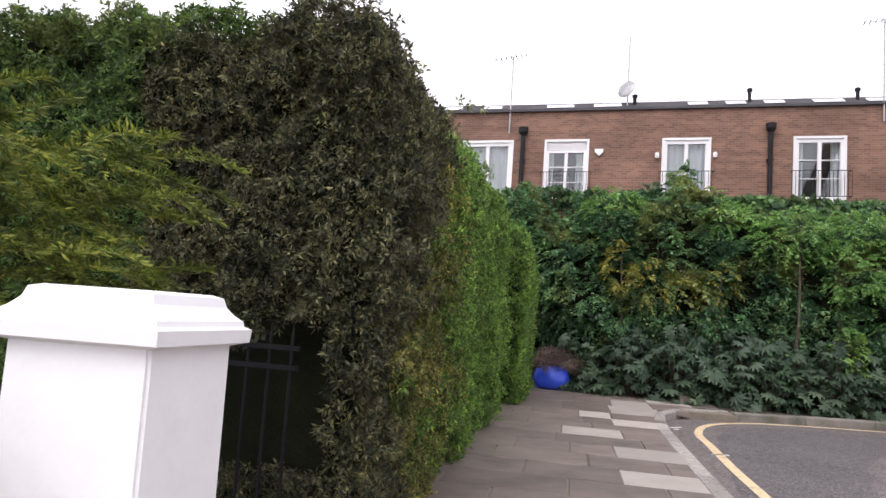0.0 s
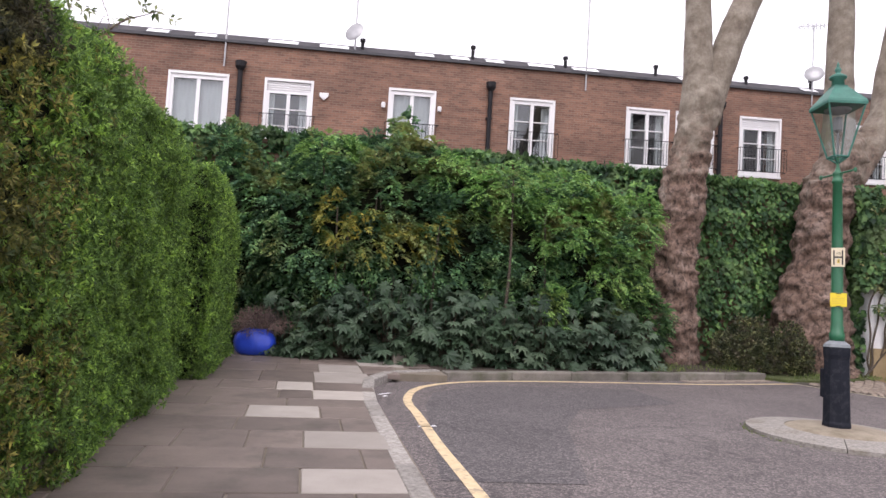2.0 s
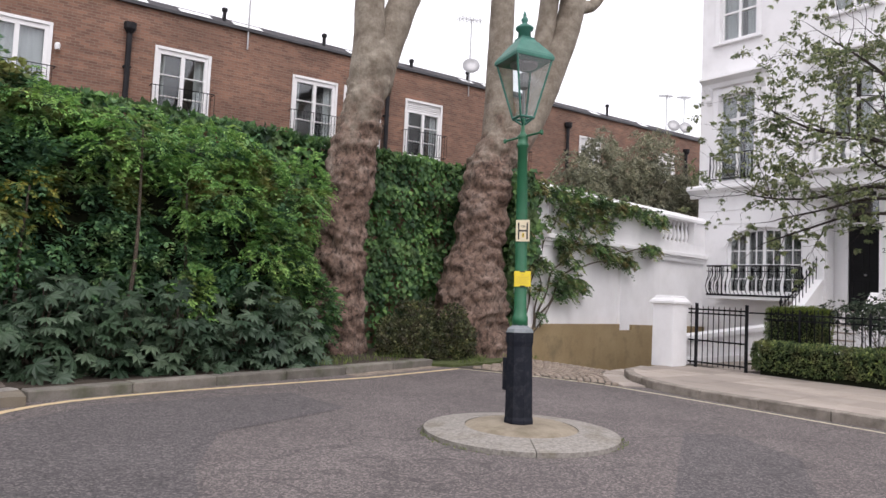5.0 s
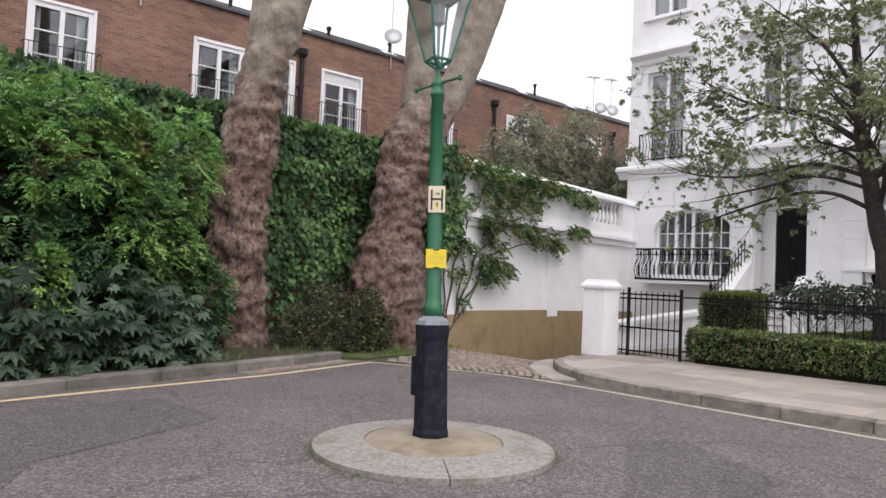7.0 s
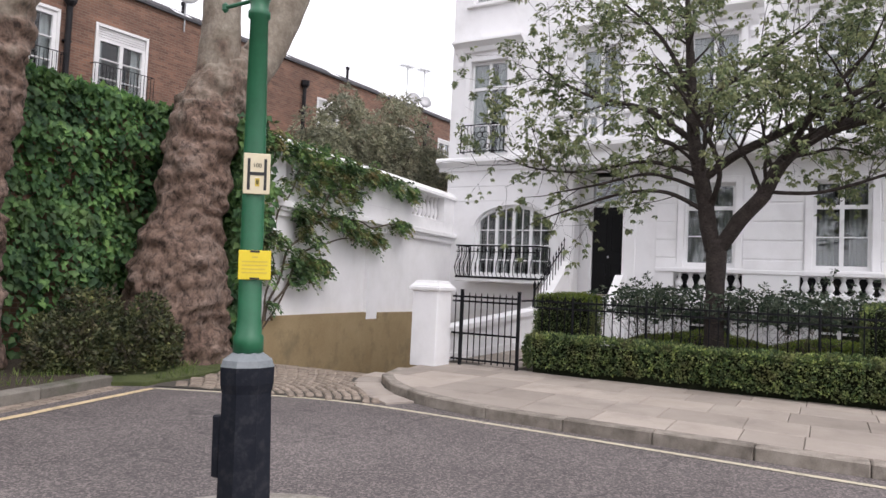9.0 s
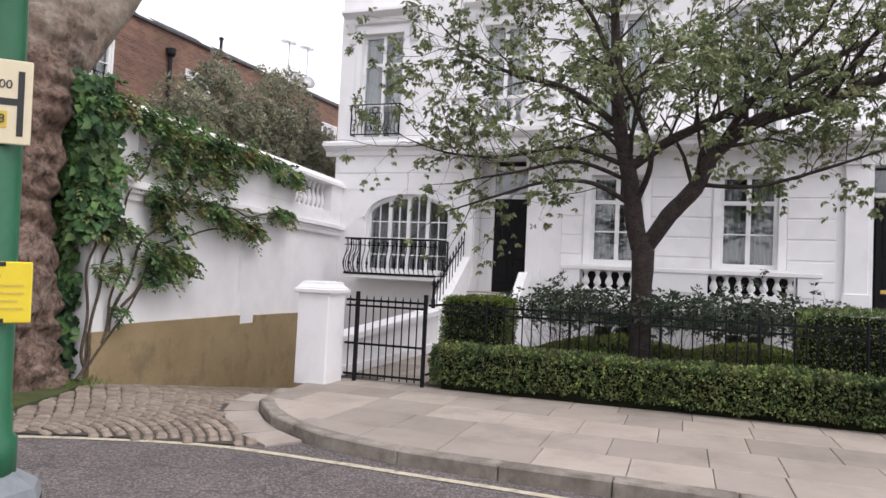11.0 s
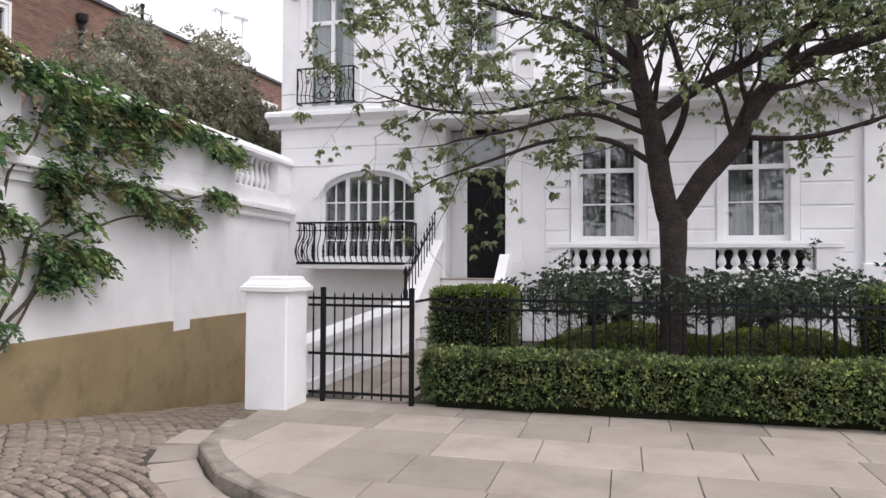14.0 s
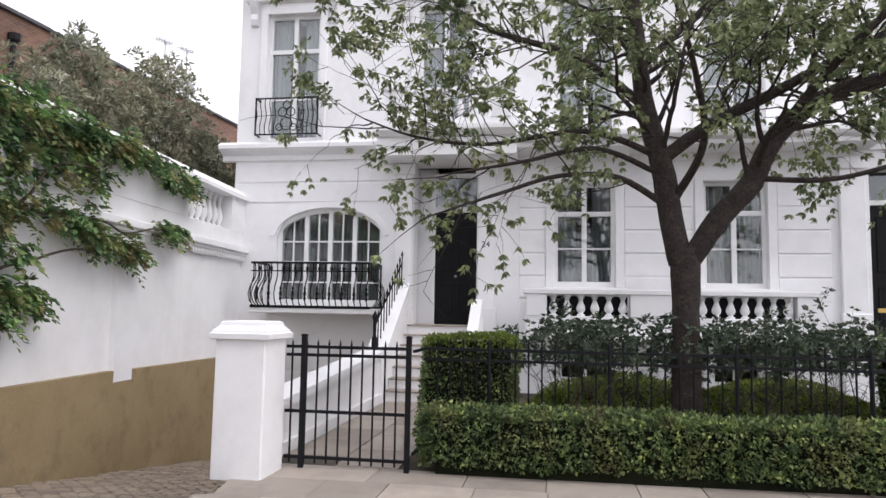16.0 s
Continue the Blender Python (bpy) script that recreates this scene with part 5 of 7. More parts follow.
def sash(y0, y1, z0, z1, rows, hood=False, curtain=True, net=CURTAIN):
    """A tall white casement window with its surround, glass and curtains."""
    bm = bmesh.new()
    xi = XF + 0.1
    w = 0.07
    mid = (y0 + y1) / 2
    panes = []
    for a, b in ((y0 + w, mid - 0.045), (mid + 0.045, y1 - w)):
        z = z0 + 0.1
        for t, h in rows:
            panes.append((a, b, z, z0 + t * (z1 - z0)))
            z = z0 + t * (z1 - z0) + h
        panes.append((a, b, z, z1 - w))
    wall_with_openings(bm, lambda p, q, r, t: bx(bm, xi, xi + 0.1, p, q, r, t), y0, y1, z0, z1, panes)
    fr = part("window", bm, GLOSSWHITE, villa, "tall white casement window")
    for a, b in ((y0 + w, mid - 0.045), (mid + 0.045, y1 - w)):
        part("pane", box(xi + 0.05, xi + 0.056, a, b, z0 + 0.1, z1 - w), GLASS, fr)
    # dark board behind the glass; the room's dimness is in its colour
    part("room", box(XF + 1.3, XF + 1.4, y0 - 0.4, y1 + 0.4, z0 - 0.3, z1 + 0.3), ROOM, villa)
    if curtain:
        for a, b in ((y0 + 0.05, y0 + 0.42), (y1 - 0.42, y1 - 0.05)):
            bm = bmesh.new()
            for k in range(14):
                u0, u1 = a + (b - a) * k / 14, a + (b - a) * (k + 1) / 14
                o0, o1 = 0.035 * math.sin(k * 1.6), 0.035 * math.sin((k + 1) * 1.6)
                bm.faces.new([bm.verts.new(v) for v in ((xi + 0.2 + o0, u0, z0), (xi + 0.2 + o1, u1, z0), (xi + 0.2 + o1, u1, z1), (xi + 0.2 + o0, u0, z1))])
            part("curtain", bm, net, fr, "grey net curtain")
    bm = bmesh.new()
    s = 0.16
    bx(bm, XF - 0.05, XF, y0 - s, y0 - 0.005, z0 - 0.02, z1 + s, 0.01)
    bx(bm, XF - 0.05, XF, y1 + 0.005, y1 + s, z0 - 0.02, z1 + s, 0.01)
    bx(bm, XF - 0.05, XF, y0 - 0.005, y1 + 0.005, z1 + 0.005, z1 + s, 0.01)
    bx(bm, XF - 0.12, XF, y0 - s - 0.04, y1 + s + 0.04, z0 - 0.1, z0 - 0.02, 0.01)
    part("surround", bm, WHITE, fr)
    if hood:
        bm = bmesh.new()
        prism(bm, [(XF, z1 + 0.26), (XF - 0.1, z1 + 0.28), (XF - 0.14, z1 + 0.4), (XF - 0.3, z1 + 0.48), (XF - 0.34, z1 + 0.5), (XF - 0.34, z1 + 0.57), (XF, z1 + 0.66)], "y", y0 - 0.5, y1 + 0.5)
        part("hood", bm, WHITE, fr, "moulded window hood")
        for c in (y0 - 0.3, y1 + 0.3):
            bm = bmesh.new()
            prism(bm, [(XF, z1 - 0.25), (XF - 0.06, z1 - 0.22), (XF - 0.1, z1 - 0.1), (XF - 0.08, z1 + 0.02), (XF - 0.16, z1 + 0.14), (XF - 0.22, z1 + 0.28), (XF, z1 + 0.28)], "y", c - 0.08, c + 0.08)
            part("console", bm, WHITE, fr, "scrolled console bracket")


for i, (a, b) in enumerate(upper):
    sash(a, b, 5.15, 7.9, [(0.33, 0.025), (0.7, 0.09)], True)
    sash(a, b, 9.6, 11.6, [(0.45, 0.06)])
for a, b in lower + [(-2.6, -1.5)]:
    sash(a, b, 2.18, 4.2, [(0.36, 0.025), (0.68, 0.09)], net=GREYNET)
for a, b in ((7.2, 8.2), (4.5, 5.4)):
    sash(a, b, 0.35, 1.15, [(0.5, 0.05)], curtain=False)

# arched window over the garage
bm = bmesh.new()
xi = XF + 0.1
for a, b in ((11.7, 11.79), (12.27, 12.36), (12.79, 12.88), (13.3, 13.39), (13.87, 13.96)):
    n = 4
    for k in range(n):
        u0, u1 = a + (b - a) * k / n, a + (b - a) * (k + 1) / n
        prism(bm, [(u0, 1.7), (u1, 1.7), (u1, arch_z(u1)), (u0, arch_z(u0))], "x", xi, xi + 0.12)
lights = [(11.79, 12.27), (12.36, 12.79), (12.88, 13.3), (13.39, 13.87)]
for a, b in lights:
    bx(bm, xi + 0.01, xi + 0.09, a, b, 1.7, 1.86)
    m_ = (a + b) / 2
    bx(bm, xi + 0.02, xi + 0.07, m_ - 0.014, m_ + 0.014, 1.86, arch_z(m_))
    for zz in (2.2, 2.62, 3.04):
        bx(bm, xi + 0.02, xi + 0.07, a, m_ - 0.014, zz, zz + 0.028)
        bx(bm, xi + 0.02, xi + 0.07, m_ + 0.014, b, zz, zz + 0.028)
for k in range(24):
    y0, y1 = 11.7 + 2.26 * k / 24, 11.7 + 2.26 * (k + 1) / 24
    prism(bm, [(y0, arch_z(y0) - 0.09), (y1, arch_z(y1) - 0.09), (y1, arch_z(y1)), (y0, arch_z(y0))], "x", xi - 0.01, xi + 0.13)
arch = part("arched_window", bm, GLOSSWHITE, villa, "broad arched white window with glazing bars")
for a, b in lights:
    part("pane", box(xi + 0.04, xi + 0.046, a, b, 1.8, 3.7), GLASS, arch)
# dark board painted as the dim room behind the arch
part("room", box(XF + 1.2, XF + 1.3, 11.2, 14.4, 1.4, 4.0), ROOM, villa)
bm = bmesh.new()
for k in range(60):
    u0, u1 = 11.75 + 2.16 * k / 60, 11.75 + 2.16 * (k + 1) / 60
    o0, o1 = 0.03 * math.sin(k * 1.6), 0.03 * math.sin((k + 1) * 1.6)
    bm.faces.new([bm.verts.new(v) for v in ((xi + 0.3 + o0, u0, 1.7), (xi + 0.3 + o1, u1, 1.7), (xi + 0.3 + o1, u1, 3.75), (xi + 0.3 + o0, u0, 3.75))])
part("curtain", bm, GREYNET, arch, "grey net curtain")
bm = bmesh.new()
for k in range(28):
    t0, t1 = 11.58 + 2.5 * k / 28, 11.58 + 2.5 * (k + 1) / 28
    f = lambda y: 3.2 + 0.66 * (1 - min(1, abs(y - 12.83) / 1.25) ** 2) ** 0.5
    g = lambda y: arch_z(min(max(y, 11.71), 13.95)) if 11.7 < y < 13.96 else 3.16
    prism(bm, [(t0, g(t0) + 0.004), (t1, g(t1) + 0.004), (t1, max(f(t1), g(t1) + 0.02)), (t0, max(f(t0), g(t0) + 0.02))], "x", XF - 0.05, XF)
part("arch_moulding", bm, WHITE, arch)

# bellied balcony below the arched window
bm = bmesh.new()
bx(bm, XF - 0.85, XF, 11.68, 14.12, 1.58, 1.68, 0.015)
part("balcony_slab", bm, WHITE, villa, "thin white balcony slab")
balc = part("balcony_rail", bx(bx(box(XF - 0.86, XF - 0.82, 11.7, 14.1, 2.53, 2.57), XF - 0.86, XF - 0.82, 11.7, 14.1, 1.68, 1.73), XF - 0.86, XF - 0.82, 11.7, 14.1, 2.38, 2.4), BLACKIRON, villa, "bellied black wrought iron balcony rail")
for s in (11.7, 14.07):
    bm = bmesh.new()
    for z in (1.69, 2.54):
        bx(bm, XF - 0.82, XF, s, s + 0.03, z, z + 0.03)
    bx(bm, XF - 0.03, XF - 0.001, s + 0.001, s + 0.029, 1.69, 2.57)
    part("side_rail", bm, BLACKIRON, balc)
bar = bmesh.new()
BELLY = [(0, 1.7), (-0.09, 1.8), (-0.13, 1.95), (-0.09, 2.1), (0.0, 2.25), (0.02, 2.35), (0.0, 2.55)]
tube(bar, [(u, 0, z) for u, z in BELLY], 0.011, 6)
bar = mesh_of(bar, BLACKIRON)
orn = bmesh.new()
lathe(orn, [(0.004, 1.81), (0.025, 1.84), (0.025, 1.88), (0.014, 1.9), (0.03, 1.93), (0.03, 1.97), (0.014, 2.01), (0.022, 2.03), (0.022, 2.07), (0.004, 2.1)], -0.1, 0, 6)
orn = mesh_of(orn, BLACKIRON)
bud = mesh_of(lathe(bmesh.new(), [(0.004, 2.33), (0.016, 2.35), (0.016, 2.37), (0.01, 2.39), (0.028, 2.42), (0.028, 2.46), (0.004, 2.49)], 0, 0, 6), BLACKIRON)
for k, y in enumerate(np.linspace(11.75, 14.05, 20)):
    piece("baluster_bar", bar, balc, Matrix.Translation((XF - 0.84, y, 0)))
    if k % 2 == 0:
        piece("leaf_ornament", orn, balc, Matrix.Translation((XF - 0.84, y, 0)))
        piece("bud_ornament", bud, balc, Matrix.Translation((XF - 0.84, y, 0)))
for s in (11.715, 14.085):
    for x in np.arange(XF - 0.7, XF - 0.05, 0.14):
        piece("baluster_bar", bar, balc, Matrix.Translation((x, s, 0)) @ Matrix.Rotation(radians(90 if s < 12 else -90), 4, "Z"))
# small balcony rails on the first floor
for a, b in upper[:1]:
    bm = bmesh.new()
    for z in (5.22, 5.98):
        bx(bm, XF - 0.3, XF - 0.27, a - 0.1, b + 0.1, z, z + 0.025)
        for s in (a - 0.1, b + 0.075):
            bx(bm, XF - 0.27, XF, s, s + 0.025, z, z + 0.025)
    for s in (a - 0.1, b + 0.075):
        bx(bm, XF - 0.3, XF - 0.275, s, s + 0.025, 5.21, 6.01)
    rail = part("window_rail", bm, BLACKIRON, villa, "small ornate black window rail")
    for y in list(np.linspace(a - 0.08, a + 0.33, 5)) + list(np.linspace(b - 0.33, b + 0.08, 5)):
        pts = [(XF - 0.285, y + 0.02 * math.sin(t * 9), 5.24 + 0.75 * t) for t in np.linspace(0, 1, 9)]
        part("rail_bar", tube(bmesh.new(), pts, 0.01, 5), BLACKIRON, rail)
    bm = bmesh.new()
    m_ = (a + b) / 2
    for cz, cy, r in ((5.45, m_, 0.13), (5.7, m_ - 0.09, 0.09), (5.7, m_ + 0.09, 0.09), (5.85, m_, 0.08), (5.38, m_ - 0.15, 0.07), (5.38, m_ + 0.15, 0.07)):
        tube(bm, [(XF - 0.285, cy + r * math.cos(t), cz + r * math.sin(t)) for t in np.linspace(0, 6.2, 14)], 0.011, 5)
    part("scrollwork", bm, BLACKIRON, rail)

# front door, reveal and steps
def front_door(y0, y1, z0, z1, x, letter):
    bm = box(x, x + 0.06, y0, y1, z0, z1, 0.004)
    d = part("front_door", bm, BLACKDOOR, villa, "glossy black panelled front door, closed")
    w = y1 - y0
    for a, b, c, e in ((0.12, 0.44, 0.1, 0.36), (0.56, 0.88, 0.1, 0.36), (0.12, 0.44, 0.48, 0.92), (0.56, 0.88, 0.48, 0.92)):
        q = bmesh.new()
        ya, yb, za, zb = y0 + a * w, y0 + b * w, z0 + c * (z1 - z0), z0 + e * (z1 - z0)
        for s in ((ya, yb, za, za + 0.03), (ya, yb, zb - 0.03, zb), (ya, ya + 0.03, za, zb), (yb - 0.03, yb, za, zb)):
            bx(q, x - 0.018, x, *s, 0.006)
        part("panel_moulding", q, BLACKDOOR, d)
    part("knob", bx(bmesh.new(), x - 0.06, x, (y0 + y1) / 2 - 0.03, (y0 + y1) / 2 + 0.03, z0 + 0.95, z0 + 1.01, 0.02), BRASS if letter else GALV, d, "metal door knob")
    if letter:
        part("letter_plate", box(x - 0.02, x, y0 + 0.25 * w, y1 - 0.1 * w, z0 + 0.38, z0 + 0.46, 0.004), BRASS, d, "brass letter plate")
        q = bmesh.new()
        tube(q, [(x - 0.03, (y0 + y1) / 2 + 0.09 * math.cos(t), z0 + 1.45 + 0.1 * math.sin(t)) for t in np.linspace(0, 6.28, 16)], 0.014, 6)
        part("knocker", q, GALV, d, "ring door knocker")
    return d


front_door(9.84, 10.7, 1.4, 3.7, XF + 0.5, False)
bm = bmesh.new()
bx(bm, XF + 0.44, XF + 0.58, 9.75, 9.84, 1.4, 4.5)
bx(bm, XF + 0.44, XF + 0.58, 10.7, 10.79, 1.4, 4.5)
bx(bm, XF + 0.44, XF + 0.58, 9.84, 10.7, 3.7, 3.8)
bx(bm, XF + 0.44, XF + 0.58, 9.84, 10.7, 4.42, 4.5)
fr = part("door_frame", bm, GLOSSWHITE, villa)
part("transom_pane", box(XF + 0.5, XF + 0.506, 9.84, 10.7, 3.8, 4.42), GLASS, fr, "dark glass over the door")
part("room", box(XF + 1.1, XF + 1.2, 9.6, 11, 3.6, 4.7), ROOM, villa)
q = lettering("24", 0.17, Matrix.Translation((XF - 0.105, 9.6, 2.98)) @ Matrix.Rotation(radians(-90), 4, "Z") @ Matrix.Rotation(radians(90), 4, "X"), SIGNBLACK, villa)
q.name = "house_number"
front_door(1.5, 2.5, 1.4, 3.75, XF + 0.35, True)
bm = bmesh.new()
bx(bm, XF + 0.3, XF + 0.42, 1.36, 2.6, 3.77, 3.86)
part("door_frame", bm, GLOSSWHITE, villa)
part("transom_pane", box(XF + 0.36, XF + 0.366, 1.36, 2.6, 3.86, 4.4), GLASS, villa)
part("room", box(XF + 0.9, XF + 1.0, 1.0, 3.0, 1.2, 4.7), ROOM, villa)

for k in range(7):
    x0 = 20.95 + 0.29 * k
    bm = box(x0, 23.5 if k == 6 else x0 + 0.31, 9.83, 11.1, -0.2, 0.14 + 0.18 * (k + 1) - 0.03)
    st_ = part("step", bm, WHITE, villa, "stone entrance step")
    part("tread", box(x0 - 0.03, 23.4 if k == 6 else x0 + 0.3, 9.82, 11.11, 0.14 + 0.18 * (k + 1) - 0.029, 0.14 + 0.18 * (k + 1), 0.008), BUFF_SLAB, st_, "worn stone tread")
bm = bmesh.new()
prism(bm, [(20.7, -0.2), (22.92, -0.2), (22.92, 2.12), (22.7, 2.12), (20.95, 0.95), (20.7, 0.95)], "y", 11.11, 11.36)
prism(bm, [(20.65, 0.95), (20.95, 0.95), (22.7, 2.12), (22.92, 2.12), (22.92, 2.2), (22.66, 2.2), (20.92, 1.03), (20.65, 1.03)], "y", 11.06, 11.41)
part("stair_parapet", bm, WHITE, villa, "sloping white stair parapet")
part("stair_parapet", prism(bmesh.new(), [(21.6, -0.2), (22.92, -0.2), (22.92, 1.9), (22.5, 1.9), (21.6, 1.2)], "y", 9.62, 9.82), WHITE, villa)
srail = part("stair_rail", tube(bmesh.new(), [(20.75, 11.24, 1.43), (22.7, 11.24, 2.6)], 0.016, 6), BLACKIRON, villa, "black spear-topped stair rail")
part("newel", lathe(bmesh.new(), [(0.05, 1.03), (0.05, 1.2), (0.03, 1.25), (0.03, 1.5), (0.05, 1.55), (0.005, 1.66)], 20.72, 11.24, 8), BLACKIRON, srail)
for k in range(11):
    x = 20.75 + 0.195 * k
    z = 1.03 + 1.17 * max(0, (x - 20.92) / 1.74)
    part("spear", lathe(bmesh.new(), [(0.012, z), (0.012, z + 0.5), (0.024, z + 0.53), (0.003, z + 0.62)], x, 11.24, 6), BLACKIRON, srail)

# garage front below the balcony
bm = bmesh.new()
bx(bm, XF - 0.04, XF, 11.7, 14.2, -1.4, 0.9)
for k in range(5):
    bx(bm, XF - 0.06, XF - 0.04, 11.75, 14.15, -1.35 + 0.45 * k, -0.95 + 0.45 * k, 0.008)
part("garage_door", bm, WHITE, villa, "white panelled garage door below the balcony")

# balustrade below the front windows
# black panels fill the baluster bays, painted in place of the shade there
for a, b in ((4.06, 5.74), (6.91, 8.41)):
    part("lower_window", box(22.885, 22.915, a, b, 1.36, 2.0, 0.004), BLACKDOOR, villa, "black panel standing in for the shade behind the balustrade")
bst = part("window_balustrade", box(22.42, 22.68, 3.65, 8.8, 1.3, 1.62, 0.012), WHITE, villa, "white stone balustrade below the windows")
part("top_rail", box(22.38, 22.7, 3.6, 8.85, 2.02, 2.12, 0.012), WHITE, bst)
part("base_slab", box(22.36, 22.92, 3.6, 8.85, 1.18, 1.3, 0.012), WHITE, bst)
for a, b in ((3.68, 4.05), (8.42, 8.78), (5.75, 6.9)):
    part("pedestal", box(22.4, 22.68, a, b, 1.62, 2.02), WHITE, bst)
b2 = mesh_of(lathe(bmesh.new(), [(r, z * 0.588) for r, z in BAL], 0, 0, 12), WHITE, True)
for lo, hi, n in ((4.05, 5.75, 7), (6.9, 8.42, 6)):
    for k in range(n):
        piece("baluster", b2, bst, Matrix.Translation((22.54, lo + (k + 0.5) * (hi - lo) / n, 1.62)))

# front garden ground, path and side wall
part("garden_ground", box(16.15, 22.9, -8, 9.75, -0.3, 0.13), SOIL, None, "dark planted front garden soil", "soil", kind="structure")
path = thing("entrance_path", (18.5, 10.4, 0.13), "buff stone path from gate to the steps", "path", kind="structure")
part("joint_bed", box(16.15, 21.2, 9.75, 11.1, -0.3, 0.12), JOINT, path)
for i in range(6):
    for j in range(2):
        x0, y0 = 16.17 + 0.84 * i, 9.77 + 0.66 * j
        off = 0.4 * j
        piece("paving_slab", mesh_of(slab([(x0 + off, y0), (x0 + 0.83 + off, y0), (x0 + 0.83 + off, y0 + 0.65), (x0 + off, y0 + 0.65)], 0.06, 0.14), BUFF_SLAB), path, Matrix())
side = thing("path_wall", (18.5, 11.25, 0), "low white moulded wall between path and driveway", "wall")
bm = bmesh.new()
prism(bm, [(16.2, -0.6), (20.7, -1.4), (20.7, 0.9), (16.2, 0.62)], "y", 11.14, 11.38)
prism(bm, [(16.2, 0.62), (20.7, 0.9), (20.7, 1.0), (16.2, 0.72)], "y", 11.06, 11.44)
prism(bm, [(16.2, 0.14), (20.7, 0.14), (20.7, 0.3), (16.2, 0.26)], "y", 11.08, 11.14)
part("body", bm, WHITE, side)


def gate_pier(x, y, z, label, h=0.285):
    """A square rendered pier with a moulded cap."""
    ob = thing("gate_pier", (x, y, z), label, "pier", "white gate piers")
    bm = bmesh.new()
    prism(bm, [(x - h - 0.01, z), (x + h + 0.01, z), (x + h, z + 1.27), (x - h, z + 1.27)], "y", y - h, y + h)
    bmesh.ops.bevel(bm, geom=[e for e in bm.edges if abs((e.verts[0].co - e.verts[1].co).z) > 0.5], offset=0.012, segments=2, affect="EDGES")
    part("shaft", bm, WHITE, ob)
    bm = bmesh.new()
    r2 = 2 ** 0.5
    prof = [(h + 0.0, 1.26), (h + 0.048, 1.275), (h + 0.052, 1.325), (h + 0.03, 1.335), (h + 0.026, 1.355), (h + 0.003, 1.375), (h - 0.02, 1.405), (h - 0.03, 1.44), (h - 0.06, 1.45)]
    lathe(bm, [(r * r2, z + 1.26 + (q - 1.26) * (0.5 + 0.5 * h / 0.285)) for r, q in prof], x, y, 4, math.pi / 4)
    part("cap", bm, WHITE, ob, "moulded white cap")
    return ob


gate_pier(15.68, 11.12, 0.12, "white rendered gate pier beside iron garden gate", 0.245)
gate_pier(0.14, 1.535, -0.04, "white rendered gate pier half hidden by golden conifer", 0.25)

# iron gate and railings
GX = 16.02
gate = thing("garden_gate", (GX, 10.3, 0.14), "black iron garden gate with square bars, closed", "gate")
for y in (10.72, 9.66):
    part("gate_post", bx(box(GX - 0.025, GX + 0.025, y - 0.025, y + 0.025, 0.13, 1.4, 0.005), GX - 0.03, GX + 0.03, y - 0.03, y + 0.03, 1.4, 1.43, 0.01), BLACKIRON, gate)
for z in (1.29, 1.21, 0.66, 0.22):
    part("gate_rail", box(GX - 0.012, GX + 0.012, 9.69, 10.9, z, z + 0.03), BLACKIRON, gate)
vb = mesh_of(lathe(bmesh.new(), [(0.01, 0.0), (0.01, 1.16), (0.002, 1.2)], 0, 0, 6), BLACKIRON)
for y in list(np.arange(9.78, 10.7, 0.114)) + [10.84]:
    piece("gate_bar", vb, gate, Matrix.Translation((GX, y, 0.18)))
RX = 16.62
rail = thing("garden_railing", (RX, 5, 0.14), "black iron railing behind the clipped box hedge", "railing")
for z in (1.27, 1.16, 0.3):
    part("rail", box(RX - 0.01, RX + 0.01, -6, 9.62, z, z + 0.028), BLACKIRON, rail)
part("rail", box(GX, RX, 9.6, 9.62, 1.27, 1.298), BLACKIRON, rail)
part("rail", box(GX, RX, 9.6, 9.62, 0.3, 0.328), BLACKIRON, rail)
for i, y in enumerate(np.arange(-2.0, 9.6, 0.135)):
    piece("railing_bar", vb, rail, Matrix.Translation((RX, y, 0.2)))
    if i % 9 == 0:
        piece("railing_post", vb, rail, Matrix.Translation((RX, y, 0.1)) @ Matrix.Diagonal((2.2, 2.2, 1.08, 1)))

# ---- clipped hedges ----
def hedge(name, lo, hi, faces, n, size, ratio, mat, label, category="hedge", rough=0.07, keep=None, split=None, depth=0.06, group="", inset=0.1, tuft=0, top=None, lump=0.0):
    """A clipped hedge: a core painted dark as inner shade and a skin of small leaves."""
    base = ((lo[0] + hi[0]) / 2, (lo[1] + hi[1]) / 2, lo[2])
    ob = thing(name, base, label, category, group)
    part("inside", core(lo, hi, inset, top=top), LEAF_SHADE, ob)
    lay = (lambda p, n_, m: whorls("foliage", p, n_ + rng.normal(size=p.shape) * 0.35, tuft, size, ratio, m, ob, 0.15, 0.9)) if tuft else (lambda p, n_, m: leaves("foliage", p, n_, size, ratio, m, ob, 0.7, 0.12, 0.9))
    P, N = box_skin(n, lo, hi, faces, depth, rough)
    if lump:
        fine = wobble(P, 13.0, 1.0)
        P = P + N * (wobble(P, 5.0, lump * 0.7) + fine * lump * 0.8)[:, None]
        P, N = P[fine > -0.3], N[fine > -0.3]
        P[:, 0] -= np.where(P[:, 0] > 0, np.clip(P[:, 2] - 2.1, 0, 1.3) ** 2 * 0.2, 0)
    if keep is not None:
        k = keep(P)
        P, N = P[k], N[k]
    for test, other in split or ():
        s = test(P)
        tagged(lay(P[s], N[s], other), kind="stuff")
        P, N = P[~s], N[~s]
    tagged(lay(P, N, mat), kind="stuff")
    return ob


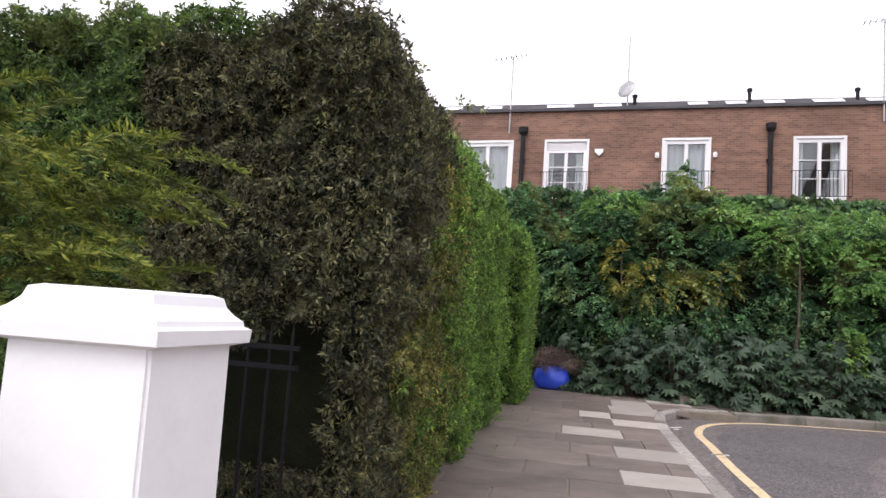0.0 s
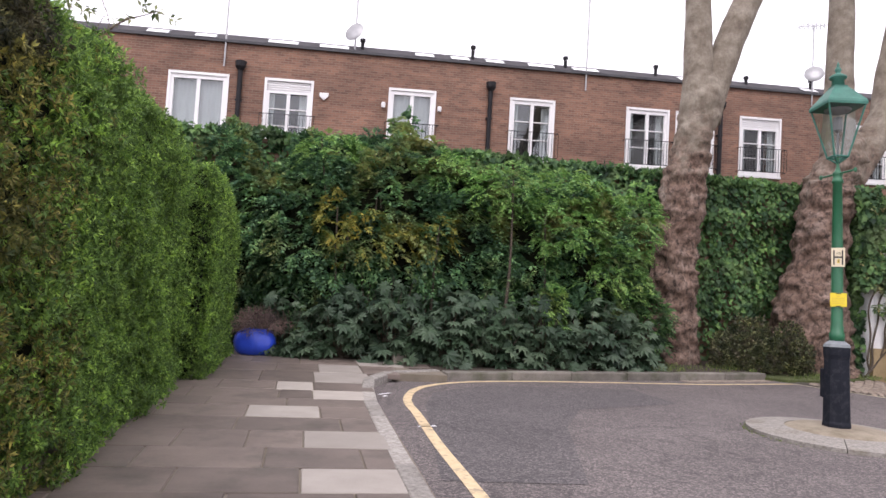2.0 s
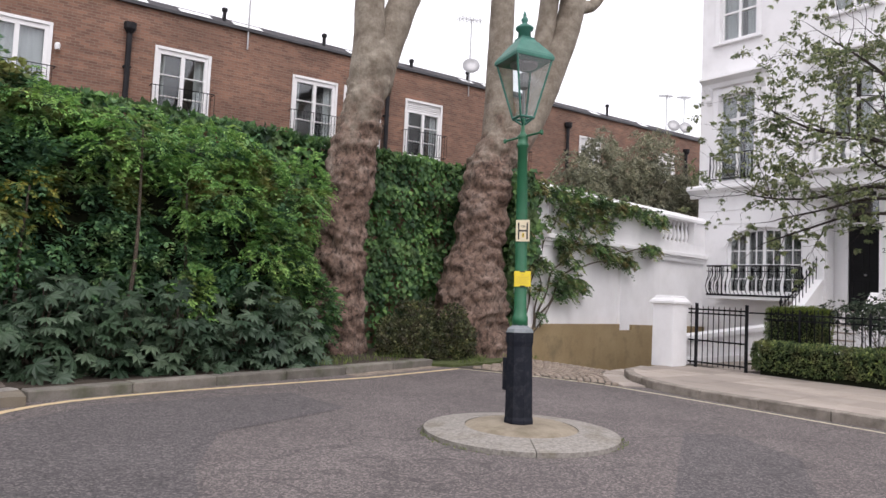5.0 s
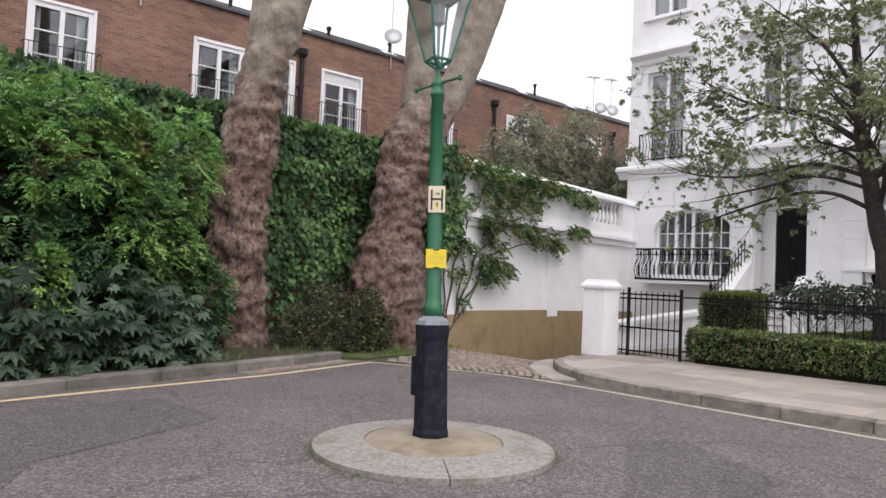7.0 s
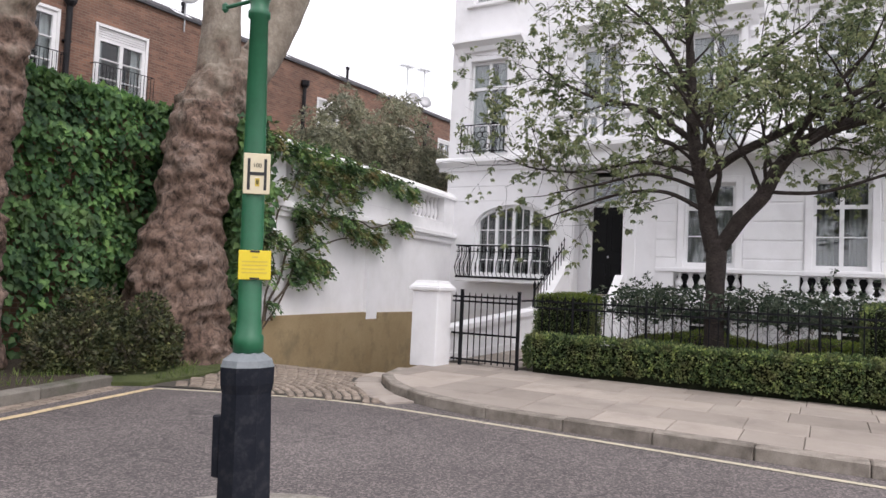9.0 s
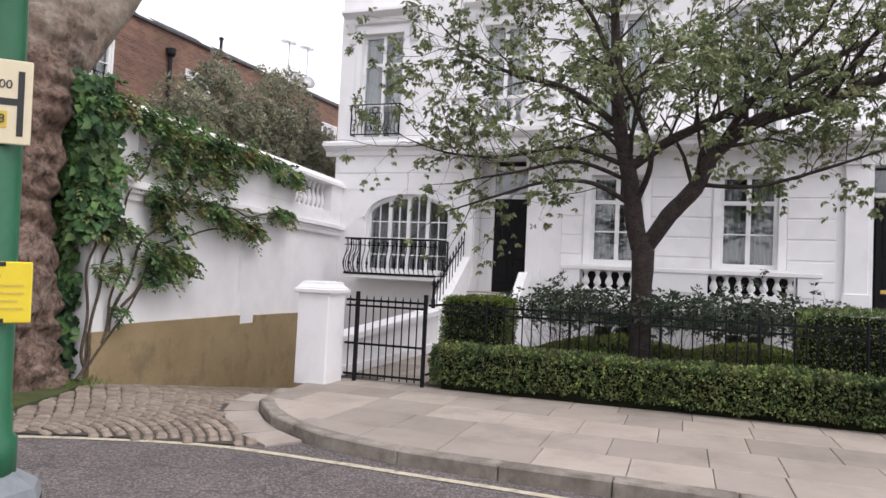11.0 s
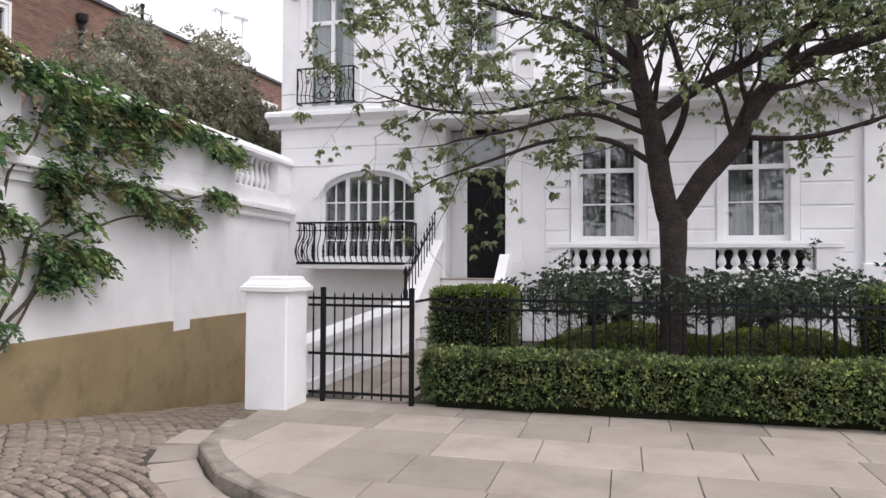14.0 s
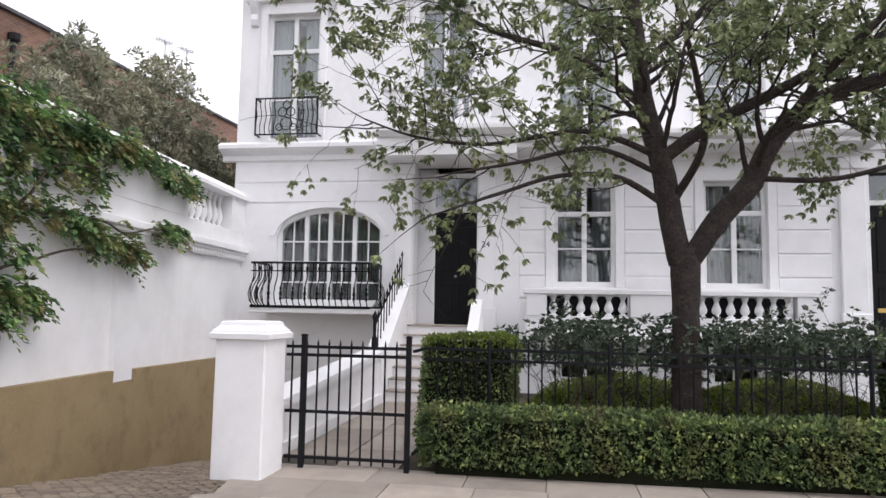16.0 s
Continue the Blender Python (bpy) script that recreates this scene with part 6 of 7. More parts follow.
# near end: shade, and light at upper left, are put into leaf colours
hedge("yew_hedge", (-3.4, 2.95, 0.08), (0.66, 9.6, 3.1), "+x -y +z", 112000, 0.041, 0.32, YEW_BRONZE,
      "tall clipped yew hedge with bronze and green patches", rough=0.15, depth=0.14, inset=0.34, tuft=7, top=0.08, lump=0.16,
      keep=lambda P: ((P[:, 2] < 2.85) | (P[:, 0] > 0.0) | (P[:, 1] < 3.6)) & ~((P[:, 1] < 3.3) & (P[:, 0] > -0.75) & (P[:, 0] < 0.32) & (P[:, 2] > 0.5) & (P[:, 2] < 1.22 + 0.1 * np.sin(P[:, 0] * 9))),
      split=[(lambda P: (P[:, 1] + wobble(P, 1.5, 0.9) - np.clip(P[:, 2] - 1.2, 0, 2) * 0.8 < 3.5) & (P[:, 0] + wobble(P, 1.3, 0.6) - np.clip(P[:, 2] - 2.3, 0, 1) * 0.9 > -0.9), YEW_SHADED), (lambda P: (P[:, 0] < -0.1) & (P[:, 1] < 3.6), YEW), (lambda P: P[:, 1] + wobble(P, 1.6, 2.0) + rng.normal(size=len(P)) * 0.5 > 4.75, YEW_GREEN)])
hedge("yew_hedge", (-2.5, 9.95, 0.08), (0.93, 12.9, 2.85), "+x -y +z", 26000, 0.05, 0.3, YEW_GREEN, "clipped yew hedge block beside a blue bag", rough=0.08, depth=0.1, inset=0.25, tuft=7, top=0.08, lump=0.05)
# leaves stop above the foot, so the near-black core stands in for shadow
hedge("box_hedge", (15.98, -5, 0.12), (16.5, 9.56, 0.76), "-x +y +z", 60000, 0.046, 0.6, BOX, "low clipped box hedge along the pavement", rough=0.05, depth=0.06, lump=0.03, inset=0.13,
      keep=lambda P: P[:, 2] > 0.22 + wobble(P, 6.0, 0.06))
hedge("box_block", (16.72, 8.66, 0.12), (17.6, 9.72, 1.44), "-x +y -y +z", 12000, 0.036, 0.55, BOX, "square clipped box bush with fresh green top", rough=0.05, split=[(lambda P: P[:, 2] > 1.3, BOXLIGHT)])
hedge("box_block", (16.95, 1.9, 0.12), (18.0, 4.75, 1.5), "-x +y +z", 14000, 0.038, 0.55, BOX, "tall clipped box bush beyond the railing", rough=0.05)
for i, (x, y, rx, ry, rz) in enumerate(((18.4, 7.95, 0.8, 0.85, 0.6), (18.3, 6.45, 0.75, 0.9, 0.62), (18.5, 5.0, 0.8, 0.85, 0.6), (19.8, 7.3, 0.9, 1.4, 0.66), (19.9, 5.2, 0.9, 1.3, 0.66))):
    ob = thing("topiary_mound", (x, y, 0.13), "low clipped green topiary mound in the front garden", "topiary", "topiary mounds")
    bm = bmesh.new()
    bmesh.ops.create_icosphere(bm, subdivisions=3, radius=1.0)
    for v in bm.verts:
        v.co = Vector((x + v.co.x * rx * 0.93, y + v.co.y * ry * 0.93, 0.13 + max(v.co.z, -0.1) * rz * 0.93))
    # mound core, its near-black colour painted as shade under the leaves
    part("inside", bm, LEAF_SHADE, ob)
    P, N = blob_skin(8000, (x, y, 0.13), (rx, ry, rz), 0.08, 0.08, 2.0, 0.0)
    leaves("foliage", P, N, 0.045, 0.6, BOXLIGHT, ob, 0.8, 0.0, 0.8, kind="stuff")

rail2 = thing("hedge_railing", (-0.3, 2.8, 0.1), "black iron railing in the hollow of the hedge", "railing")
for z in (1.15, 1.05, 0.3):
    part("rail", box(-0.8, 0.25, 2.79, 2.81, z, z + 0.025), BLACKIRON, rail2)
for x in np.arange(-0.75, 0.25, 0.12):
    part("bar", lathe(bmesh.new(), [(0.009, 0.1), (0.009, 1.22), (0.002, 1.28)], x, 2.8, 6), BLACKIRON, rail2)
rail3 = thing("iron_gate", (-0.5, 0.98, 0.1), "black iron gate half lost in golden conifer", "gate")
for z in (1.02, 0.9, 0.3):
    part("gate_rail", box(-1.4, 0.1, 0.965, 0.995, z, z + 0.03, 0.005), BLACKIRON, rail3)
for x in np.arange(-1.3, 0.05, 0.13):
    part("gate_bar", lathe(bmesh.new(), [(0.01, 0.1), (0.01, 1.1), (0.002, 1.15)], x, 0.98, 6), BLACKIRON, rail3)

# golden conifer over the pier
con = thing("golden_conifer", (-0.9, 1.5, 0.1), "golden-green feathery conifer spilling over a white pier", "conifer")
part("stem", tube(bmesh.new(), [(-1.0, 1.6, 0.05), (-0.95, 1.55, 1.4), (-0.9, 1.6, 2.4)], [0.07, 0.05, 0.02], 7), TWIG, con)
P, T = [], []
for k in range(190):
    low = k % 3 == 2
    p = np.array([rng.uniform(-1.3, -0.1), rng.uniform(1.45, 2.1), rng.uniform(0.45, 1.05) if low else rng.uniform(1.4, 2.05)])
    if low:
        p[:2] = rng.uniform(-1.3, -0.35), rng.uniform(0.95, 1.12)
    d = unit(np.array([rng.uniform(0.5, 1.0), rng.uniform(-0.5, 0.15), rng.uniform(-0.25, 0.35)]))
    L = rng.uniform(0.2, 0.5) if not low else rng.uniform(0.15, 0.4)
    side = unit(np.cross(d, [0, 0.2, 1.0]))
    for u in np.linspace(0.05, 1, 26):
        q = p + d * L * u + np.array([0, 0, -0.12 * u * u * L * 2])
        for s_ in (-1, 1):
            for _ in range(3):
                w = unit(d + side * s_ * rng.uniform(0.5, 1.2) + rng.normal(size=3) * 0.25)
                P.append(q + w * rng.uniform(0, 0.05) * (1.1 - u))
                T.append(w)
P, T = np.array(P), np.array(T)
ok = ~((P[:, 0] > -0.2) & (P[:, 0] < 0.43) & (P[:, 1] > 1.2) & (P[:, 1] < 1.82) & (P[:, 2] < 1.42))
leaves("foliage", P[ok], T[ok], 0.045, 0.2, THUJA, con, 1.0, 0.1, 0.3, kind="stuff")

# ---- ivy on the garden wall ----
ivy = thing("ivy", (5, 15.8, 0.1), "dense green ivy covering the old garden wall", "ivy")
n = 34000
P = np.stack([rng.uniform(-4, 14.72, n), np.full(n, 15.78), rng.uniform(0.1, 4.5, n)], 1)
P[:, 1] += wobble(P, 0.9, 0.3) + wobble(P, 2.7, 0.17) - rng.uniform(0, 0.16, n)
N = np.tile([0, -1.0, 0.1], (n, 1))
keep = (P[:, 2] > 1.2) | (P[:, 0] < 9.5) | (rng.uniform(size=n) < 0.35)
leaves("foliage", P[keep], N[keep], 0.14, 0.8, IVY, ivy, 0.5, 0.9, 0.8, kind="stuff", facing=True)
n = 7000
P = np.stack([rng.uniform(-4, 14.72, n), rng.uniform(15.6, 16.25, n), np.full(n, 4.42)], 1)
P[:, 2] += wobble(P, 1.4, 0.14) + rng.uniform(-0.08, 0.06, n)
leaves("foliage", P, np.tile([0, -0.5, 1.0], (n, 1)), 0.12, 0.75, IVY, ivy, 0.6, 0.1, 0.9, kind="stuff")
n = 4500
P = np.stack([np.full(n, 14.25), rng.uniform(14.1, 15.8, n), rng.uniform(0.2, 4.3, n)], 1)
P[:, 0] += wobble(P, 1.4, 0.12) - rng.uniform(0, 0.15, n)
leaves("foliage", P, np.tile([-1.0, -0.6, 0], (n, 1)), 0.14, 0.8, IVY, ivy, 0.4, 0.9, 0.8, kind="stuff", facing=True)

n = 1500
P = np.stack([14.3 + rng.uniform(-0.35, 0.25, n), rng.uniform(13.72, 14.05, n), rng.uniform(2.0, 4.25, n)], 1)
P = P[(P[:, 0] - 14.3 < 0.3 - 0.3 * np.abs(P[:, 2] - 3.2) + wobble(P, 2.0, 0.4))]
leaves("foliage", P, np.tile([-0.5, -1.0, 0], (len(P), 1)), 0.14, 0.8, IVY, ivy, 0.4, 0.9, 0.8, kind="stuff", facing=True)

# ---- tall shrubs in the bed ----
def shrub(c, r, n, mat, label, per=6, size=0.16, ratio=0.36, name="garden_shrub", stems=4, low=-0.97):
    ob = thing(name, (c[0], c[1], 0.11), label, "shrub", "shrubs in the bed")
    for k in range(stems):
        a = rng.uniform(0, 6.28)
        top = (c[0] + 0.6 * r[0] * math.cos(a), c[1] + 0.6 * r[1] * math.sin(a), c[2] + r[2] * 0.4)
        mid = ((c[0] + top[0]) / 2 + rng.uniform(-0.15, 0.15), (c[1] + top[1]) / 2, c[2] * 0.5)
        q = resample([(c[0] + 0.12 * math.cos(a), c[1] + 0.12 * math.sin(a), 0.05, 0.035), (*mid, 0.028), (*top, 0.012)], 0.25)
        part("stem", tube(bmesh.new(), [v[:3] for v in q], [v[3] for v in q], 6), TWIG, ob)
    # big shrubs get a near-black core that stands in for their inner shade
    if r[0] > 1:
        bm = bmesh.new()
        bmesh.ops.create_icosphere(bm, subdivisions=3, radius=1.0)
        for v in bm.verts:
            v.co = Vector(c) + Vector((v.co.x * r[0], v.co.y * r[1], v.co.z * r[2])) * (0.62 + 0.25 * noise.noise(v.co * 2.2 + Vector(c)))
        part("shaded_inside", bm, LEAF_SHADE, ob)
    P, N = blob_skin(n, c, r, 0.3, 0.5, 1.3, low)
    P[:, 2] += wobble(P, 2.4, 0.2)
    P = P[(P[:, 2] > 0.25) & (wobble(P, 2.1, 1.0) > -0.3)]
    P = P[rng.permutation(len(P))]
    N = unit(P - np.array(c))
    D = N * [1, 1, 0.5] + rng.normal(size=N.shape) * 0.4 + [0, -0.2, 0.15]
    sprays("foliage", P - unit(D) * 0.12, D, per, size * 2.3, size, ratio, mat, ob, 0.55, kind="stuff")
    return ob


for c, r, n, mat in (((0.9, 14.9, 2.1), (1.3, 0.85, 2.1), 2900, SHRUB), ((2.2, 14.5, 2.2), (1.35, 0.9, 2.15), 3300, SHRUB), ((3.7, 14.35, 2.35), (1.3, 0.95, 2.2), 3300, SHRUB),
                     ((5.1, 14.4, 2.2), (1.25, 0.95, 2.1), 3100, SHRUB), ((6.5, 14.45, 2.0), (1.2, 0.95, 1.95), 2900, SHRUB), ((7.7, 14.35, 1.9), (1.15, 0.95, 1.9), 2700, SHRUB)):
    shrub(c, r, n, mat, "tall dense evergreen shrub with glossy dark leaves", 6, 0.125, 0.45)
for c, r, n in (((5.6, 13.55, 3.3), (0.65, 0.5, 0.6), 210), ((7.0, 13.6, 2.7), (0.85, 0.6, 0.75), 300), ((7.9, 13.5, 1.95), (0.75, 0.55, 0.6), 250), ((6.9, 13.9, 3.5), (0.9, 0.6, 0.45), 260), ((4.6, 14.0, 3.8), (0.7, 0.6, 0.45), 170), ((2.4, 14.2, 3.95), (0.8, 0.6, 0.4), 170), ((6.6, 13.3, 1.2), (0.35, 0.3, 0.5), 90), ((8.4, 13.9, 2.9), (0.6, 0.5, 0.9), 260)):
    shrub(c, r, n, SHRUB_LIGHT, "bright green shrub shoots with feathery leaves", 7, 0.095, 0.4, stems=1, low=-0.8)
for c, r, n in (((3.2, 13.6, 2.3), (0.75, 0.4, 0.55), 130), ((4.45, 13.6, 2.35), (0.45, 0.4, 0.55), 100), ((2.5, 13.7, 2.6), (0.5, 0.4, 0.5), 80)):
    shrub(c, r, n, SHRUB_GOLD, "yellowing shrub shoots with feathery leaves", 7, 0.095, 0.4, stems=2, low=-0.8)
shrub((8.85, 14.0, 0.95), (0.55, 0.5, 0.95), 420, IVY, "rounded ivy-leaved bush at the foot of the plane tree", 6, 0.1, 0.6)

# big lobed leaves along the front of the bed
def lobed_leaf():
    """A hand-shaped leaf about one metre long before scaling, drooping to its tip."""
    bm = bmesh.new()
    out = []
    for k in range(9):
        a = radians(-150 + 300 * k / 8)
        r = 0.5 * (1 - 0.25 * abs(k - 4) / 4)
        out.append((r * 0.58 * math.sin(a - 0.33), r * 0.58 * math.cos(a - 0.33)))
        out.append((r * math.sin(a), r * math.cos(a)))
    out.append((0.1, -0.2))
    c = bm.verts.new((0, 0, 0.03))
    vs = [bm.verts.new((x, y, -0.9 * (x * x + y * y) * 0.8 + 0.02)) for x, y in out]
    for p, q in zip(vs, vs[1:]):
        bm.faces.new((c, p, q))
    return bm


bm = lobed_leaf()
lob_v = np.array([v.co for v in bm.verts])
lob_f = [[v.index for v in f.verts] for f in (bm.verts.index_update(), bm.faces)[1]]
bm.free()
for i, (x, y, h, n) in enumerate(((1.95, 13.4, 1.1, 150), (2.7, 13.2, 1.35, 210), (3.6, 13.0, 1.3, 210), (4.6, 12.95, 1.3, 220), (5.5, 13.0, 1.3, 220), (6.4, 13.05, 1.3, 220), (7.3, 13.2, 1.2, 220), (8.15, 13.35, 1.2, 200), (3.2, 13.6, 1.6, 150), (5.0, 13.5, 1.6, 150))):
    ob = thing("lobed_plant", (x, y, 0.11), "grey-green plant with large drooping lobed leaves", "plant", "lobed plants in the bed")
    P, N = blob_skin(n, (x, y, 0.25), (0.7, 0.55, h - 0.25), 0.5, 0.6, 2.4, -0.15)
    V, F = [], []
    st_bm = bmesh.new()
    for p, nn in zip(P, N):
        s = rng.uniform(0.2, 0.47)
        d = Vector(nn + rng.normal(size=3) * 0.5 + np.array([0, -0.35, 0]))
        d.z = min(d.z, 0.2) - 0.45
        d.normalize()
        up = (Vector((0, -0.5, 0.8)) + Vector(nn) * 0.8 + Vector(rng.normal(size=3)) * 0.75).normalized()
        r = d.cross(up).normalized()
        up = r.cross(d)
        b0 = len(V)
        for q in lob_v * s:
            V.append(Vector(p) + r * q[0] + d * q[1] + up * q[2])
        F += [[b0 + k for k in f] for f in lob_f]
        if rng.uniform() < 0.4:
            tube(st_bm, [(x + rng.uniform(-0.1, 0.1), y + rng.uniform(-0.1, 0.1), 0.08), tuple(p)], [0.01, 0.006], 4)
    me = bpy.data.meshes.new("leaves")
    me.from_pydata([tuple(v) for v in V], [], F)
    finish("leaves", me, FATSIA, ob)
    part("stalk", st_bm, TWIG, ob, kind="stuff")

for i, (x, y, r, h) in enumerate(((11.3, 14.2, 0.7, 0.8), (12.2, 14.05, 0.7, 0.95), (11.8, 14.6, 0.8, 1.15), (12.6, 14.4, 0.5, 0.9))):
    ob = thing("low_dark_shrub", (x, y, 0.11), "low dark heathery shrub between the plane trees", "shrub", "low dark shrubs")
    P, N = blob_skin(5200, (x, y, 0.1), (r, r * 0.75, h), 0.5, 0.3, 2.5, 0.0)
    leaves("foliage", P, N, 0.07, 0.55, HEATHER, ob, 0.6, 0.0, 0.9)
n = 2600
P = np.stack([rng.uniform(8.5, 14.3, n), rng.uniform(13.0, 14.2, n), np.full(n, 0.1)], 1)
P = P[(P[:, 1] > 12.9 + 0.2 * (P[:, 0] - 8.5)) | (P[:, 0] > 11.3)]
P = P[wobble(P, 1.6, 1.0) > 0.0]
P[:, 2] = np.where(P[:, 0] > 11.2, 0.05, 0.11)
leaves("grass_tufts", P, np.tile([0, 0, 1.0], (len(P), 1)), 0.1, 0.1, GRASS, None, 0.9, -0.1, 0.6, "short grass tufts at the foot of the trees", "stuff", "grass")
n = 700
P = np.stack([rng.uniform(0.6, 1.9, n), rng.uniform(2.2, 5.2, n), np.full(n, 0.118)], 1)
P = P[wobble(P, 1.2, 1.0) > 0.22]
leaves("weed_tufts", P, np.tile([0, 0, 1.0], (len(P), 1)), 0.05, 0.2, GRASS, None, 0.5, -0.1, 1.0, "small weeds in the pavement joints", "stuff", "weeds")

# ---- plane trees ----
def plane_tree(path, stems, burr, label):
    ob = thing("plane_tree", tuple(path[0][:2]) + (0.1,), label, "tree", "plane trees")
    q = resample(path, 0.04)
    part("trunk", tube(bmesh.new(), [v[:3] for v in q], [v[3] for v in q], 100, 0.07, 1.8, burr), PLANE_BARK, ob, "burred brown lower trunk", smooth=True)
    for s in stems:
        q = resample(s, 0.16)
        part("limb", tube(bmesh.new(), [v[:3] for v in q], [v[3] for v in q], 24, 0.07, 1.6), PLANE_BARK, ob, "smooth pale mottled limb", smooth=True)
    return ob


plane_tree([(10.24, 15.15, 0.0, 0.66), (10.2, 15.15, 0.35, 0.58), (10.16, 15.15, 1.0, 0.56), (10.16, 15.15, 1.7, 0.55), (10.18, 15.15, 2.5, 0.53), (10.28, 15.15, 3.4, 0.52), (10.4, 15.15, 4.3, 0.48), (10.54, 15.15, 5.2, 0.43), (10.7, 15.15, 6.0, 0.46), (10.74, 15.15, 6.5, 0.36), (10.74, 15.15, 6.85, 0.2)],
           [[(10.55, 15.15, 5.5, 0.36), (10.6, 15.15, 6.5, 0.35), (10.58, 15.2, 7.4, 0.31), (10.55, 15.2, 8.3, 0.29), (10.5, 15.2, 10.4, 0.27), (10.3, 15.3, 13, 0.24)],
            [(10.85, 15.15, 5.6, 0.3), (11.0, 15.15, 6.5, 0.34), (11.26, 15.12, 7.3, 0.33), (11.55, 15.1, 8.1, 0.32), (11.95, 15.1, 9.1, 0.31), (12.6, 15.0, 11, 0.28), (13.0, 15, 13, 0.24)]],
           0.2, "tall plane tree with a burred brown trunk")
plane_tree([(13.45, 14.65, 0.0, 0.95), (13.36, 14.65, 0.5, 0.84), (13.28, 14.65, 1.1, 0.83), (13.32, 14.65, 1.8, 0.72), (13.47, 14.66, 2.6, 0.62), (13.62, 14.68, 3.4, 0.58), (13.76, 14.7, 4.1, 0.57), (13.98, 14.72, 4.7, 0.5), (14.3, 14.74, 5.2, 0.42), (14.5, 14.75, 5.6, 0.22)],
           [[(13.95, 14.75, 4.4, 0.4), (14.0, 14.76, 5.4, 0.36), (14.0, 14.78, 7.1, 0.3), (14.03, 14.8, 8.6, 0.28), (14.0, 14.85, 10.5, 0.25), (13.9, 14.9, 13, 0.2)],
            [(14.2, 14.74, 4.5, 0.4), (14.75, 14.74, 5.3, 0.38), (15.25, 14.72, 6.1, 0.36), (15.68, 14.7, 7.1, 0.35), (16.08, 14.65, 8.1, 0.35), (16.3, 14.6, 9.1, 0.32), (16.35, 14.5, 11, 0.28), (16.4, 14.5, 13, 0.25)],
            [(15.1, 14.8, 5.7, 0.2), (15.3, 14.84, 6.9, 0.24), (15.62, 14.88, 8.2, 0.25), (15.85, 14.9, 10.0, 0.22)],
            [(16.25, 14.6, 9.0, 0.16), (15.4, 14.4, 9.3, 0.12), (14.2, 14.2, 9.25, 0.11), (13.2, 14.1, 9.7, 0.07)],
            [(16.2, 14.55, 8.9, 0.2), (16.8, 14.4, 9.0, 0.15), (17.3, 14.3, 9.7, 0.11)]],
           0.23, "leaning plane tree with a broad burred trunk")

# ---- climber on the white wall ----
vine = thing("wall_climber", (14.6, 13.9, 0.05), "climbing vine with twisted stems over the white wall", "climber")


def wall_pt(u, d, z):
    return WALLM @ Vector((u, -d, z))


runs = [[(-0.25, 0.12, 0.05), (-0.05, 0.12, 0.5), (0.05, 0.1, 1.3), (0.3, 0.1, 2.1), (0.7, 0.12, 2.9), (1.1, 0.15, 3.5), (2.0, 0.22, 3.9), (3.2, 0.22, 4.0), (4.6, 0.22, 3.95), (5.9, 0.2, 3.75)],
        [(-0.2, 0.1, 0.1), (0.3, 0.1, 0.6), (0.75, 0.08, 1.05), (1.2, 0.1, 1.5), (1.75, 0.12, 1.85), (2.2, 0.12, 1.8)],
        [(0.3, 0.08, 0.65), (0.6, 0.1, 1.4), (0.95, 0.1, 2.0), (1.5, 0.15, 2.5), (2.4, 0.2, 2.75), (3.6, 0.22, 2.7), (4.6, 0.22, 2.8), (5.3, 0.22, 2.95)],
        [(-0.1, 0.1, 0.2), (-0.15, 0.1, 1.2), (-0.05, 0.12, 2.2), (0.15, 0.15, 3.3), (0.5, 0.2, 4.0)],
        [(1.3, 0.1, 2.4), (1.7, 0.2, 2.9), (2.3, 0.25, 3.3), (3.2, 0.3, 3.5)],
        [(0.6, 0.1, 1.0), (1.3, 0.12, 1.9), (2.2, 0.15, 2.25), (3.2, 0.2, 2.35)],
        [(0.2, 0.1, 0.5), (0.25, 0.14, 1.1), (0.45, 0.14, 1.6), (0.2, 0.14, 2.0)]]
for i, r in enumerate(runs):
    q = resample([(*p, 0.024 - 0.004 * k * (1 if len(r) < 7 else 0.45)) for k, p in enumerate(r)], 0.08)
    pts = [wall_pt(v[0] + 0.05 * math.sin(j * 0.5 + i), v[1], v[2] + 0.04 * math.cos(j * 0.4)) for j, v in enumerate(q)]
    part("stem", tube(bmesh.new(), pts, [max(0.008, v[3]) for v in q], 7), TWIG, vine)
# clumps of foliage: middle along the wall and up, spread, number of sprays
C = []
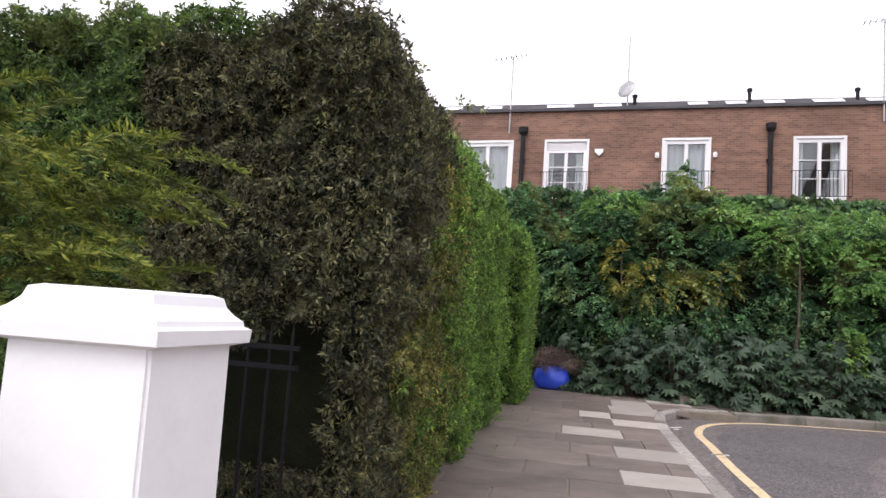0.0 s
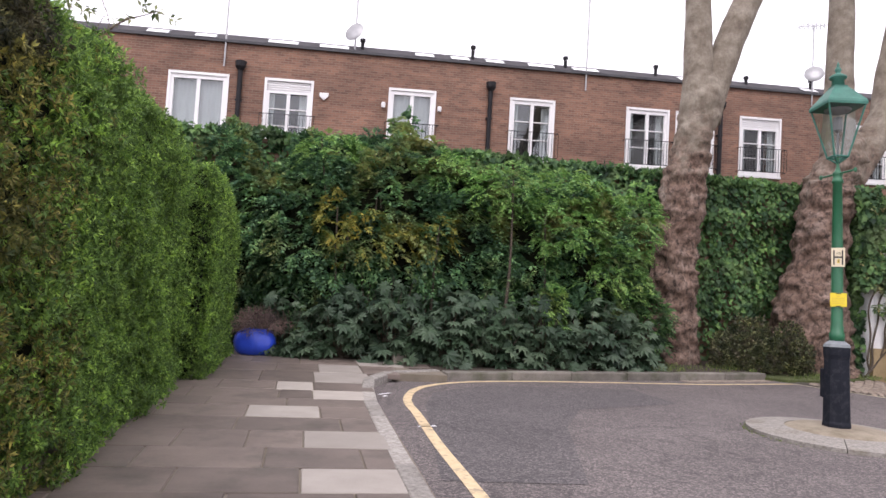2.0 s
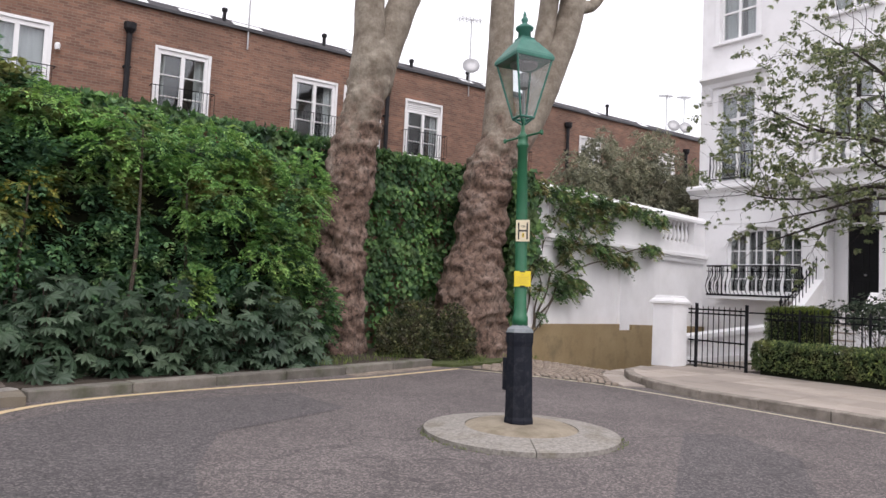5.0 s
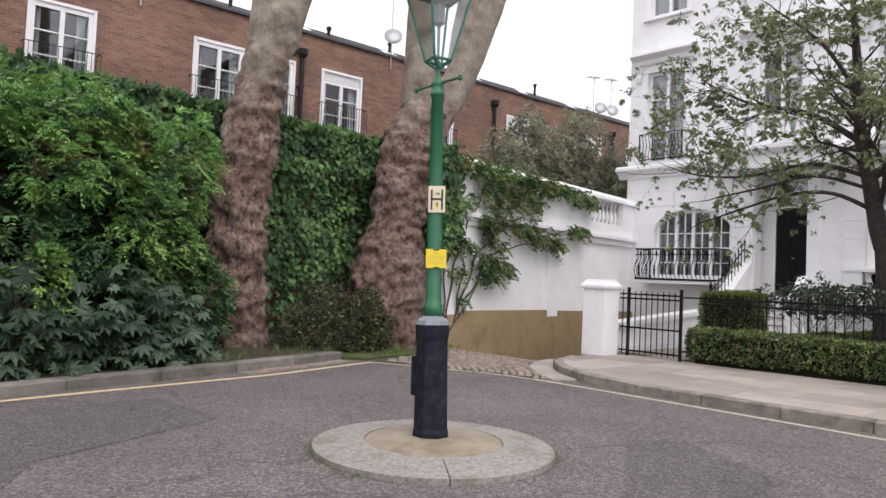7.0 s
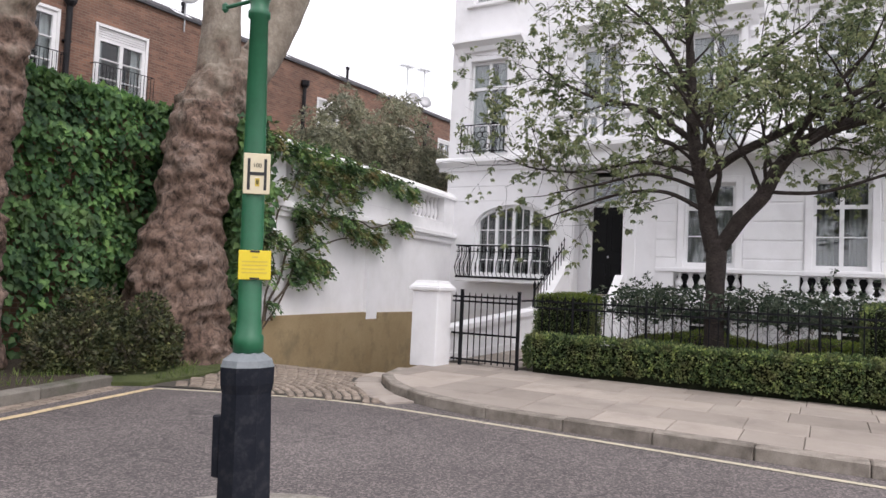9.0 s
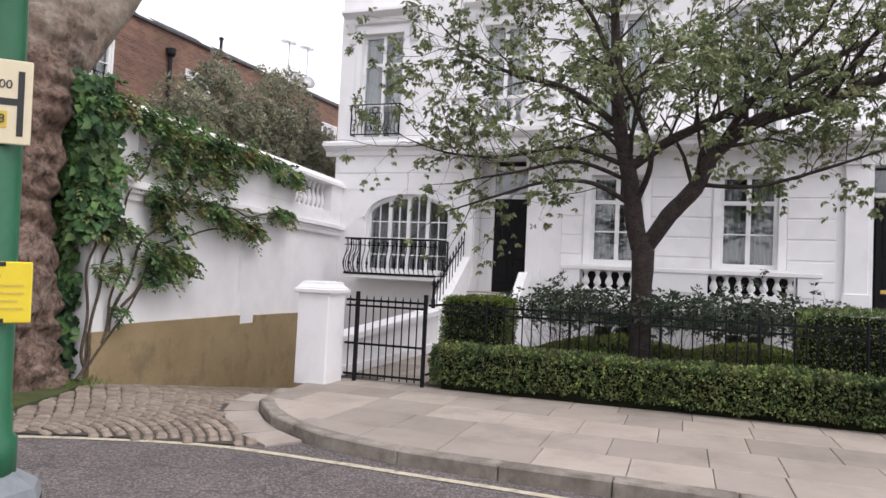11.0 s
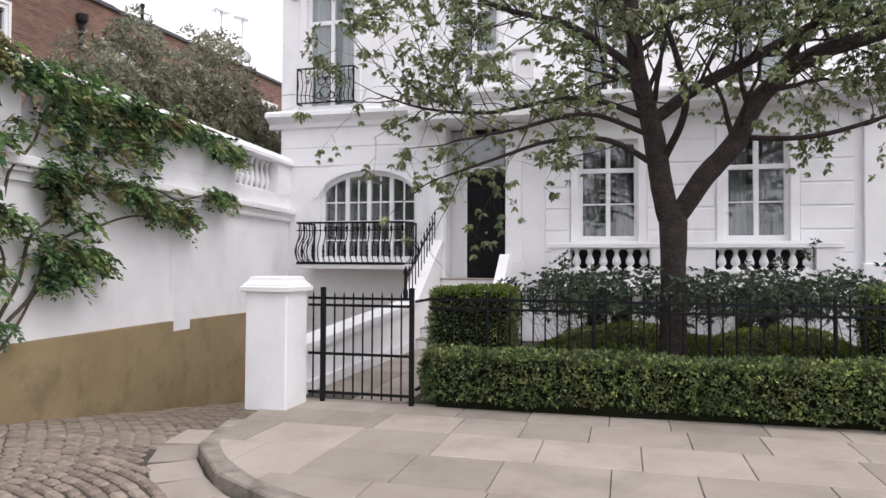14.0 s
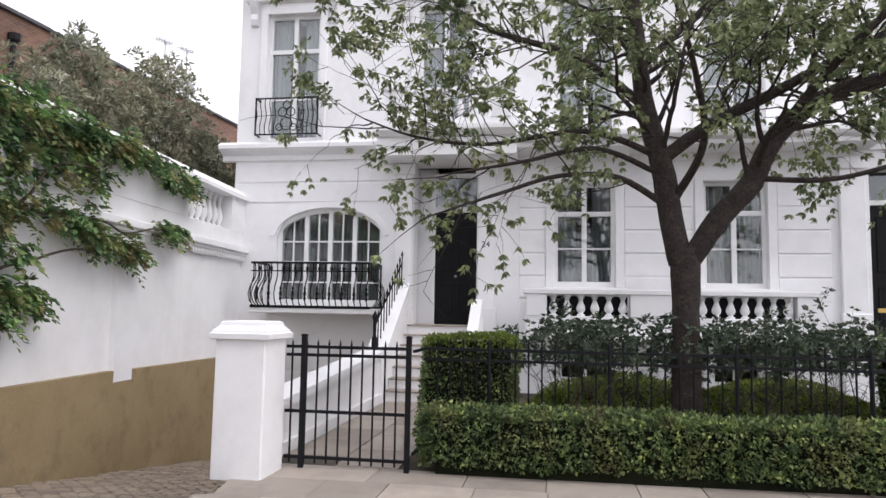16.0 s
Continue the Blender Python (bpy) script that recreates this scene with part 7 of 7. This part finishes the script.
for cu, cz, su, sz, n in ((0.1, 3.95, 0.3, 0.16, 60), (0.8, 3.9, 0.35, 0.14, 45), (1.5, 3.75, 0.4, 0.25, 95), (2.4, 3.75, 0.5, 0.25, 120), (3.3, 3.85, 0.45, 0.18, 90), (4.2, 3.85, 0.5, 0.13, 60), (5.2, 3.75, 0.4, 0.14, 50), (5.75, 3.65, 0.2, 0.16, 22),
                          (1.1, 3.35, 0.25, 0.2, 30), (1.9, 3.3, 0.4, 0.18, 45), (2.9, 3.35, 0.3, 0.2, 32), (1.3, 2.75, 0.3, 0.2, 65), (1.5, 2.35, 0.28, 0.16, 40), (2.5, 2.75, 0.45, 0.15, 65), (3.4, 2.55, 0.35, 0.17, 55), (4.0, 2.45, 0.25, 0.14, 36), (4.9, 2.85, 0.3, 0.1, 32), (5.35, 2.85, 0.15, 0.13, 20),
                          (1.2, 1.85, 0.3, 0.13, 50), (1.8, 1.75, 0.28, 0.13, 50), (1.3, 1.5, 0.25, 0.1, 22), (0.3, 2.15, 0.35, 0.14, 48), (-0.1, 2.6, 0.2, 0.3, 35), (0.2, 1.6, 0.3, 0.12, 16), (0.35, 3.1, 0.2, 0.2, 14), (0.5, 1.05, 0.15, 0.06, 5)):
    for _ in range(round(n * 0.95)):
        C.append((cu + rng.uniform(-1, 1) * su * 1.25, 0.06 + abs(rng.normal()) * 0.08, cz + rng.normal() * sz * 0.7))
C = np.array([wall_pt(*c) for c in C])
sprays("foliage", C, np.tile([0.1, -0.8, 0.1], (len(C), 1)) + rng.normal(size=(len(C), 3)) * [0.8, 0.3, 0.25], 5, 0.19, 0.125, 0.48, WISTERIA, vine, 0.8, kind="stuff")

# shrubs behind the white wall
for c, r, n in (((19.3, 16.8, 4.2), (0.85, 0.8, 1.6), 900), ((20.5, 17.0, 4.6), (0.75, 0.7, 2.2), 850), ((21.7, 17.0, 4.6), (0.9, 0.8, 1.8), 850), ((22.9, 16.9, 5.0), (0.9, 0.8, 2.2), 1100), ((24.3, 16.9, 4.7), (1.0, 0.9, 2.0), 1000), ((25.6, 17.0, 4.4), (0.9, 0.8, 1.7), 900)):
    ob = thing("grey_green_tree", (c[0], c[1], 1.0), "loose grey-green shrub tree behind the white wall", "tree", "shrub trees behind the wall")
    bm = bmesh.new()
    tube(bm, [(c[0], c[1], -1.5), (c[0] + 0.1, c[1], 2.5), (c[0], c[1], c[2])], [0.09, 0.07, 0.03], 7)
    for k in range(9):
        a = rng.uniform(0, 6.28)
        tube(bm, [(c[0], c[1], 2.4 + 0.2 * k), (c[0] + r[0] * 0.8 * math.cos(a), c[1] + r[1] * 0.8 * math.sin(a), 3.4 + 0.28 * k)], [0.03, 0.008], 5)
    part("trunk", bm, TWIG, ob)
    P, N = blob_skin(n, c, r, 0.8, 0.5, 1.3, -0.8)
    whorls("crown", P, N + [0, 0, 0.5], 8, 0.15, 0.3, OLIVE, ob, 0.0)
part("garden_terrace", box(14.9, 40, 14.95, YB, -1.6, -0.4), SOIL, None, "garden earth behind the white wall", "ground", kind="structure")

# ---- tree behind the yew hedge and front-garden tree ----
def grow(bm, tips, p, d, length, r, depth, droop=0.0):
    """A branch that bends as it goes, with smaller ones along it; its ends gather in tips."""
    pts, rad = [p.copy()], [r]
    n = max(3, int(length / 0.12))
    for k in range(n):
        d = (d + Vector(rng.normal(size=3)) * 0.13 + Vector((0, 0, -droop * k / n * 0.12))).normalized()
        p = p + d * (length / n)
        pts.append(p.copy())
        rad.append(r * (1 - 0.75 * (k + 1) / n))
        if depth and k > n * 0.2 and rng.uniform() < 0.5:
            s = d.cross(Vector(rng.normal(size=3))).normalized()
            grow(bm, tips, p.copy(), (d * 0.7 + s * 0.8 + Vector((0, 0, 0.05))).normalized(), length * rng.uniform(0.3, 0.55), max(rad[-1] * 0.55, 0.004), depth - 1, droop + 0.3)
        if not depth and k >= n * 0.15:
            tips.append((p.copy(), d.copy()))
    tube(bm, pts, rad, 6 if r > 0.02 else 4)


def garden_tree(trunk, limbs, label, name, leaf, size, per, droop, bark, side_len=(0.7, 1.5), side_p=0.5, base_z=0.1):
    ob = thing(name, tuple(trunk[0][:2]) + (base_z,), label, "tree")
    q = resample(trunk, 0.1)
    part("trunk", tube(bmesh.new(), [v[:3] for v in q], [v[3] for v in q], 16, 0.1, 3.5), bark, ob, smooth=True)
    tips = []
    tw = bmesh.new()
    for limb in limbs:
        q = resample(limb, 0.13)
        part("limb", tube(bmesh.new(), [v[:3] for v in q], [v[3] for v in q], 12, 0.09, 4.0), bark, ob, smooth=True)
        for i in range(4, len(q) - 1):
            if rng.uniform() < side_p * min(1.0, i / 9) * min(1.0, 0.3 + max(0.0, q[i][2] - 2.9) / 1.1):
                d = Vector(q[i + 1][:3] - q[i][:3]).normalized()
                s = d.cross(Vector(rng.normal(size=3))).normalized()
                s.z = s.z * 0.6 + 0.22
                grow(tw, tips, Vector(q[i][:3]), (d * 0.5 + s).normalized(), rng.uniform(*side_len), max(0.009, q[i][3] * 0.32), 2, 0.35)
        d = Vector(q[-1][:3] - q[-2][:3]).normalized()
        grow(tw, tips, Vector(q[-1][:3]), d, 0.7, q[-1][3], 1, 0.6)
    part("twig", tw, bark, ob, kind="stuff")
    C = np.array([t[0] for t in tips])
    D = np.array([t[1] for t in tips])
    if name == "cherry_tree":
        far = (C[:, 1] < TY + 2.2) & (C[:, 2] > 3.0)
        near = ~far & (C[:, 2] > 2.5)
        C, D = np.concatenate([C, C[near] + rng.normal(size=(near.sum(), 3)) * 0.07]), np.concatenate([D, D[near]])
        far = (C[:, 1] < TY + 2.2) & (C[:, 2] > 3.0)
        C, D = np.concatenate([C] + [C[far] + rng.normal(size=(far.sum(), 3)) * s for s in (0.09, 0.16)]), np.concatenate([D, D[far], D[far]])
    whorls("crown", C, D, per, size, 0.42, leaf, ob, droop)
    return ob


TX, TY = 17.5, 6.82
garden_tree([(TX, TY, 0.1, 0.2), (TX, TY, 0.6, 0.165), (TX, TY, 1.6, 0.15), (TX, TY, 2.2, 0.165), (TX, TY + 0.02, 2.42, 0.16)],
            [[(TX, TY + 0.05, 2.25, 0.13), (TX, TY + 0.15, 2.8, 0.135), (TX, TY + 0.25, 3.4, 0.125), (TX + 0.1, TY + 0.42, 4.2, 0.11), (TX + 0.2, TY + 0.5, 5.2, 0.085), (TX + 0.2, TY + 0.6, 6.6, 0.045)],
             [(TX, TY - 0.03, 2.25, 0.12), (TX - 0.05, TY - 0.35, 2.75, 0.125), (TX - 0.1, TY - 0.7, 3.15, 0.12), (TX - 0.1, TY - 0.95, 3.65, 0.11), (TX - 0.1, TY - 1.5, 4.1, 0.1), (TX, TY - 2.4, 4.4, 0.085), (TX, TY - 3.6, 4.9, 0.06)],
             [(TX, TY + 0.25, 3.45, 0.08), (TX, TY - 0.3, 3.85, 0.075), (TX, TY - 0.9, 4.15, 0.065), (TX + 0.1, TY - 1.7, 4.6, 0.05), (TX + 0.2, TY - 2.8, 5.2, 0.03)],
             [(TX, TY + 0.18, 2.9, 0.042), (TX - 0.25, TY + 0.75, 3.2, 0.034), (TX - 0.5, TY + 1.4, 3.18, 0.027), (TX - 0.8, TY + 2.0, 2.95, 0.02), (TX - 1.0, TY + 2.6, 2.72, 0.012)],
             [(TX, TY + 0.3, 3.5, 0.042), (TX - 0.2, TY + 1.1, 3.75, 0.032), (TX - 0.3, TY + 2.2, 3.6, 0.023), (TX - 0.5, TY + 3.0, 3.65, 0.015), (TX - 0.6, TY + 3.6, 3.85, 0.009)],
             [(TX, TY + 0.3, 3.3, 0.034), (TX - 0.4, TY + 1.0, 3.5, 0.027), (TX - 0.7, TY + 1.8, 3.3, 0.02), (TX - 0.9, TY + 2.5, 3.15, 0.012)],
             [(TX + 0.1, TY + 0.4, 4.1, 0.06), (TX, TY + 1.2, 4.7, 0.045), (TX - 0.2, TY + 2.2, 5.0, 0.03), (TX - 0.3, TY + 3.0, 5.5, 0.015)],
             [(TX, TY + 0.1, 3.0, 0.05), (TX - 0.6, TY - 0.1, 3.5, 0.04), (TX - 1.2, TY + 0.1, 4.1, 0.03), (TX - 1.8, TY + 0.4, 4.6, 0.015)],
             [(TX - 0.1, TY - 0.95, 3.65, 0.06), (TX - 0.7, TY - 1.4, 4.3, 0.045), (TX - 1.2, TY - 2.0, 4.9, 0.025)],
             [(TX - 0.1, TY - 0.75, 3.2, 0.035), (TX - 0.3, TY - 1.5, 3.15, 0.028), (TX - 0.4, TY - 2.4, 3.4, 0.02), (TX - 0.4, TY - 3.2, 3.7, 0.012)],
             [(TX + 0.15, TY + 0.45, 4.6, 0.05), (TX + 0.6, TY - 0.3, 5.4, 0.04), (TX + 0.8, TY - 1.2, 6.1, 0.02)],
             [(TX + 0.15, TY + 0.5, 5.0, 0.04), (TX - 0.4, TY + 0.9, 5.8, 0.03), (TX - 0.7, TY + 1.6, 6.5, 0.015)],
             [(TX, TY - 2.4, 4.4, 0.045), (TX - 0.5, TY - 2.9, 5.2, 0.03), (TX - 0.7, TY - 3.6, 5.9, 0.015)]],
            "spreading cherry tree with dark forked trunk and drooping leaves", "cherry_tree", CHERRY, 0.086, 8, 0.95, BARK, (0.8, 1.8), 1.0)
garden_tree([(-3.2, 12.4, 0.0, 0.16), (-3.1, 12.4, 2.5, 0.12), (-3.0, 12.4, 3.6, 0.1)],
            [[(-3.0, 12.4, 3.5, 0.08), (-2.6, 12.3, 4.6, 0.06), (-2.2, 12.2, 5.6, 0.03)], [(-3.0, 12.4, 3.5, 0.07), (-3.6, 12.5, 4.8, 0.05), (-4.2, 12.4, 5.8, 0.02)],
             [(-3.0, 12.4, 3.6, 0.06), (-1.9, 12.0, 4.4, 0.045), (-1.0, 11.8, 5.0, 0.02)], [(-3.0, 12.4, 3.6, 0.06), (-3.0, 12.0, 5.0, 0.045), (-3.0, 11.8, 6.3, 0.02)]],
            "light leafy tree rising behind the yew hedge", "garden_tree", CHERRY, 0.13, 4, 0.4, TWIG, (0.5, 1.1), 0.5)

# roses along the front of the house
for i, (x, y, h) in enumerate(((17.5, 8.2, 1.15), (17.6, 7.5, 1.2), (18.0, 6.7, 1.25), (17.5, 6.1, 1.2), (17.6, 5.3, 1.2), (18.3, 5.7, 1.3), (18.3, 7.9, 1.3), (18.4, 4.6, 1.35))):
    ob = thing("rose_bush", (x, y, 0.13), "loose dark-leaved rose bush in the front garden", "shrub", "rose bushes")
    bm, tips = bmesh.new(), []
    for k in range(8):
        a = rng.uniform(0, 6.28)
        grow(bm, tips, Vector((x, y, 0.1)), Vector((0.45 * math.cos(a), 0.55 * math.sin(a), 1)).normalized(), h * rng.uniform(0.8, 1.15), 0.012, 2, 0.3)
    part("stem", bm, TWIG, ob, kind="stuff")
    keep = [t for t in tips if t[0].z > 1.12]
    whorls("foliage", np.array([t[0] for t in keep]), np.array([t[1] for t in keep]), 6, 0.07, 0.5, ROSE, ob, 0.2)
    P, N = blob_skin(170, (x, y, 1.33), (0.75, 0.8, 0.32), 0.7, 0.5, 2.5, -0.9)
    whorls("foliage", P, N + [0, 0, 0.3], 6, 0.075, 0.5, ROSE, ob, 0.2)

# ---- blue bag of clippings ----
bag = thing("garden_bag", (1.3, 13.25, 0.12), "bulging blue woven bag full of dry garden clippings", "bag")
bm = bmesh.new()
rings = []
for z, r in ((0.0, 0.27), (0.03, 0.33), (0.1, 0.37), (0.2, 0.39), (0.28, 0.37), (0.36, 0.33), (0.41, 0.27), (0.44, 0.23)):
    ring = []
    for k in range(48):
        a = 2 * math.pi * k / 48
        sq = 1 / max(abs(math.cos(a)), abs(math.sin(a))) ** 0.35
        w = 1 + 0.1 * noise.noise(Vector((math.cos(a) * 2.5, math.sin(a) * 2.5, z * 7))) + 0.05 * noise.noise(Vector((math.cos(a) * 6, math.sin(a) * 6, z * 16)))
        ring.append(bm.verts.new((1.3 + r * sq * w * 0.92 * math.cos(a), 13.25 + r * sq * w * 0.8 * math.sin(a), 0.12 + z)))
    rings.append(ring)
for a, b in zip(rings, rings[1:]):
    for k in range(48):
        bm.faces.new((a[k], a[(k + 1) % 48], b[(k + 1) % 48], b[k]))
bm.faces.new(rings[0][::-1])
bm.faces.new(rings[-1])
part("sack", bm, BLUEBAG, bag, smooth=True)
P, N = blob_skin(1900, (1.34, 13.25, 0.54), (0.42, 0.3, 0.34), 0.6, 0.4, 4.0, -0.1)
leaves("clippings", P, N, 0.15, 0.07, DRY, bag, 0.5, 0.2, 1.2, "dry brown twigs and clippings", "stuff")
